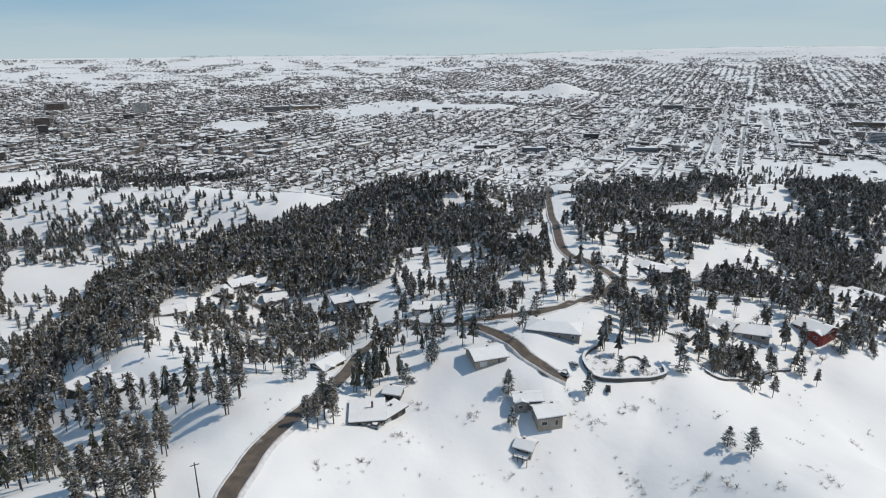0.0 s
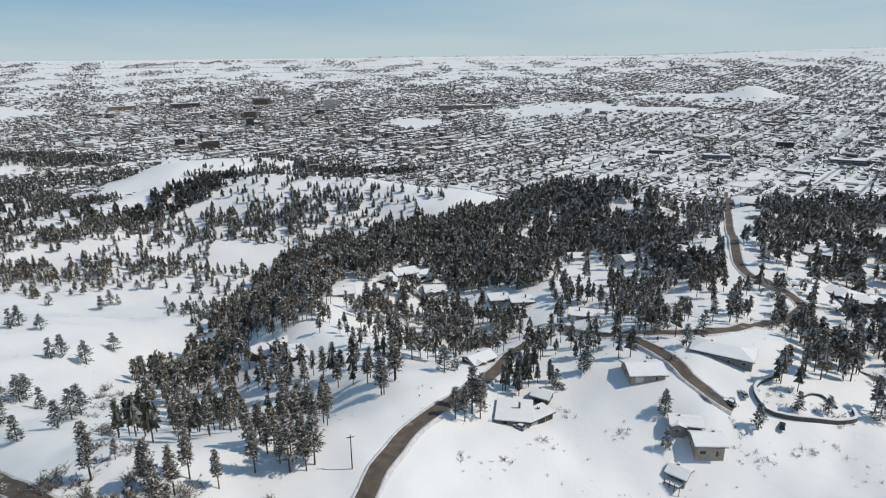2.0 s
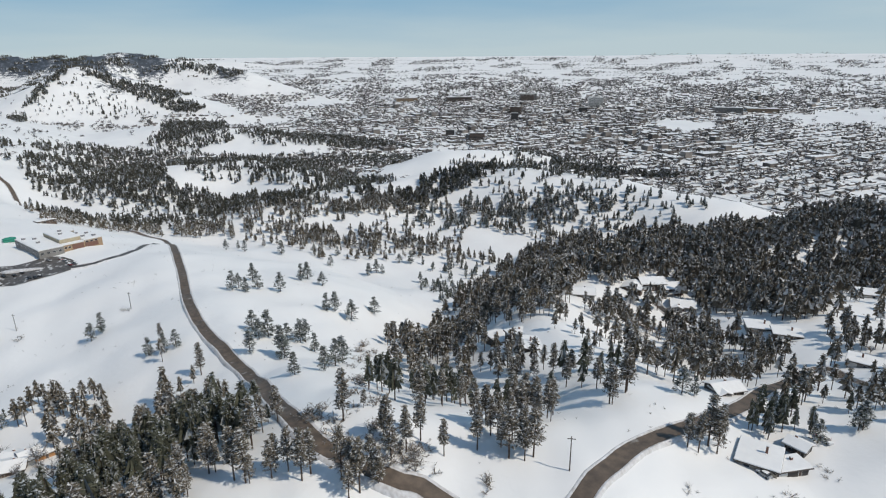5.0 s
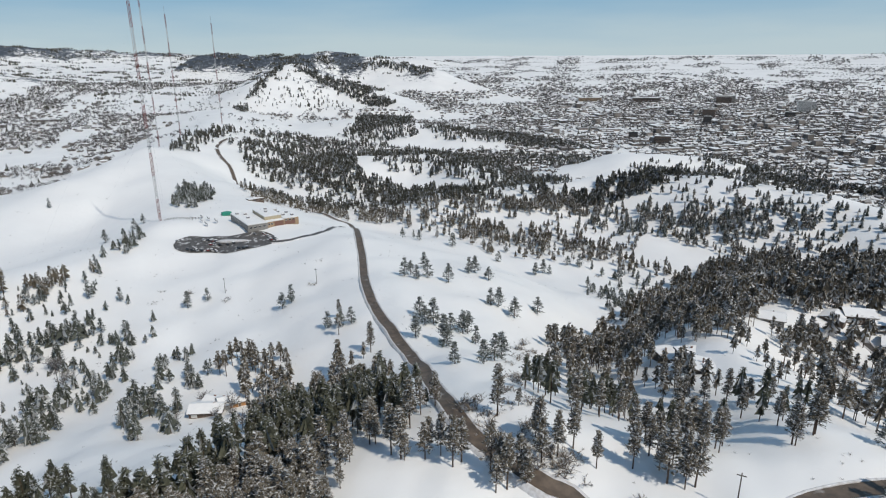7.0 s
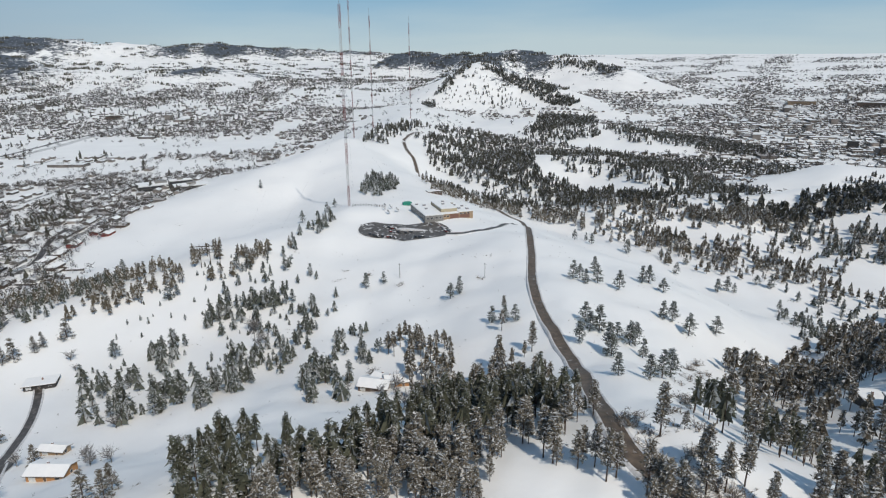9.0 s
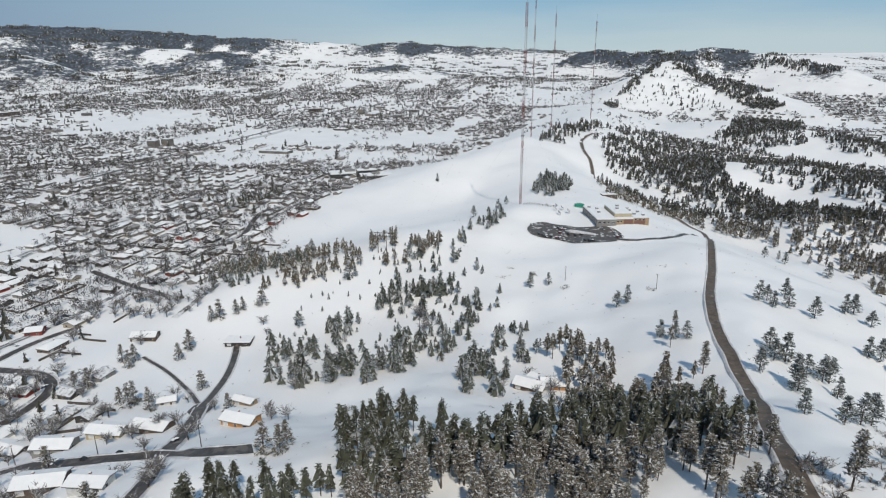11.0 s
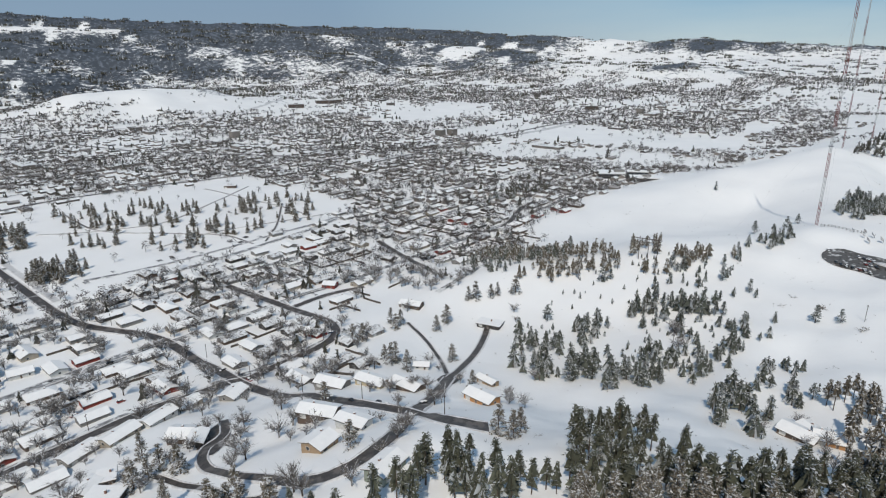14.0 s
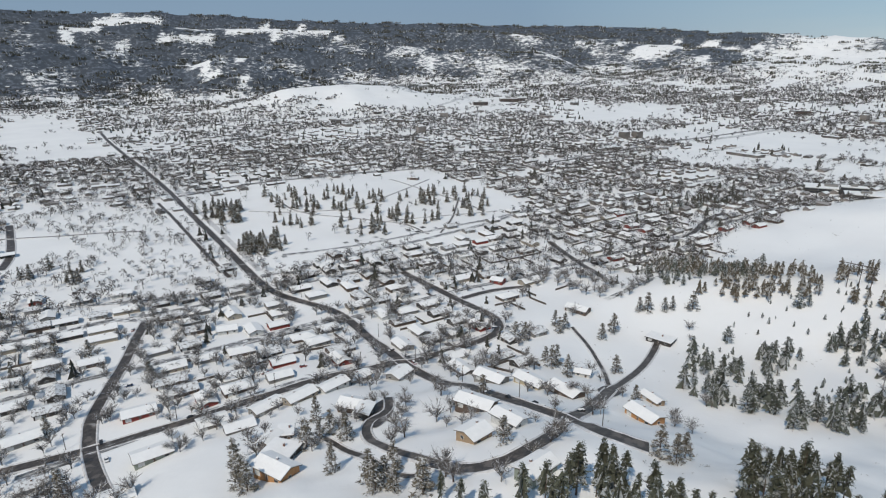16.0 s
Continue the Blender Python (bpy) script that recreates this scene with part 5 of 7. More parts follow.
def grove_base(seed, trees):
    """A far grove forty metres wide: each tree two crossed, ragged spires. Height 1 is one metre."""
    rng = np.random.default_rng(seed)
    v, f = [], []
    for _ in range(trees):
        x, y = rng.uniform(-20, 20, 2)
        h, w = rng.uniform(9, 18), rng.uniform(2.8, 4.6)
        a = rng.uniform(0, 3.14)
        for t in (a, a + 1.5):
            k = len(v)
            dx, dy = w * np.cos(t), w * np.sin(t)
            v.extend([(x - dx, y - dy, -4), (x + dx, y + dy, -4), (x + rng.normal(0, 0.5), y, h)])
            f.append((k, k + 1, k + 2))
    return np.array(v, np.float32), np.array(f, np.int32), np.ones(len(f), np.int32)


def puff_base(seed, pieces, size, thin=0.25):
    """A far leafless tree one metre high: a stem under a loose cloud of twig sprays."""
    rng = np.random.default_rng(seed)
    v, f = [(-0.03, 0, 0), (0.03, 0, 0), (0, 0, 0.7)], [(0, 1, 2)]
    for _ in range(pieces):
        d = rng.normal(0, 1, 3)
        c = d / np.linalg.norm(d) * rng.uniform(0.1, 1) ** 0.5 * (0.36, 0.36, 0.3) + (0, 0, 0.62)
        e1 = np.array([*(c[:2] * 1.2), 0.25]) + rng.normal(0, 0.3, 3)
        e2 = np.cross(e1, rng.normal(0, 1, 3))
        e1, e2 = e1 / np.linalg.norm(e1) * size, e2 / np.linalg.norm(e2) * size * thin
        k = len(v)
        v.extend([c - e1 - e2, c - e1 + e2, c + e1])
        f.append((k, k + 1, k + 2))
    return np.array(v, np.float32), np.array(f, np.int32), np.zeros(len(f), np.int32)

rng = np.random.default_rng(4)


def rows_at(pts, high, spread=0.22):
    p = np.array(pts, float)
    return np.stack([p[:, 0], p[:, 1], ground(p[:, 0], p[:, 1]) - 0.15, high * rng.uniform(1 - spread, 1 + spread, len(p))], -1)


def spaced(x, y, gap):
    """Thins places so that no two stand closer than about gap."""
    cell = {}
    keep = []
    for k, (a, b) in enumerate(zip(x, y)):
        key = (int(a // gap), int(b // gap))
        if key not in cell:
            cell[key] = k
            keep.append(k)
    return np.array(keep, int)


HOUSE_SPOTS = np.array([(h[0], h[1], 0.5 * max(h[2], h[3])) for h in HOUSES] + [(-570, 177, 32), (-590, 140, 28)])


def off_houses(x, y, gap):
    d = np.hypot(x[:, None] - HOUSE_SPOTS[:, 0], y[:, None] - HOUSE_SPOTS[:, 1]) - HOUSE_SPOTS[:, 2]
    return (d > gap).all(1)


def tree_kind(name, label, category, bases, leaves):
    """Model trees one metre high, each a trunk and a crown."""
    out = []
    for v, f, m in bases:
        e = thing(name, label, category, (0, 0, 0))
        for pn, k, mat in (("trunk", 0, bark), ("crown", 1, leaves)):
            faces = f[m == k]
            used, back = np.unique(faces, return_inverse=True)
            part(pn, mesh_from(pn, v[used], back.reshape(-1, 3), [mat]), None, e)
        out.append(e)
    return out


def plant(models, rows, group, fat=1.0):
    for k, (x, y, z, h) in enumerate(rows):
        m = Matrix.LocRotScale((x, y, z), Euler((0, 0, 2.4 * k)), (fat * h * rng.uniform(0.85, 1.2), fat * h * rng.uniform(0.85, 1.2), h))
        ob = copy_thing(models[k % len(models)], m)
        ob["group"] = group


def clear(models):
    for e in models:
        for o in (*e.children_recursive, e):
            bpy.data.objects.remove(o)


BUSHY = tuple(name for name in WOODS if name.startswith(("slope_clumps", "slope_scatter", "shoulder_top", "shoulder_low", "gully_bank", "drive_trees", "second_slope", "second_scatter", "second_top", "meadow_scrub", "flank_foot", "knoll_trees")))
tall, mid, bushy, far, spruce_rows = [], [], [], [], []
for name, (kind, dens, high, poly) in WOODS.items():
    p = np.array(poly, float)
    lo, hi = p.min(0), p.max(0)
    n = int(np.prod(hi - lo) * dens * 1.25)
    x, y = rng.uniform(lo[0], hi[0], n), rng.uniform(lo[1], hi[1], n)
    gaps = ripple(x, y, 45, 21, 2)
    keep = inside(x + 9 * ripple(x, y, 38, 22, 2), y + 9 * ripple(x, y, 38, 23, 2), poly) & off_roads(x, y, 9 if name.startswith(("near_forest", "gully")) else 2.0) & off_houses(x, y, 1.0) & ((gaps > -0.55) | name.startswith(("near_forest", "east_forest")))
    for hx, hy, length, *_ in HOUSES:
        if hy > 60:
            away = math.hypot(hx, hy)
            keep &= np.hypot(x - hx + 9 * hx / away, y - hy + 9 * hy / away) > 4.5 + length / 4
    x, y = x[keep], y[keep]
    k = spaced(x, y, 4.2 if name in BUSHY else 2.6)
    x, y = x[k], y[k]
    h = high * np.clip(rng.normal(0.92, 0.2, len(x)), 0.4, 1.3)
    rows = np.stack([x, y, ground(x, y) - 0.15, h], -1)
    r = np.hypot(x, y)
    if kind == "spruce":
        spruce_rows.append(rows)
    elif name in BUSHY:
        bushy.append(rows[r < 800]), far.append(rows[r >= 800])
    else:
        tall.append(rows[r < 340]), mid.append(rows[(r >= 340) & (r < 800)]), far.append(rows[r >= 800])
tall, mid, bushy, far, spruce_rows = (np.concatenate(a) for a in (tall, mid, bushy, far, spruce_rows))
order = np.argsort(np.hypot(tall[:, 0], tall[:, 1] - 40))
front, tall = tall[order[:110]], tall[order[110:]]

PINE_TALL = [pine_base(s, 1000, 0.043) for s in range(5)]
PINE_WIDE = [pine_base(s + 50, 760, 0.05, low=0.04) for s in range(4)]
SPRUCE = [pine_base(s + 30, 800, 0.047, True) for s in range(3)]
models = tree_kind("pine_tree", "tall dark green ponderosa pine with snow on its branches", "pine tree", PINE_TALL, needles)
plant(models, front, "pines of the near wood")
plant(models, rows_at(HOUSE_PINES, 15), "pines beside the hill road")
plant(models, rows_at(ROAD_PINES, 15), "pines beside the hill road")
plant(models, rows_at(LOWER_PINES, 14), "pines on the house meadow")
clear(models)
models = tree_kind("pine_tree", "bushy snow-dusted pine standing alone in deep snow", "pine tree", PINE_WIDE, needles_snowy)
plant(models, rows_at(MEADOW_PINES, 12.5), "pines on the meadow", 1.35)
plant(models, rows_at(SLOPE_PINES, 9), "pines round the hill houses", 1.25)
plant(models, rows_at(WEST_PINES, 11), "pines on the west slope", 1.25)
clear(models)
models = tree_kind("spruce_tree", "conical dark spruce with snow on its boughs", "spruce tree", SPRUCE, needles)
plant(models, rows_at(TOWN_CONIFERS, 12.5), "conifers among the valley houses", 1.35)
clear(models)

PINE = [bark, needles]
close = np.hypot(tall[:, 0], tall[:, 1]) < 225
near_tall, tall = tall[close], tall[~close]
joined("pine_wood", [pine_base(s + 80, 380, 0.04, low=0.22, tiers=3) for s in range(6)], near_tall[:, :3], near_tall[:, 3], rng.uniform(0, 6.28, len(near_tall)), [bark, needles_near], "tall snow-dusted ponderosa pines crowding the slope", "pine forest", near_tall[:, 3] * rng.uniform(0.85, 1.2, len(near_tall)))
joined("pine_wood", [pine_base(s + 70, 170, 0.056, low=0.27, tiers=4) for s in range(6)], tall[:, :3], tall[:, 3], rng.uniform(0, 6.28, len(tall)), PINE, "dense snow-dusted ponderosa pine wood on the ridge", "pine forest", tall[:, 3] * rng.uniform(0.88, 1.15, len(tall)))
joined("pine_wood", [pine_base(s + 9, 44, 0.09, low=0.14, tiers=5) for s in range(7)], mid[:, :3], mid[:, 3], rng.uniform(0, 6.28, len(mid)), PINE, "dark pine wood covering the hillside between houses", "pine forest", mid[:, 3] * rng.uniform(0.92, 1.22, len(mid)))
joined("pine_scrub", [pine_base(s + 14, 270, 0.055, low=0.05, tiers=3) for s in range(7)], bushy[:, :3], bushy[:, 3], rng.uniform(0, 6.28, len(bushy)), [bark, needles_snowy], "scattered bushy young pines on a snowy slope", "pine trees", bushy[:, 3] * rng.uniform(1.0, 1.4, len(bushy)))
joined("far_pine_wood", [pine_base(s + 20, 4, 0.17, trunk=False, tiers=3, low=0.1) for s in range(6)], far[:, :3], far[:, 3], rng.uniform(0, 6.28, len(far)), [bark, needles_far], "pine woods on the far snowy hills", "pine forest", far[:, 3] * 1.1)
joined("spruce_row", [pine_base(s + 30, 240, 0.07, True, tiers=12) for s in range(4)], spruce_rows[:, :3], spruce_rows[:, 3], rng.uniform(0, 6.28, len(spruce_rows)), PINE, "dark spruces standing among the snowy lawns of the cemetery", "spruce trees", spruce_rows[:, 3] * 1.15)

# leafless shrubs in the snow
BUSH = [bare_base(s + 60, 7, 7, 0.018, True) for s in range(5)]
bushes = np.concatenate([rows_at(SHRUBS, 1.5, 0.4), rows_at(GULLY_SHRUBS, 3.0, 0.4), rows_at(EDGE_BRUSH, 3.4, 0.4), rows_at(SLOPE_SHRUBS, 1.1, 0.5), rows_at(GARDEN_SHRUBS, 1.6, 0.4)])
extra = []
for x, y, z, h in bushes:
    for _ in range(4):
        extra.append((x + rng.normal(0, 2.2), y + rng.normal(0, 2.2), h * rng.uniform(0.4, 0.9)))
# small plants poking through the snow of the open slopes
n = 4600
a, r = np.radians(rng.uniform(-36, 116, n)), rng.uniform(120, 850, n)
sx, sy = -r * np.sin(a), r * np.cos(a)
keep = off_roads(sx, sy, 1.5) & off_houses(sx, sy, 1) & (ripple(sx, sy, 60, 33, 2) > 0.1)
extra += [(x, y, rng.uniform(0.35, 1.1)) for x, y in zip(sx[keep], sy[keep])]
ex = np.array(extra)
bushes = np.concatenate([bushes, np.stack([ex[:, 0], ex[:, 1], ground(ex[:, 0], ex[:, 1]) - 0.05, ex[:, 2]], -1)])
joined("shrubs", BUSH, bushes[:, :3], bushes[:, 3], rng.uniform(0, 6.28, len(bushes)), [bush_twigs], "dry leafless shrubs and grass tufts poking out of the snow", "shrubs", bushes[:, 3] * 1.6)

# houses


def slab(bm, corners, thick, mat=0):
    """A sloping board: four corners of its underside, and its thickness upwards."""
    low = [bm.verts.new(c) for c in corners]
    top = [bm.verts.new((c[0], c[1], c[2] + thick)) for c in corners]
    for f in ([low[3], low[2], low[1], low[0]], top, *([low[i], low[(i + 1) % 4], top[(i + 1) % 4], top[i]] for i in range(4))):
        bm.faces.new(f).material_index = mat
    return bm


def hip_cap(bm, x, y, z, rise, inset, mat=0):
    base = [bm.verts.new(p) for p in ((-x, -y, z), (x, -y, z), (x, y, z), (-x, y, z))]
    skirt = [bm.verts.new(p) for p in ((-x, -y, z - 0.3), (x, -y, z - 0.3), (x, y, z - 0.3), (-x, y, z - 0.3))]
    a, b = bm.verts.new((-x + inset, 0, z + rise)), bm.verts.new((x - inset, 0, z + rise))
    for f in ((base[0], base[1], b, a), (base[1], base[2], b), (base[2], base[3], a, b), (base[3], base[0], a)):
        bm.faces.new(f).material_index = mat
    for i in range(4):
        bm.faces.new((skirt[i], skirt[(i + 1) % 4], base[(i + 1) % 4], base[i])).material_index = mat
    bm.faces.new(skirt[::-1]).material_index = mat
    return bm


def rounded(bm, width, segments=2):
    bmesh.ops.bevel(bm, geom=list(bm.edges), offset=width, segments=segments, affect="EDGES", profile=0.5)
    return bm


def opening(e, name, x, y, z, w, h, side, pane_mat, rich):
    """A framed window or door on a wall that faces -y (side 0), +y (1), -x (2) or +x (3)."""
    bm = bmesh.new()
    t = 0.09
    if rich:
        box(bm, -w / 2 - t, w / 2 + t, -0.07, 0.02, h, h + t)
        box(bm, -w / 2 - t, w / 2 + t, -0.07, 0.02, -t, 0)
        box(bm, -w / 2 - t, -w / 2, -0.07, 0.02, 0, h)
        box(bm, w / 2, w / 2 + t, -0.07, 0.02, 0, h)
    else:
        box(bm, -w / 2 - t, w / 2 + t, -0.03, 0.02, -t, h + t)
    ob = part(name, bm, trim_white, e)
    ob.matrix_basis = pose(x, y, z, 0, 0, (0, 180, -90, 90)[side])
    pane = part("pane" if name == "window" else "panel", boxed(-w / 2, w / 2, -0.06, -0.01, 0, h), pane_mat, ob)
    return pane


def house_parts(e, L, D, H, roof, wall, storeys, seed, rich=True):
    rnd = random.Random(seed)
    cover = roof_thin if seed >= 100 and seed % 4 == 1 else roof_snow
    rise = D / 2 * rnd.uniform(0.28, 0.4)
    over = 0.85 if rich else 0.6
    bm = boxed(-L / 2, L / 2, -D / 2, D / 2, -3.0, H)
    if roof == "gable":
        v = [bm.verts.new(p) for p in ((-L / 2, -D / 2, H), (-L / 2, D / 2, H), (-L / 2, 0, H + rise), (L / 2, -D / 2, H), (L / 2, D / 2, H), (L / 2, 0, H + rise))]
        bm.faces.new((v[0], v[2], v[1])), bm.faces.new((v[3], v[4], v[5]))
    part("wall", bm, WALLS[wall], e)
    if roof == "gable":
        g = rise / (D / 2)
        for s in (-1, 1):
            edge = (D / 2 + over) * s
            low = H - g * over
            c = [(-L / 2 - over, edge, low), (L / 2 + over, edge, low), (L / 2 + over, 0, H + rise), (-L / 2 - over, 0, H + rise)]
            c = c if s < 0 else c[::-1]
            part("fascia", slab(bmesh.new(), c, 0.18), fascia_wood, e)
            top = [(x * 0.985, y * 0.985, z + 0.18) for x, y, z in c]
            part("roof_slope", slab(bmesh.new(), top, rnd.uniform(0.28, 0.45)), cover, e, "roof slope under thick snow")
    elif roof == "hip":
        part("fascia", boxed(-L / 2 - over, L / 2 + over, -D / 2 - over, D / 2 + over, H, H + 0.2), fascia_wood, e)
        part("roof", hip_cap(bmesh.new(), L / 2 + over - 0.05, D / 2 + over - 0.05, H + 0.51, rise, D / 2), cover, e, "hipped roof under thick snow")
    else:
        part("fascia", boxed(-L / 2 - over, L / 2 + over, -D / 2 - over, D / 2 + over, H, H + 0.3), fascia_wood, e)
        part("roof", rounded(boxed(-L / 2 - over + 0.06, L / 2 + over - 0.06, -D / 2 - over + 0.06, D / 2 + over - 0.06, H + 0.3, H + 0.75), 0.18), cover, e, "flat roof under thick snow")
    if rich or rnd.random() < 0.6:
        cx = rnd.uniform(-0.3, 0.3) * L
        ch = part("chimney", boxed(cx - 0.35, cx + 0.35, 0.6, 1.3, H, H + rise + 0.8), brick, e)
        part("cap", boxed(cx - 0.4, cx + 0.4, 0.55, 1.35, H + rise + 0.8, H + rise + 1.05), roof_snow, ch, "snow cap")
    for s in range(storeys):
        z = 0.8 + s * 2.2
        count = max(2, int(L / 4.2))
        for k in range(count):
            x = -L / 2 + (k + 0.5) * L / count
            if s == 0 and k == count // 2:
                opening(e, "door", x, -D / 2, 0.0, 1.0, 2.05, 0, WALLS["brown"], rich)
            elif s == 0 and k == 0 and L > 11:
                opening(e, "garage_door", x, -D / 2, 0.0, 2.6, 2.1, 0, WALLS["white"], rich)
            else:
                opening(e, "window", x, -D / 2, z, rnd.choice((1.2, 1.6, 2.0)), 1.25, 0, glass, rich)
        for side, x in ((2, -L / 2), (3, L / 2)):
            opening(e, "window", x, rnd.uniform(-0.2, 0.2) * D, z, 1.4, 1.2, side, glass, rich)
        if rich:
            opening(e, "window", 0.2 * L, D / 2, z, 1.5, 1.2, 1, glass, rich)


def deck(e, L, D, z):
    """A timber deck on posts along the front, with a rail."""
    d = part("deck", boxed(-L / 2, L / 2, -D / 2 - 3.0, -D / 2, z - 0.2, z), pole_wood, e, "timber deck")
    part("snow_layer", rounded(boxed(-L / 2 + 0.1, L / 2 - 0.1, -D / 2 - 2.9, -D / 2 - 0.05, z + 0.004, z + 0.3), 0.1), roof_snow, d)
    for k in range(4):
        x = -L / 2 + 0.1 + k * (L - 0.2) / 3
        part("post", boxed(x - 0.09, x + 0.09, -D / 2 - 2.95, -D / 2 - 2.77, -3, z + 1.0), pole_wood, d)
    part("rail", boxed(-L / 2, L / 2, -D / 2 - 2.98, -D / 2 - 2.86, z + 0.9, z + 1.02), pole_wood, d)


LOOKS = {"blue": "blue-grey", "beige": "beige", "grey": "grey", "white": "white", "brown": "brown timber", "dark": "dark timber", "red": "barn-red", "tan": "tan", "orange": "orange-brown brick", "cream": "cream", "sage": "sage green"}
for k, (x, y, length, depth, high, yaw, roof, wall, storeys) in enumerate(HOUSES):
    high = high * 0.8 if storeys == 1 else high * 0.72
    c, s = math.cos(radians(yaw)), math.sin(radians(yaw))
    corners = [float(ground(x + c * a * length - s * b * depth, y + s * a * length + c * b * depth)) for a in (-0.5, 0, 0.5) for b in (-0.5, 0, 0.5)]
    foot = min(corners) if y > 60 else max(corners) + 0.6
    base = 0.35 * foot + 0.65 * float(ground(x, y)) - 0.1
    e = thing("house", f"{'two-storey' if storeys > 1 else 'low'} {LOOKS[wall]} house with a snow-covered {roof} roof", "house", (x, y, base), yaw, "houses on the hill" if y > 60 else "houses near the crossroads")
    house_parts(e, length, depth, high, roof, wall, storeys, k, np.hypot(x, y) < 420)
    # a lower cross wing towards the front
    if roof != "flat" and length > 9 and y > 60 and np.hypot(x, y) < 560 and k % 4 != 3:
        had = set(e.children)
        house_parts(e, depth * 0.85, length * 0.42, high * 0.9, "gable", wall, 1, k + 51, False)
        shift = pose(length * (0.27 if k % 2 else -0.27), -depth * 0.22, 0, 0, 0, 90 if k % 2 else -90)
        for o in e.children:
            if o not in had:
                o.matrix_basis = shift @ o.matrix_basis
    if k in (6, 24, 29):
        deck(e, length * 0.9, depth, 0.9 if storeys > 1 else 0.4)

# valley streets of small houses west of the ridge
GRID = radians(-17)
gu, gv = np.array([math.cos(GRID), math.sin(GRID)]), np.array([-math.sin(GRID), math.cos(GRID)])


def in_any_open(x, y):
    hit = np.zeros(len(x), bool)
    far_off = np.clip((np.hypot(x, y) - 500) / 20, 0, 45)
    wx, wy = x + far_off * ripple(x, y, 120, 81, 2), y + far_off * ripple(x, y, 120, 82, 2)
    for poly in OPEN.values():
        hit |= inside(wx, wy, poly)
    return hit


def town_ok(x, y):
    return (ground(x, y) - floor_height(x, y) < np.where((x < -450) & (np.hypot(x, y) < 1500), 15, np.where((np.hypot(x, y) > 1700) & (y < -300), 45, 16))) & ~in_any_open(x, y)


us, vs = [], []
rnd = np.random.default_rng(12)
for row in range(-42, 28):
    for side in (-34, -15, 15, 34):
        v = row * 88 + 50 + side
        u = np.arange(-2600, 900, 20.5 if abs(side) < 20 else 31.0) + rnd.uniform(-8, 8)
        u = u + rnd.normal(0, 1.6, len(u))
        us.append(u), vs.append(v + rnd.normal(0, 1.5, len(u)))
u, v = np.concatenate(us), np.concatenate(vs)
hx, hy = u * gu[0] + v * gv[0], u * gu[1] + v * gv[1]
az, r = np.degrees(np.arctan2(-hx, hy)), np.hypot(hx, hy)
keep = ((az > 92) | ((az > 66) & (r > 1150))) & (az < 174) & (r > 235) & (r < 2900)
hx, hy, r = hx[keep], hy[keep], r[keep]
keep = town_ok(hx, hy) & off_roads(hx, hy, 7.5) & off_houses(hx, hy, 9) & (rnd.random(len(hx)) < 0.9 - 0.35 * blend(800, 1600, r) - 0.2 * blend(1300, 1700, r) - 0.2 * blend(1900, 2900, r) + 0.4 * np.minimum(0, ripple(hx, hy, 330, 44, 2)))
hx, hy, r = hx[keep], hy[keep], r[keep]
order = np.argsort(r)
hx, hy, r = hx[order], hy[order], r[order]
models = []
KINDS = [("white", "gable", 15, 10), ("brown", "gable", 17, 10), ("grey", "gable", 14, 9.5), ("brown", "hip", 16, 10), ("beige", "gable", 18, 10), ("dark", "gable", 13, 9), ("grey", "hip", 15, 10.5), ("red", "gable", 14, 9), ("dark", "gable", 16, 9.5), ("grey", "gable", 12, 9)]
for k, (wall, roof, L, D) in enumerate(KINDS):
    e = thing("house", f"small {LOOKS[wall]} bungalow under a snow-covered {roof} roof", "house", (0, 0, 0), 0, "bungalows of the valley streets")
    house_parts(e, L, D, 2.7, roof, wall, 1, 100 + k, False)
    models.append(e)
NEAR = 225
for k in range(NEAR):
    x, y = hx[k], hy[k]
    flip = 180 if rnd.random() < 0.5 else 0
    if rnd.random() < 0.2:
        flip += 90
    copy_thing(models[int(rnd.integers(len(models)))], pose(x, y, float(ground(x, y)) - 0.05, 0, 0, math.degrees(GRID) + flip + rnd.normal(0, 2)))
clear(models)


def plain_house(L, D, H, rise):
    """A far house: walls and roof as loose pieces. Points, triangles, material numbers."""
    x, y, o = L / 2, D / 2, 0.5
    v = [(-x, -y, -1), (x, -y, -1), (x, y, -1), (-x, y, -1), (-x, -y, H), (x, -y, H), (x, y, H), (-x, y, H), (-x, 0, H + rise), (x, 0, H + rise)]
    f = [(0, 1, 5), (0, 5, 4), (1, 2, 6), (1, 6, 5), (2, 3, 7), (2, 7, 6), (3, 0, 4), (3, 4, 7), (4, 8, 7), (5, 6, 9)]
    m = [0] * 10
    b = len(v)
    v += [(-x - o, -y - o, H + 0.15), (x + o, -y - o, H + 0.15), (x + o, 0, H + rise + 0.4), (-x - o, 0, H + rise + 0.4), (x + o, y + o, H + 0.15), (-x - o, y + o, H + 0.15)]
    f += [(b, b + 1, b + 2), (b, b + 2, b + 3), (b + 3, b + 2, b + 4), (b + 3, b + 4, b + 5)]
    m += [1] * 4
    return np.array(v, np.float32), np.array(f, np.int32), np.array(m, np.int32)


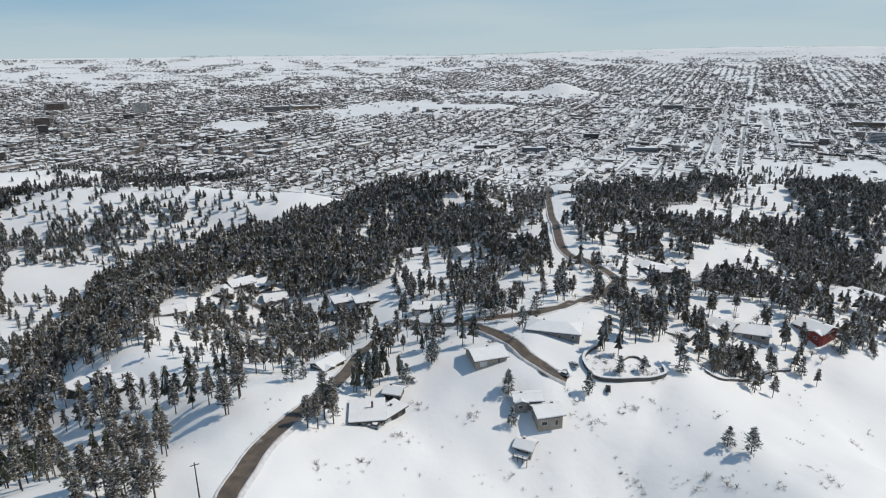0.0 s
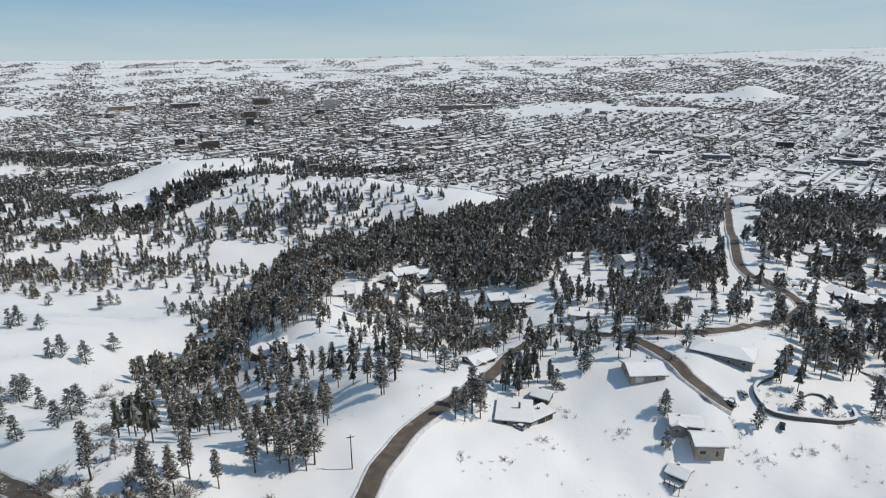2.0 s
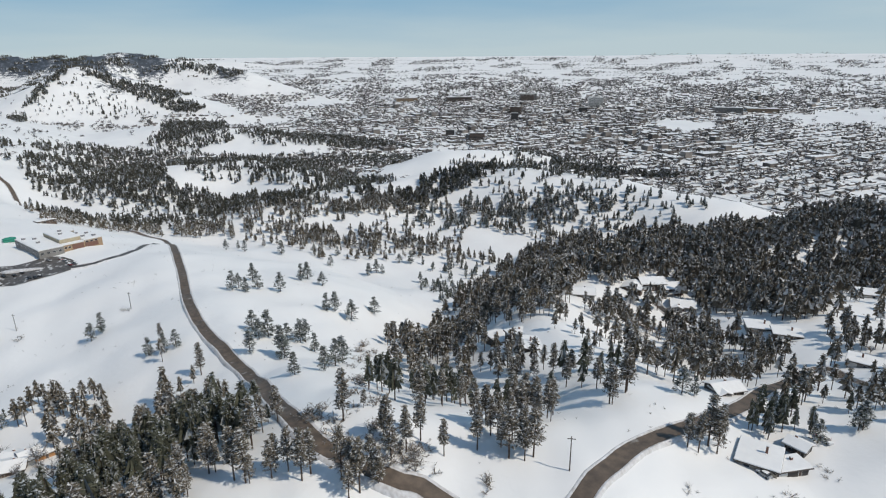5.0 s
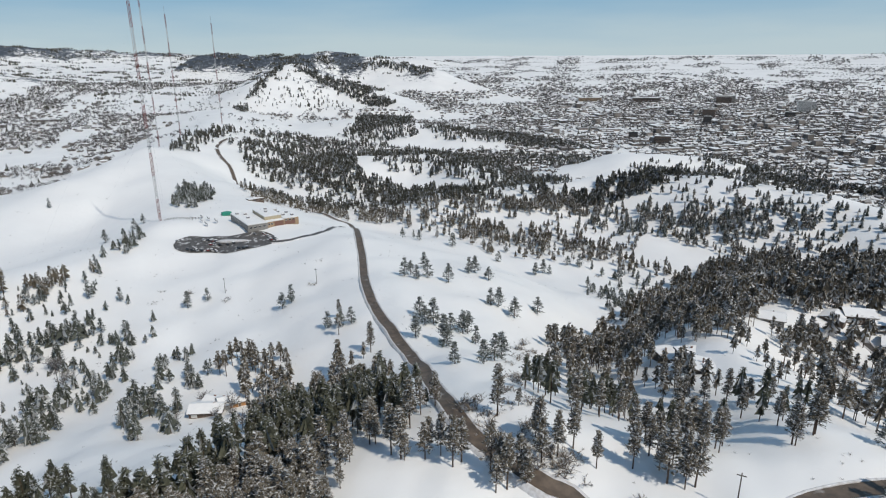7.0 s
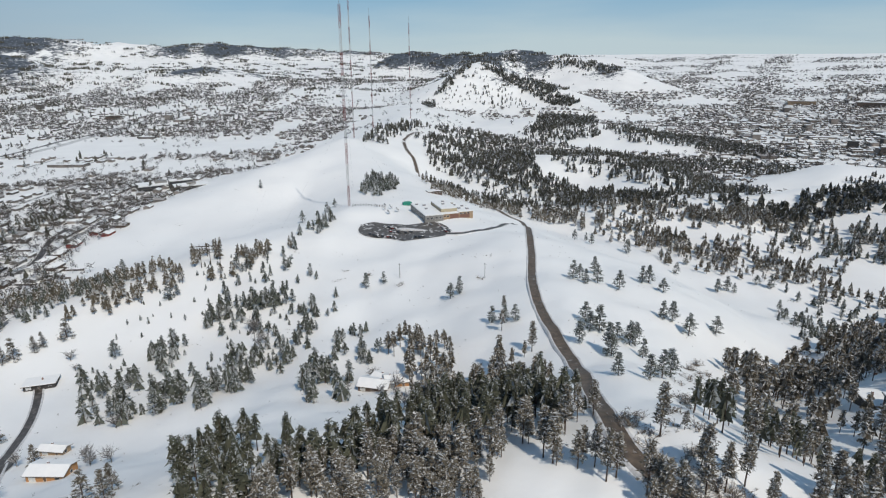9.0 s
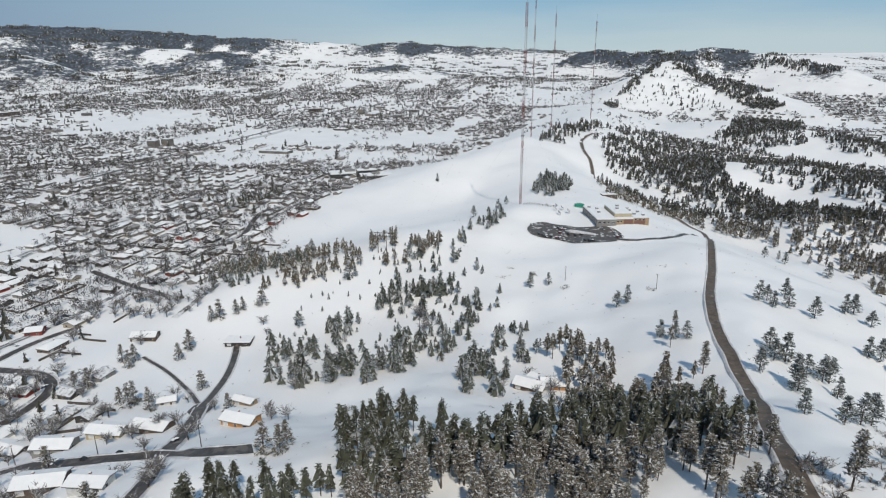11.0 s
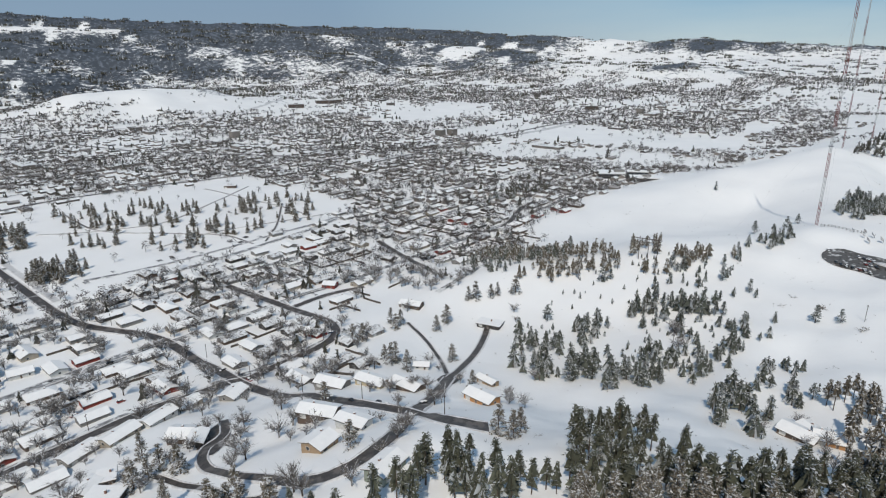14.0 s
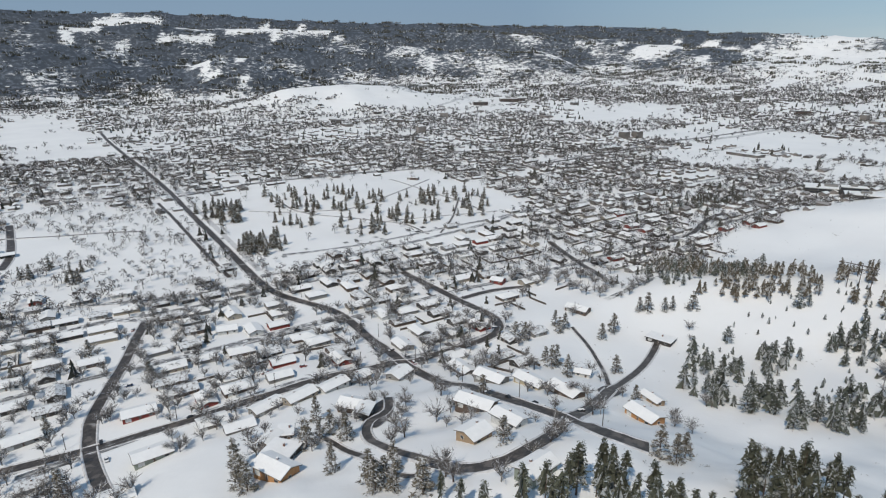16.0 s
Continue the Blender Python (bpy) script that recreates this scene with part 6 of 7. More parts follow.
PLAIN = [plain_house(13, 9, 2.4, 1.5), plain_house(16, 9, 2.4, 1.3), plain_house(12, 9, 3.6, 1.7), plain_house(11, 8, 2.3, 1.6), plain_house(19, 11, 2.8, 1.2)]
fx, fy = hx[NEAR:], hy[NEAR:]
n = len(fx)
joined("valley_houses", PLAIN, np.stack([fx, fy, ground(fx, fy)], -1), np.ones(n), GRID + rnd.choice([0, np.pi / 2, np.pi], n, p=[0.55, 0.2, 0.25]) + rnd.normal(0, 0.05, n), [town_wall, town_roof], "streets of small houses with white roofs in the valley", "houses")

# side streets with tyre tracks between the rows
sv, sf = [], []
for row in range(-42, 28):
    for lane in (-1.5, 1.5):
        line_u = np.arange(-2000, 900, 9.0)
        vv = row * 88 + 50 + lane
        px, py = line_u * gu[0] + vv * gv[0], line_u * gu[1] + vv * gv[1]
        az, r = np.degrees(np.arctan2(-px, py)), np.hypot(px, py)
        ok = (az > 90) & (az < 172) & (r > 230) & (r < 1500)
        ok[ok] = town_ok(px[ok], py[ok])
        pz = ground(px, py) + 0.3
        for k in np.nonzero(ok[:-1] & ok[1:])[0]:
            b = len(sv)
            for q in (k, k + 1):
                for s in (-1.1, 1.1):
                    sv.append((px[q] + gv[0] * s, py[q] + gv[1] * s, pz[q]))
            sf.append((b, b + 2, b + 3, b + 1))
if sf:
    tagged(new("road", mesh_from("road", sv, sf, [slush])), "packed snow side streets with dark wheel tracks", "road", "", "structure")

# board fences between the back gardens, and driveways from street to door
fv, ff, dv, df, dm = [], [], [], [], []


def fence_run(u0, v0, u1, v1):
    k = max(1, int(math.hypot(u1 - u0, v1 - v0) / 8))
    uu, vv = np.linspace(u0, u1, k + 1), np.linspace(v0, v1, k + 1)
    px, py = uu * gu[0] + vv * gv[0], uu * gu[1] + vv * gv[1]
    pz = ground(px, py)
    t = (gv if abs(u1 - u0) > abs(v1 - v0) else gu) * 0.12
    for q in range(k):
        b = len(fv)
        for w in (q, q + 1):
            fv.extend([(px[w] - t[0], py[w] - t[1], pz[w] - 0.2), (px[w] - t[0], py[w] - t[1], pz[w] + 1.5), (px[w] + t[0], py[w] + t[1], pz[w] + 1.5), (px[w] + t[0], py[w] + t[1], pz[w] - 0.2)])
        ff.extend([(b, b + 4, b + 5, b + 1), (b + 1, b + 5, b + 6, b + 2), (b + 2, b + 6, b + 7, b + 3)])


cells = [(row, u0) for row in range(-12, 6) for u0 in np.arange(-1000, 700, 20.5)]
cu = np.array([c[1] for c in cells])
cv = np.array([c[0] * 88.0 + 50 for c in cells])
cx, cy = (cu + 10) * gu[0] + (cv + 44) * gv[0], (cu + 10) * gu[1] + (cv + 44) * gv[1]
az, r = np.degrees(np.arctan2(-cx, cy)), np.hypot(cx, cy)
good = (az > 94) & (az < 172) & (r > 240) & (r < 850) & town_ok(cx, cy) & off_roads(cx, cy, 22) & off_houses(cx, cy, 16)
for k in np.nonzero(good)[0]:
    if rnd.random() < 0.75:
        fence_run(cu[k], cv[k] + 44, cu[k] + 20.5, cv[k] + 44)
    if rnd.random() < 0.6:
        fence_run(cu[k], cv[k] + 24, cu[k], cv[k] + 44)
    if rnd.random() < 0.6:
        fence_run(cu[k] + 7, cv[k] + 44, cu[k] + 7, cv[k] + 64)
tagged(new("garden_fences", mesh_from("garden_fences", fv, ff, [fascia_wood])), "dark board fences between snowy back gardens", "fences", "", "stuff")
for k in np.nonzero(off_houses(cx, cy, 14) & (az > 94) & (az < 172) & (r > 240) & (r < 900) & town_ok(cx, cy))[0]:
    for side in (-1, 1):
        if rnd.random() < 0.6:
            u0, wide_ = cu[k] + rnd.uniform(2, 14), rnd.uniform(2.5, 5.5)
            lo, hi = cv[k] + side * 2.5, cv[k] + side * rnd.uniform(8, 11)
            b = len(dv)
            for uu, vv in ((u0, lo), (u0 + wide_, lo), (u0 + wide_, hi), (u0, hi)):
                x_, y_ = uu * gu[0] + vv * gv[0], uu * gu[1] + vv * gv[1]
                dv.append((x_, y_, float(ground(x_, y_)) + 0.3))
            df.append((b, b + 1, b + 2, b + 3) if side > 0 else (b + 3, b + 2, b + 1, b))
            dm.append(int(rnd.random() < 0.5))
tagged(new("pavement", mesh_from("pavement", dv, df, [slush, asphalt], dm)), "cleared driveways in front of small houses", "driveways", "", "structure")

# the town on the plain east of the hills
E_GRID = radians(64.5)
eu, ev = np.array([math.cos(E_GRID), math.sin(E_GRID)]), np.array([-math.sin(E_GRID), math.cos(E_GRID)])
us, vs = [], []
for row in range(-60, 75):
    for side in (-17, 17):
        u = np.arange(-1500, 4800, 21.0) + rnd.uniform(-10, 10)
        us.append(u + rnd.normal(0, 2, len(u))), vs.append(row * 72 + side + rnd.normal(0, 2, len(u)))
u, v = np.concatenate(us), np.concatenate(vs)
ex, ey = u * eu[0] + v * ev[0], u * eu[1] + v * ev[1]
az, r = np.degrees(np.arctan2(-ex, ey)), np.hypot(ex, ey)
keep = (az > -44) & (az < 66) & (r > 950) & (r < 3600 + 600 * blend(8, -6, az)) & (np.abs((u + 80) % 160 - 80) > 11)
ex, ey, r, az = ex[keep], ey[keep], r[keep], az[keep]
thin = 0.92 - (0.6 - 0.3 * blend(8, -6, az)) * blend(2400, 3500, r) + 0.3 * ripple(ex, ey, 700, 40, 2)
keep = town_ok(ex, ey) & off_roads(ex, ey, 9) & (rnd.random(len(ex)) < thin)
ex, ey, r = ex[keep], ey[keep], r[keep]
n = len(ex)
joined("town_houses", PLAIN, np.stack([ex, ey, ground(ex, ey)], -1), np.ones(n), E_GRID + rnd.choice([0, np.pi / 2], n) + rnd.normal(0, 0.04, n), [town_wall, town_roof], "wide town of small houses with white roofs on the plain", "houses")

# its streets, worn to grey slush
sv, sf = [], []


def town_street(along, across, offset, start, end, wide_):
    line = np.arange(start, end, 40.0)
    px, py = line * along[0] + offset * across[0], line * along[1] + offset * across[1]
    az, r = np.degrees(np.arctan2(-px, py)), np.hypot(px, py)
    ok = (az > -42) & (az < 60) & (r > 950) & (r < 2900)
    ok[ok] = town_ok(px[ok], py[ok])
    pz = ground(px, py) + 0.35
    for k in np.nonzero(ok[:-1] & ok[1:])[0]:
        b = len(sv)
        for q in (k, k + 1):
            for side in (-wide_ / 2, wide_ / 2):
                sv.append((px[q] + across[0] * side, py[q] + across[1] * side, pz[q]))
        sf.append((b, b + 2, b + 3, b + 1) if along is eu else (b, b + 1, b + 3, b + 2))


for row in range(-45, 45):
    town_street(eu, ev, row * 72, -1500, 3400, 8 if row % 4 == 0 else 5)
for column in range(-10, 22):
    town_street(ev, eu, column * 160, -3000, 3000, 8 if column % 4 == 0 else 5)
tagged(new("road", mesh_from("road", sv, sf, [slush])), "grey slushy streets between the town blocks", "road", "", "structure")

# larger blocks: shops, schools, offices
BLOCKS = [plain_house(42, 22, 4.5, 0.3), plain_house(54, 30, 5.5, 0.3), plain_house(30, 18, 6, 0.3), plain_house(24, 18, 8, 0.3), plain_house(36, 16, 4, 0.3), plain_house(20, 16, 15, 0.3), plain_house(64, 24, 5, 0.3)]
n = 420
a, rr = np.radians(np.concatenate([rnd.uniform(14, 48, 230), rnd.uniform(-40, 14, 110), rnd.uniform(88, 150, 80)])), np.concatenate([rnd.uniform(1450, 2500, 230), rnd.uniform(1300, 3000, 110), rnd.uniform(1150, 2500, 80)])
bx, by = -rr * np.sin(a), rr * np.cos(a)
keep = town_ok(bx, by) & off_roads(bx, by, 20)
bx, by = bx[keep], by[keep]
n = len(bx)
joined("town_blocks", BLOCKS, np.stack([bx, by, ground(bx, by)], -1), np.ones(n), np.where(by > 300, E_GRID, GRID) + rnd.choice([0, np.pi / 2], n), [town_wall, town_roof], "larger flat-roofed town buildings with snow on top", "buildings")

# buildings that stand out in the towns: x, y, width, depth, height, wall
OFFICES = [(-1080, 2175, 41, 22, 38, 'white'), (-1140, 1729, 23, 13, 26, 'dark'), (-1001, 1337, 40, 22, 20, 'brown'), (-1102, 1346, 23, 12, 20, 'dark'), (-1427, 2254, 54, 30, 22, 'brown'), (-1646, 2069, 103, 56, 15, 'brown'), (-615, 2303, 49, 27, 16, 'grey'), (-542, 2373, 99, 55, 12, 'tan'), (-1430, 2267, 70, 38, 25, 'grey'), (-1237, 1879, 38, 21, 26, 'brown'), (-1105, 2244, 51, 28, 29, 'white'), (-632, 2292, 88, 48, 18, 'grey'), (-1066, 2064, 30, 17, 16, 'dark'), (1201, 1786, 79, 43, 13, 'tan'), (1072, 1539, 45, 25, 24, 'white'), (810, 2267, 70, 38, 14, 'grey'), (385, 1673, 38, 21, 13, 'dark'), (204, 1463, 55, 30, 10, 'blue'), (457, 1457, 65, 36, 10, 'blue'), (93, 1525, 51, 28, 8, 'brown'), (-1820, 1932, 89, 49, 13, 'tan'), (-1699, -1308, 50, 28, 11, 'brown'), (-1848, -1296, 63, 34, 11, 'brown'), (-1883, -1292, 70, 38, 11, 'brown'), (-2024, -394, 38, 21, 12, 'brown'), (-949, -110, 31, 18, 8, 'dark'), (-906, -91, 48, 26, 5, 'dark'), (-965, -138, 66, 36, 7, 'dark')]


def office(x, y, wide_, deep, high, wall):
    yaw = math.degrees(math.atan2(-x, y))
    floors = max(1, round(high / 3.6))
    e = thing("office_building", f"{floors}-storey flat-roofed {LOOKS[wall]} building with snow on its roof", "building", (x, y, float(ground(x, y))), yaw + 8, "large buildings of the town")
    part("wall", boxed(-wide_ / 2, wide_ / 2, -deep / 2, deep / 2, -3, high), WALLS[wall], e)
    part("roof", rounded(boxed(-wide_ / 2 + 0.5, wide_ / 2 - 0.5, -deep / 2 + 0.5, deep / 2 - 0.5, high + 0.004, high + 0.6), 0.2), roof_snow, e, "flat roof under snow")
    part("parapet", boxed(-wide_ / 2 - 0.3, wide_ / 2 + 0.3, -deep / 2 - 0.3, -deep / 2 + 0.4, high, high + 1.0), trim_white, e)
    part("roof_house", boxed(-wide_ * 0.12, wide_ * 0.12, -2, deep * 0.2, high + 0.6, high + 3.2), WALLS["grey"], e)
    for f in range(floors):
        z = high * (f + 0.35) / floors
        part("window", boxed(-wide_ / 2 + 1.2, wide_ / 2 - 1.2, -deep / 2 - 0.15, -deep / 2 + 0.1, z, z + min(1.9, 0.45 * high / floors)), glass, e, "row of dark windows")
        part("window", boxed(-wide_ / 2 - 0.15, -wide_ / 2 + 0.1, -deep / 2 + 1.2, deep / 2 - 1.2, z, z + min(1.9, 0.45 * high / floors)), glass, e, "row of dark windows")


for spec in OFFICES:
    office(*spec)

# leafless trees of the towns
BARE_NEAR = [bare_base(s, 17, 12, 0.011) for s in range(6)]
BARE_MID = [puff_base(s + 3, 21, 0.15, 0.23) for s in range(6)]
BARE_FAR = [puff_base(s + 9, 12, 0.2, 0.34) for s in range(6)]


def sow(n, lo, hi, near, far_, seed):
    g = np.random.default_rng(seed)
    a = np.radians(g.uniform(lo, hi, n))
    r = np.sqrt(g.uniform(near ** 2, far_ ** 2, n))
    return -r * np.sin(a), r * np.cos(a), r


def spread_trees(name, bases, x, y, low, high, mats, label, category, fat=1.0):
    h = rnd.uniform(low, high, len(x))
    joined(name, bases, np.stack([x, y, ground(x, y) - 0.1], -1), h, rnd.uniform(0, 6.28, len(x)), mats, label, category, h * fat)



x, y, r = sow(1900, 90, 173, 200, 520, 1)
near_house = HOUSE_SPOTS[(HOUSE_SPOTS[:, 1] < 60) & (HOUSE_SPOTS[:, 0] > -520)]
hx2 = np.repeat(near_house[:, 0], 3) + rnd.normal(0, 13, 3 * len(near_house))
hy2 = np.repeat(near_house[:, 1], 3) + rnd.normal(0, 13, 3 * len(near_house))
keep = town_ok(x, y) & (ripple(x, y, 110, 50, 2) > -0.4)
x, y = np.concatenate([x[keep], hx2]), np.concatenate([y[keep], hy2])
keep = off_roads(x, y, 1.5) & off_houses(x, y, 1.0)
spread_trees("bare_trees", BARE_NEAR, x[keep], y[keep], 5, 11.5, [garden_twigs], "leafless grey trees between the valley houses", "bare trees", 1.1)
x, y = [], []
for name in ("estate_scatter", "garden_scatter", "court_scatter", "crossroads_scatter", "wall_wood"):
    p = np.array(WOODS[name][3], float)
    n = int(np.prod(p.max(0) - p.min(0)) * 0.008)
    gx, gy = rnd.uniform(p[:, 0].min(), p[:, 0].max(), n), rnd.uniform(p[:, 1].min(), p[:, 1].max(), n)
    keep = inside(gx, gy, p) & off_roads(gx, gy, 1.5) & off_houses(gx, gy, 1.0)
    x.append(gx[keep]), y.append(gy[keep])
spread_trees("bare_trees", BARE_NEAR, np.concatenate(x), np.concatenate(y), 2.5, 6.5, [bush_twigs], "leafless brown trees and brush round the hill houses", "bare trees", 1.1)
x, y, r = sow(15500, 88, 173, 500, 1300, 2)
keep = (town_ok(x, y) | ((rnd.random(len(x)) < 0.1) & ~inside(x, y, OPEN["shoulder_slope"])) | (inside(x, y, OPEN["park_west"]) & (rnd.random(len(x)) < 0.4))) & off_roads(x, y, 2) & (ripple(x, y, 200, 51, 2) > -0.6) & (ground(x, y) < 62) & (~inside(x, y, OPEN["cemetery"]) | (rnd.random(len(x)) < 0.5))
spread_trees("bare_trees", BARE_MID, x[keep], y[keep], 5, 11, [twigs], "grey leafless trees of the valley streets", "bare trees", 1.2)
x, y, r = sow(60000, 66, 173, 1200, 3300, 7)
keep = (town_ok(x, y) | (rnd.random(len(x)) < 0.12)) & (ground(x, y) - floor_height(x, y) < 60) & off_roads(x, y, 2) & (ripple((x * gu[0] + y * gu[1]) / 4, x * gv[0] + y * gv[1], 210, 55, 3) > -0.25)
spread_trees("far_bare_trees", BARE_FAR, x[keep], y[keep], 5.5, 11, [twigs], "leafless trees of the far valley", "bare trees", 1.35)
x, y, r = sow(60000, -44, 66, 930, 4800, 3)
keep = (town_ok(x, y) | (rnd.random(len(x)) < 0.06)) & (ground(x, y) - floor_height(x, y) < 40) & off_roads(x, y, 3) & (ripple(x, y, 420, 52, 3) > -0.55 + (0.8 - 0.5 * blend(8, -6, np.degrees(np.arctan2(-x, y)))) * blend(2500, 3900, r))
# the streets of the town stay open
tu, tv = x * eu[0] + y * eu[1], x * ev[0] + y * ev[1]
keep &= ((np.abs((tv + 144) % 288 - 144) > 9) & (np.abs((tu + 320) % 640 - 320) > 9)) | (rnd.random(len(x)) < 0.2)
spread_trees("town_trees", BARE_FAR, x[keep], y[keep], 7, 13, [twigs], "leafless street trees all over the town", "bare trees", 1.8)
# dark conifers in both towns
x, y, r = sow(2600, 90, 173, 300, 2800, 4)
keep = town_ok(x, y) & off_roads(x, y, 2) & off_houses(x, y, 2)
x2, y2, r2 = sow(2600, -44, 60, 950, 3300, 5)
k2 = town_ok(x2, y2) & off_roads(x2, y2, 3)
x, y = np.concatenate([x[keep], x2[k2]]), np.concatenate([y[keep], y2[k2]])
spread_trees("town_conifers", [pine_base(s + 90, 3, 0.12, True, trunk=False, tiers=3) for s in range(4)], x, y, 7, 14, [bark, needles_far], "dark conifers among the town houses", "conifers", 1.3)
# woods of the far hills
x, y, r = sow(11500, 55, 174, 2300, 4850, 6)
keep = rnd.random(len(x)) < 0.8 * woodland(x, y)
x, y = x[keep], y[keep]
n = len(x)
joined("mountain_woods", [grove_base(s, 13) for s in range(6)], np.stack([x, y, ground(x, y)], -1), rnd.uniform(0.4, 0.7, n), rnd.uniform(0, 6.28, n), [bark, needles_far], "dark pine woods covering the far mountains", "pine forest", rnd.uniform(0.8, 1.3, n))
# hedges and wind-breaks on the far plain
x, y = [], []
for _ in range(260):
    a, r0 = radians(rnd.uniform(-44, 58)), rnd.uniform(2900, 4880)
    cx, cy, t, k = -r0 * math.sin(a), r0 * math.cos(a), a + rnd.normal(0, 0.12), int(rnd.integers(8, 40))
    s = np.arange(k) * 13.0
    x.append(cx + s * math.cos(t) + rnd.normal(0, 5, k)), y.append(cy + s * math.sin(t) + rnd.normal(0, 5, k))
x, y = np.concatenate(x), np.concatenate(y)
keep = np.hypot(x, y) < 4900
spread_trees("wind_breaks", [puff_base(s + 40, 4, 0.3, 0.4) for s in range(4)], x[keep], y[keep], 3.5, 7, [twigs], "dark lines of trees across the far snowy plain", "tree lines", 2.6)

# the broadcasting station on the hill


def flat_block(e, name, x0, x1, y0, y1, h, wall, label=""):
    b = part(name, boxed(x0, x1, y0, y1, -3, h), wall, e, label)
    part("parapet", boxed(x0 - 0.15, x1 + 0.15, y0 - 0.15, y1 + 0.15, h, h + 0.35), trim_white, b)
    part("roof_snow", rounded(boxed(x0 + 0.1, x1 - 0.1, y0 + 0.1, y1 - 0.1, h + 0.354, h + 0.7), 0.12), roof_snow, b, "flat roof under snow")
    return b


sz = float(ground(-552, 170))
st = thing("station_building", "flat-roofed tan and brick broadcasting station on a snowy hilltop", "building", (-552, 172, sz), 91)
hall = flat_block(st, "upper_hall", -9.8, 6, -12, 22, 7.6, WALLS["cream"], "tall cream-walled hall")
front = flat_block(st, "front_annex", -9.8, 6, -18, -12.2, 4.0, WALLS["tan"])
part("brick_band", boxed(-3, 5.6, -18.3, -18.0, -1, 3.6), brick, front, "brown brick bay")
east = flat_block(st, "east_block", 6.2, 20.5, -17, 15, 4.6, WALLS["tan"])
part("brick_band", boxed(7, 17, -17.3, -17.0, -1, 2.6), brick, east, "brown brick base course")
for x in (8.5, 12, 15.5):
    opening(east, "window", x, -17.35, 2.8, 2.2, 1.2, 0, glass, False)
for x in (-8, -5.2):
    opening(front, "window", x, -18.0, 1.2, 1.8, 1.4, 0, glass, False)
wing = flat_block(st, "side_wing", -28, -10, -20, 32, 4.2, WALLS["grey"])
for k in range(6):
    opening(wing, "window", -28, -15 + k * 8.4, 1.0, 2.4, 1.3, 2, glass, False)
for k in range(4):
    opening(wing, "window", -25.5 + k * 4.2, -20, 1.0, 2.2, 1.3, 0, glass, False)
flat_block(st, "rear_block", -6, 14, 22.2, 34, 4.6, WALLS["beige"])
for x, y in ((10, -6), (16, 2), (10, 8), (17, -10), (-20, 4), (-18, 18), (-24, 24), (0, 14), (-3, 4)):
    top = 4.55 if x < -10 else 4.95 if x > 6 else 7.95
    unit = part("roof_unit", rounded(boxed(x - 1.3, x + 1.3, y - 1, y + 1, top, top + 1.7), 0.1), steel_grey, st, "grey roof ventilation unit")
    part("snow_cap", rounded(boxed(x - 1.2, x + 1.2, y - 0.9, y + 0.9, top + 1.704, top + 1.95), 0.08), roof_snow, unit)
annex = thing("shed", "long dark shed with snow on its roof", "shed", (-680, 196, float(ground(-680, 196))), 96)
house_parts(annex, 17, 8, 3, "flat", "brown", 1, 400, False)
tent = thing("marquee", "green canvas marquee beside the station", "tent", (-609, 146, float(ground(-609, 146))), 80)
part("canvas_wall", boxed(-4.6, 4.6, -2.6, 2.6, 0, 2.2), tent_green, tent)
part("canvas_roof", hip_cap(bmesh.new(), 4.9, 2.9, 2.5, 1.4, 3), tent_green, tent)


def dish(x, y, size, yaw):
    e = thing("satellite_dish", "white satellite dish on a post in the snow", "dish", (x, y, float(ground(x, y))), yaw, "dishes of the station")
    part("post", boxed(-0.12, 0.12, -0.12, 0.12, -0.5, size * 0.7), steel_grey, e)
    bm = bmesh.new()
    rings = []
    for k in range(5):
        a = k / 4
        rings.append([bm.verts.new((size / 2 * a * math.cos(t), -0.35 * size * (a * a) * 0.6, size * 0.75 + size / 2 * a * math.sin(t))) for t in np.arange(12) * math.pi / 6] if k else [bm.verts.new((0, 0, size * 0.75))])
    for a, b in zip(rings, rings[1:]):
        for i in range(12):
            j = (i + 1) % 12
            bm.faces.new((a[0], b[i], b[j]) if len(a) == 1 else (a[i], b[i], b[j], a[j]))
    o = part("reflector", bm, steel_white, e)
    o.rotation_euler = (radians(-35), 0, 0)


for k, (dx, dy) in enumerate(((-12, -18), (-18, -30), (-24, -22), (-30, -36), (-8, -28), (-36, -26))):
    dish(-568 + dx, 148 + dy, 3.6 if k % 2 else 4.6, 160 + 9 * k)

# tarmac yards
for name, poly in YARDS.items():
    p = np.array(poly, float)
    c = p.mean(0)
    rings = []
    for s in (0.02, 0.25, 0.5, 0.75, 1.0):
        q = c + (p - c) * s
        q = curve_points([tuple(a) for a in q] + [tuple(q[0])], 3.0 * max(s, 0.3))
        t = np.linspace(0, 1, 48, endpoint=False) * (len(q) - 1)
        k = t.astype(int)
        rings.append(q[k] + (q[k + 1] - q[k]) * (t - k)[:, None])
    pts = np.array(rings)
    z = ground(pts[..., 0], pts[..., 1]) + 0.42
    v = np.concatenate([pts, z[..., None]], -1).reshape(-1, 3)
    ii, jj = np.meshgrid(np.arange(4), np.arange(48), indexing="ij")
    q = np.stack([ii * 48 + jj, (ii + 1) * 48 + jj, (ii + 1) * 48 + (jj + 1) % 48, ii * 48 + (jj + 1) % 48], -1).reshape(-1, 4)
    tagged(new("pavement", mesh_from("pavement", v, q, [lot if name == "station_lot" else asphalt], smooth=True)), "cleared wet tarmac yard with slush", "car park", "", "structure")


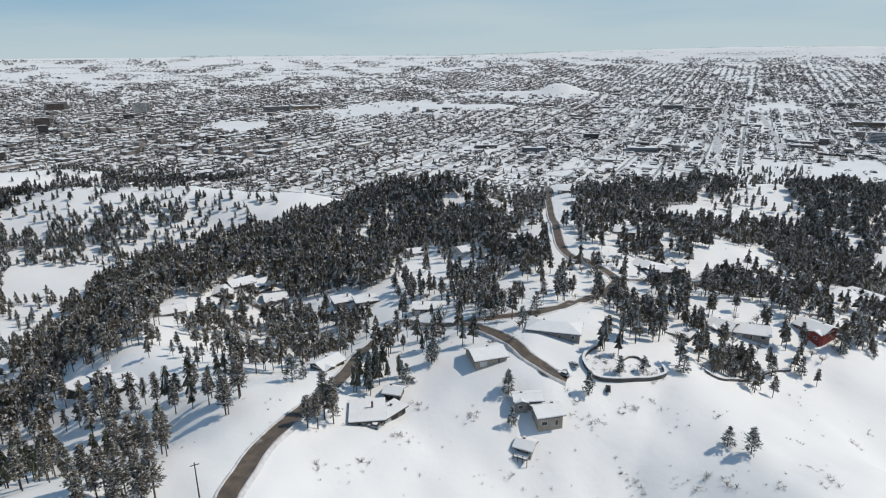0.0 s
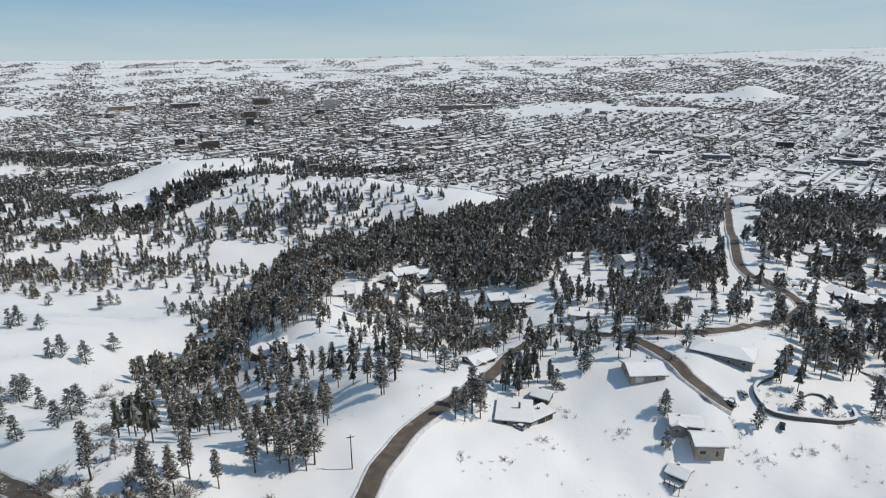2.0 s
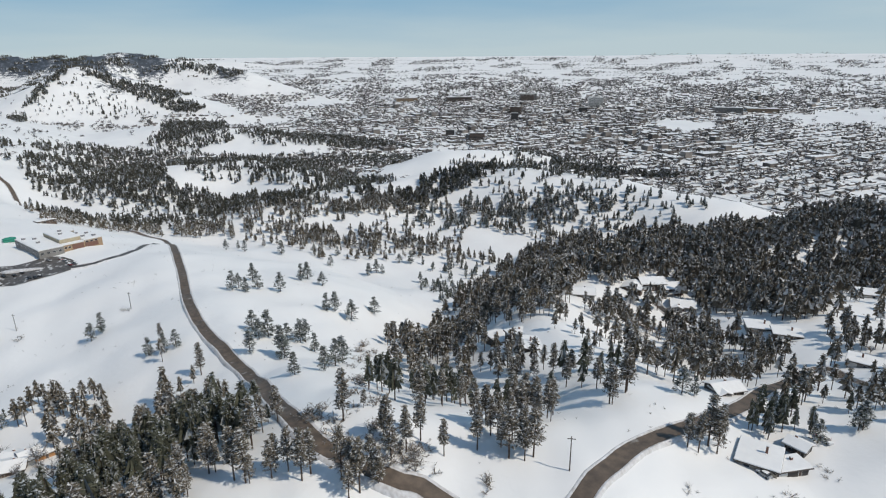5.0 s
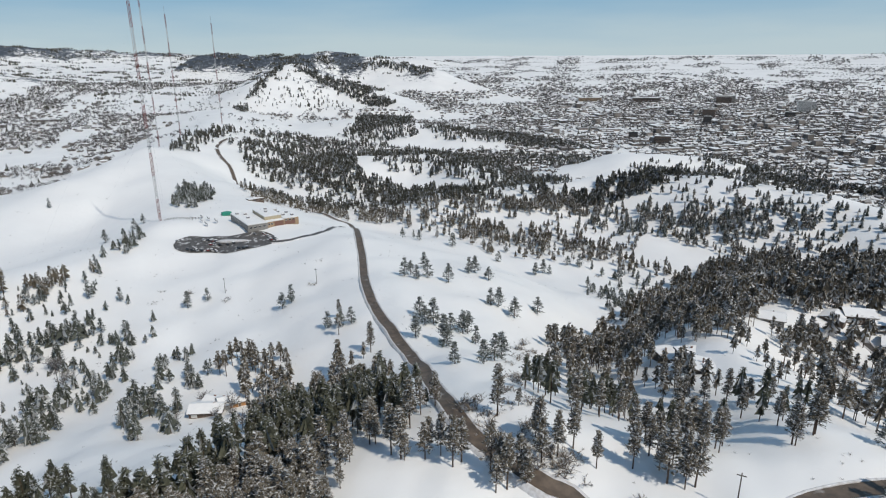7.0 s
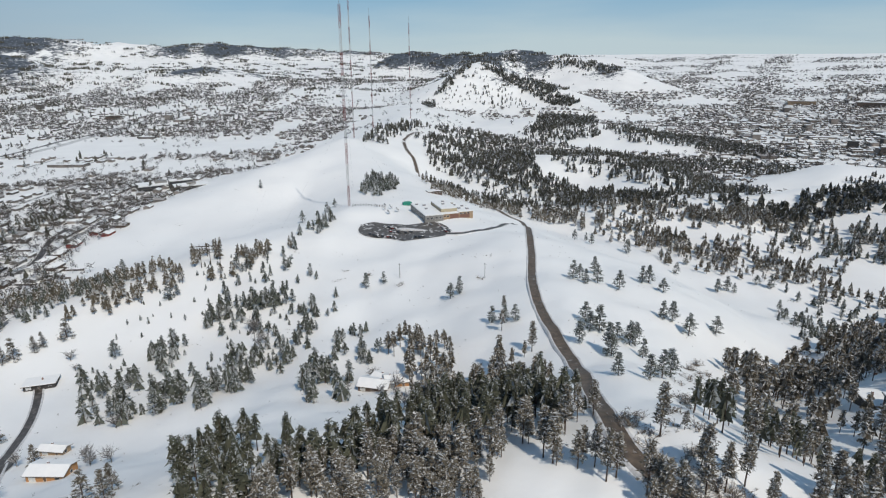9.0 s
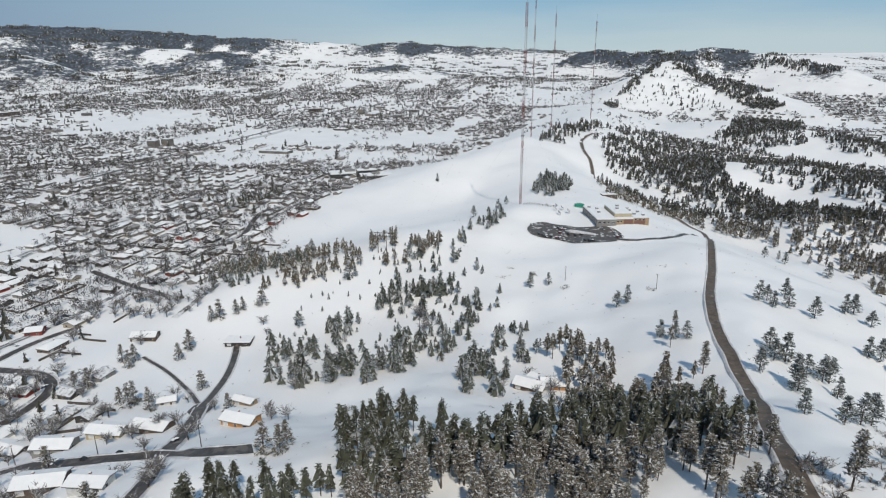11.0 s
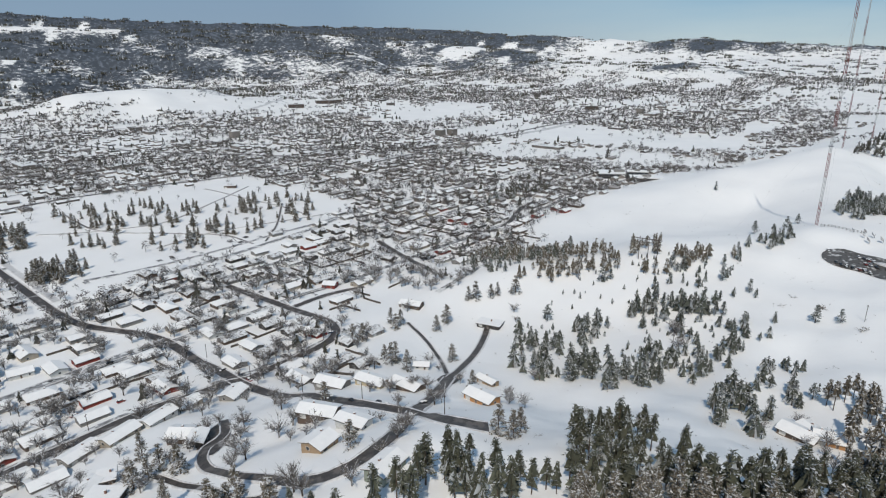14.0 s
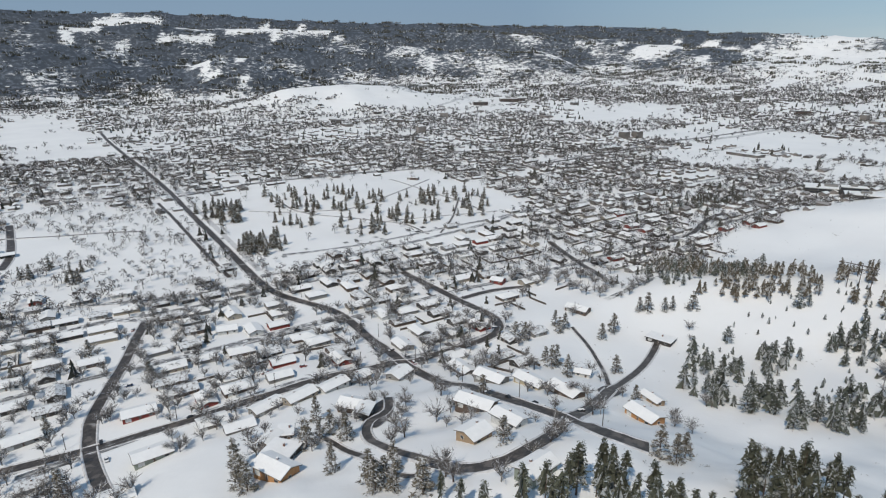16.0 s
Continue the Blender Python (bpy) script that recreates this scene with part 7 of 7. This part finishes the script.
# parked vehicles
def car_model(paint, snowy):
    e = thing("car", f"parked {paint} car {'with snow on its roof' if snowy else 'swept clear of snow'}", "car", (0, 0, 0), 0, "parked cars")
    bm = rounded(boxed(-2.2, 2.2, -0.88, 0.88, 0.32, 0.92), 0.14)
    part("body", bm, CAR_PAINT[paint], e)
    bm = bmesh.new()
    low = [bm.verts.new(p) for p in ((-1.7, -0.8, 0.92), (1.0, -0.8, 0.92), (1.0, 0.8, 0.92), (-1.7, 0.8, 0.92))]
    top = [bm.verts.new(p) for p in ((-1.2, -0.66, 1.46), (0.35, -0.66, 1.46), (0.35, 0.66, 1.46), (-1.2, 0.66, 1.46))]
    for i in range(4):
        bm.faces.new((low[i], low[(i + 1) % 4], top[(i + 1) % 4], top[i]))
    part("cabin_glass", bm, glass, e)
    part("roof", rounded(boxed(-1.25, 0.4, -0.68, 0.68, 1.46, 1.62 if snowy else 1.52), 0.04), roof_snow if snowy else CAR_PAINT[paint], e)
    if snowy:
        part("bonnet_snow", rounded(boxed(1.05, 2.15, -0.8, 0.8, 0.924, 1.06), 0.05), roof_snow, e)
    for x in (-1.35, 1.35):
        for y in (-0.82, 0.82):
            bm = bmesh.new()
            bmesh.ops.create_cone(bm, cap_ends=True, segments=12, radius1=0.33, radius2=0.33, depth=0.24, matrix=pose(x, y, 0.33, 90))
            part("wheel", bm, rubber, e)
    return e


cars = [car_model(p, s) for p, s in (("black", False), ("silver", True), ("white", True), ("black", False), ("blue", True), ("silver", False), ("black", True), ("red", True))]
rc = random.Random(8)


def park(x, y, yaw, lift=0.4):
    copy_thing(cars[rc.randrange(len(cars))], pose(x, y, float(ground(x, y)) + lift, 0, 0, yaw))


for x, y in STATION_CARS:
    for k in range(rc.choice((1, 1, 2))):
        park(x + 1.0 * k, y + 3.4 * k, 10 + rc.choice((0, 180)) + rc.uniform(-6, 6))
for x, y in HILL_CARS:
    park(x, y, rc.uniform(0, 360), 0.1)
for x, y in STREET_CARS:
    park(x, y, math.degrees(GRID) + rc.choice((0, 90, 180)) + rc.uniform(-8, 8), 0.1)
for name in ("main_street", "long_street", "loop_street", "row_street", "lower_street", "south_street", "red_house_street", "bend_street"):
    line_, width = ROAD_LINES[name]
    for k in range(4, len(line_) - 2, 7):
        if rc.random() < 0.35 and np.hypot(*line_[k]) < 700:
            d = line_[k + 1] - line_[k]
            d = d / np.hypot(*d)
            s = rc.choice((-1, 1)) * (width / 2 + 2.4)
            park(line_[k][0] - d[1] * s, line_[k][1] + d[0] * s, math.degrees(math.atan2(d[1], d[0])), 0.15)
clear(cars)


# radio masts
def mast(x, y, high, wide, label):
    base = float(ground(x, y))
    e = thing("radio_mast", label, "radio mast", (x, y, base), 20, "radio masts on the ridge")
    bands = 9
    for b in range(bands):
        z0, z1 = high * b / bands, high * (b + 1) / bands
        bm = bmesh.new()
        corners = [(wide * math.cos(t), wide * math.sin(t)) for t in (0.5, 2.6, 4.7)]
        t = 0.16
        for cx, cy in corners:
            box(bm, cx - t, cx + t, cy - t, cy + t, z0, z1)
        n = max(3, int((z1 - z0) / (wide * 2.2)))
        for k in range(n):
            a0, a1 = z0 + (z1 - z0) * k / n, z0 + (z1 - z0) * (k + 1) / n
            for i in range(3):
                (px, py), (qx, qy) = corners[i], corners[(i + 1) % 3]
                w = 0.08
                v = [bm.verts.new(p) for p in ((px, py, a0 - w), (px, py, a0 + w), (qx, qy, a1 + w), (qx, qy, a1 - w))]
                bm.faces.new(v)
        part("lattice_section", bm, steel_red if b % 2 == 0 else steel_white, e, "red lattice section" if b % 2 == 0 else "white lattice section")
    part("antenna", boxed(-0.12, 0.12, -0.12, 0.12, high, high + 14), steel_grey, e)
    for z in (0.36, 0.7):
        part("beacon_platform", rounded(boxed(-wide * 1.3, wide * 1.3, -wide * 1.3, wide * 1.3, high * z, high * z + 0.8), 0.1), steel_grey, e)
    if wide > 1:
        for a in (0.5, 2.6, 4.7):
            for z, d in ((0.45, 75), (0.9, 110)):
                bm = bmesh.new()
                gx, gy = x + d * math.cos(a + 0.35), y + d * math.sin(a + 0.35)
                foot = float(ground(gx, gy)) - base
                p, q = Vector((0, 0, high * z)), Vector((d * math.cos(a), d * math.sin(a), foot))
                s = (q - p).cross(Vector((0, 0, 1))).normalized() * 0.03
                bm.faces.new([bm.verts.new(w) for w in (p - s, p + s, q + s, q - s)])
                part("guy_wire", bm, steel_grey, e)


mast(-621, 87, 196, 1.15, "tall red and white lattice radio mast on the hill")
mast(-1138, 175, 250, 1.0, "slender red and white radio mast behind the hilltop")
mast(-1272, 236, 218, 1.0, "slender pale radio mast far along the ridge")
mast(-1387, 345, 205, 1.0, "thin radio mast beside the far ridge road")


# poles and pylons
def pole(x, y, high, arms=True):
    e = thing("utility_pole", "weathered wooden utility pole standing in the snow", "utility pole", (x, y, float(ground(x, y))), 30, "utility poles")
    bm = bmesh.new()
    bmesh.ops.create_cone(bm, cap_ends=True, segments=8, radius1=0.2, radius2=0.13, depth=high + 1, matrix=pose(0, 0, high / 2 - 0.5))
    part("post", bm, pole_wood, e)
    if arms:
        part("crossarm", boxed(-1.1, 1.1, -0.08, 0.08, high - 0.9, high - 0.7), pole_wood, e)


for x, y in POLES + POLES_WEST + POLES_TOWN:
    pole(x, y, 11)
for name in ("long_street", "main_street", "loop_street"):
    line_, width = ROAD_LINES[name]
    for k in range(6, len(line_), 12):
        if np.hypot(*line_[k]) < 520:
            d = line_[min(k + 1, len(line_) - 1)] - line_[k - 1]
            d = d / np.hypot(*d)
            pole(line_[k][0] - d[1] * (width / 2 + 3.4), line_[k][1] + d[0] * (width / 2 + 3.4), 9.5)
px, py = PYLON
e = thing("power_pylon", "wooden three-pole power pylon with a crossbeam on the slope", "power pylon", (px, py, float(ground(px, py))), 84)
for k in (-7, 0, 7):
    bm = bmesh.new()
    bmesh.ops.create_cone(bm, cap_ends=True, segments=8, radius1=0.28, radius2=0.2, depth=20, matrix=pose(k, 0, 9))
    part("post", bm, pole_wood, e)
part("crossbeam", boxed(-10, 10, -0.18, 0.18, 17.0, 17.5), pole_wood, e)
for k in (-3.5, 3.5):
    part("brace", boxed(k - 3.5, k + 3.5, -0.1, 0.1, 12, 12.25), pole_wood, e)

# paddock fence by the mast
(fx0, fy0), (fx1, fy1) = FENCE
fl = math.hypot(fx1 - fx0, fy1 - fy0)
fyaw = math.degrees(math.atan2(fy1 - fy0, fx1 - fx0))
fe = thing("fence", "timber post-and-rail fence in deep snow", "fence", ((fx0 + fx1) / 2, (fy0 + fy1) / 2, float(ground((fx0 + fx1) / 2, (fy0 + fy1) / 2))), fyaw)
for k in range(13):
    x = -fl / 2 + k * fl / 12
    gx, gy = fx0 + (fx1 - fx0) * k / 12, fy0 + (fy1 - fy0) * k / 12
    z = float(ground(gx, gy)) - fe.location.z
    part("post", boxed(x - 0.15, x + 0.15, -0.15, 0.15, z - 0.5, z + 2.2), pole_wood, fe)
    if k < 12:
        z2 = float(ground(fx0 + (fx1 - fx0) * (k + 1) / 12, fy0 + (fy1 - fy0) * (k + 1) / 12)) - fe.location.z
        for up in (0.9, 1.8):
            bm = bmesh.new()
            slab(bm, [(x, -0.06, z + up), (x + fl / 12, -0.06, z2 + up), (x + fl / 12, 0.06, z2 + up), (x, 0.06, z + up)], 0.16)
            part("rail", bm, pole_wood, fe)


# stone garden walls on the slope
def low_wall(pts, high, label):
    line_ = curve_points(pts, 1.6)
    x0, y0 = line_.mean(0)
    z0 = float(ground(x0, y0))
    e = thing("retaining_wall", label, "stone wall", (x0, y0, z0))
    d = np.gradient(line_, axis=0)
    side = np.stack([-d[:, 1], d[:, 0]], -1) / np.hypot(*d.T)[:, None] * 0.4
    z = ground(line_[:, 0], line_[:, 1]) - z0
    for nm, lo, hi, wd, mat in (("masonry", -1.0, high, 1.0, stone), ("snow_cap", high + 0.004, high + 0.3, 1.25, roof_snow)):
        bm = bmesh.new()
        rows_ = []
        for k in range(len(line_)):
            a, b = line_[k] - side[k] * wd - (x0, y0), line_[k] + side[k] * wd - (x0, y0)
            rows_.append([bm.verts.new((*a, z[k] + lo)), bm.verts.new((*a, z[k] + hi)), bm.verts.new((*b, z[k] + hi)), bm.verts.new((*b, z[k] + lo))])
        for p, q in zip(rows_, rows_[1:]):
            for i in range(4):
                bm.faces.new((p[i], p[(i + 1) % 4], q[(i + 1) % 4], q[i]))
        bm.faces.new(rows_[0]), bm.faces.new(rows_[-1][::-1])
        part(nm, bm, mat, e)


low_wall(GARDEN_WALL, 1.5, "curved dark stone retaining wall round a snowy garden")
low_wall(SLOPE_WALL, 1.0, "low winding stone wall across the snowy slope")
low_wall(TERRACE, 0.8, "short dark stone terrace in the walled garden")

# ridge of ploughed snow between the parking rows of the station
ip = np.array(STATION_ISLAND, float)
ic = ip.mean(0)
iz = float(ground(*ic)) + 0.35
island = thing("snow_pile", "long ridge of ploughed snow between parked cars", "snow pile", (ic[0], ic[1], iz))
bm = bmesh.new()
rings = []
for s, z in ((1.0, -0.6), (0.92, 0.5), (0.7, 0.95), (0.3, 1.1)):
    rings.append([bm.verts.new((*((q - ic) * s), z)) for q in curve_points([tuple(q) for q in ip] + [tuple(ip[0])], 4)[:-1]])
for a, b in zip(rings, rings[1:]):
    for k in range(len(a)):
        bm.faces.new((a[k], a[(k + 1) % len(a)], b[(k + 1) % len(a)], b[k]))
bm.faces.new(rings[-1])
bmesh.ops.recalc_face_normals(bm, faces=bm.faces)
part("mound", bm, bank, island)

# single leafless trees near the crossroads
bare_models = []
for v, f, m in [bare_base(s + 200, 18, 20, 0.0095) for s in range(4)]:
    e = thing("bare_tree", "leafless grey-brown garden tree with fine twigs", "bare tree", (0, 0, 0), 0, "garden trees near the crossroads")
    part("trunk", mesh_from("trunk", v[np.unique(f[:3])], np.arange(9).reshape(3, 3), [bark]), None, e)
    part("crown", mesh_from("crown", v, f[3:], [garden_twigs]), None, e)
    bare_models.append(e)
for k, (x, y) in enumerate(BARE_SPOTS):
    h = rc.uniform(6.5, 11)
    w = h * rc.uniform(1.0, 1.25)
    copy_thing(bare_models[k % 4], Matrix.LocRotScale((x, y, float(ground(x, y)) - 0.1), Euler((0, 0, 1.7 * k)), (w, w, h)))
clear(bare_models)
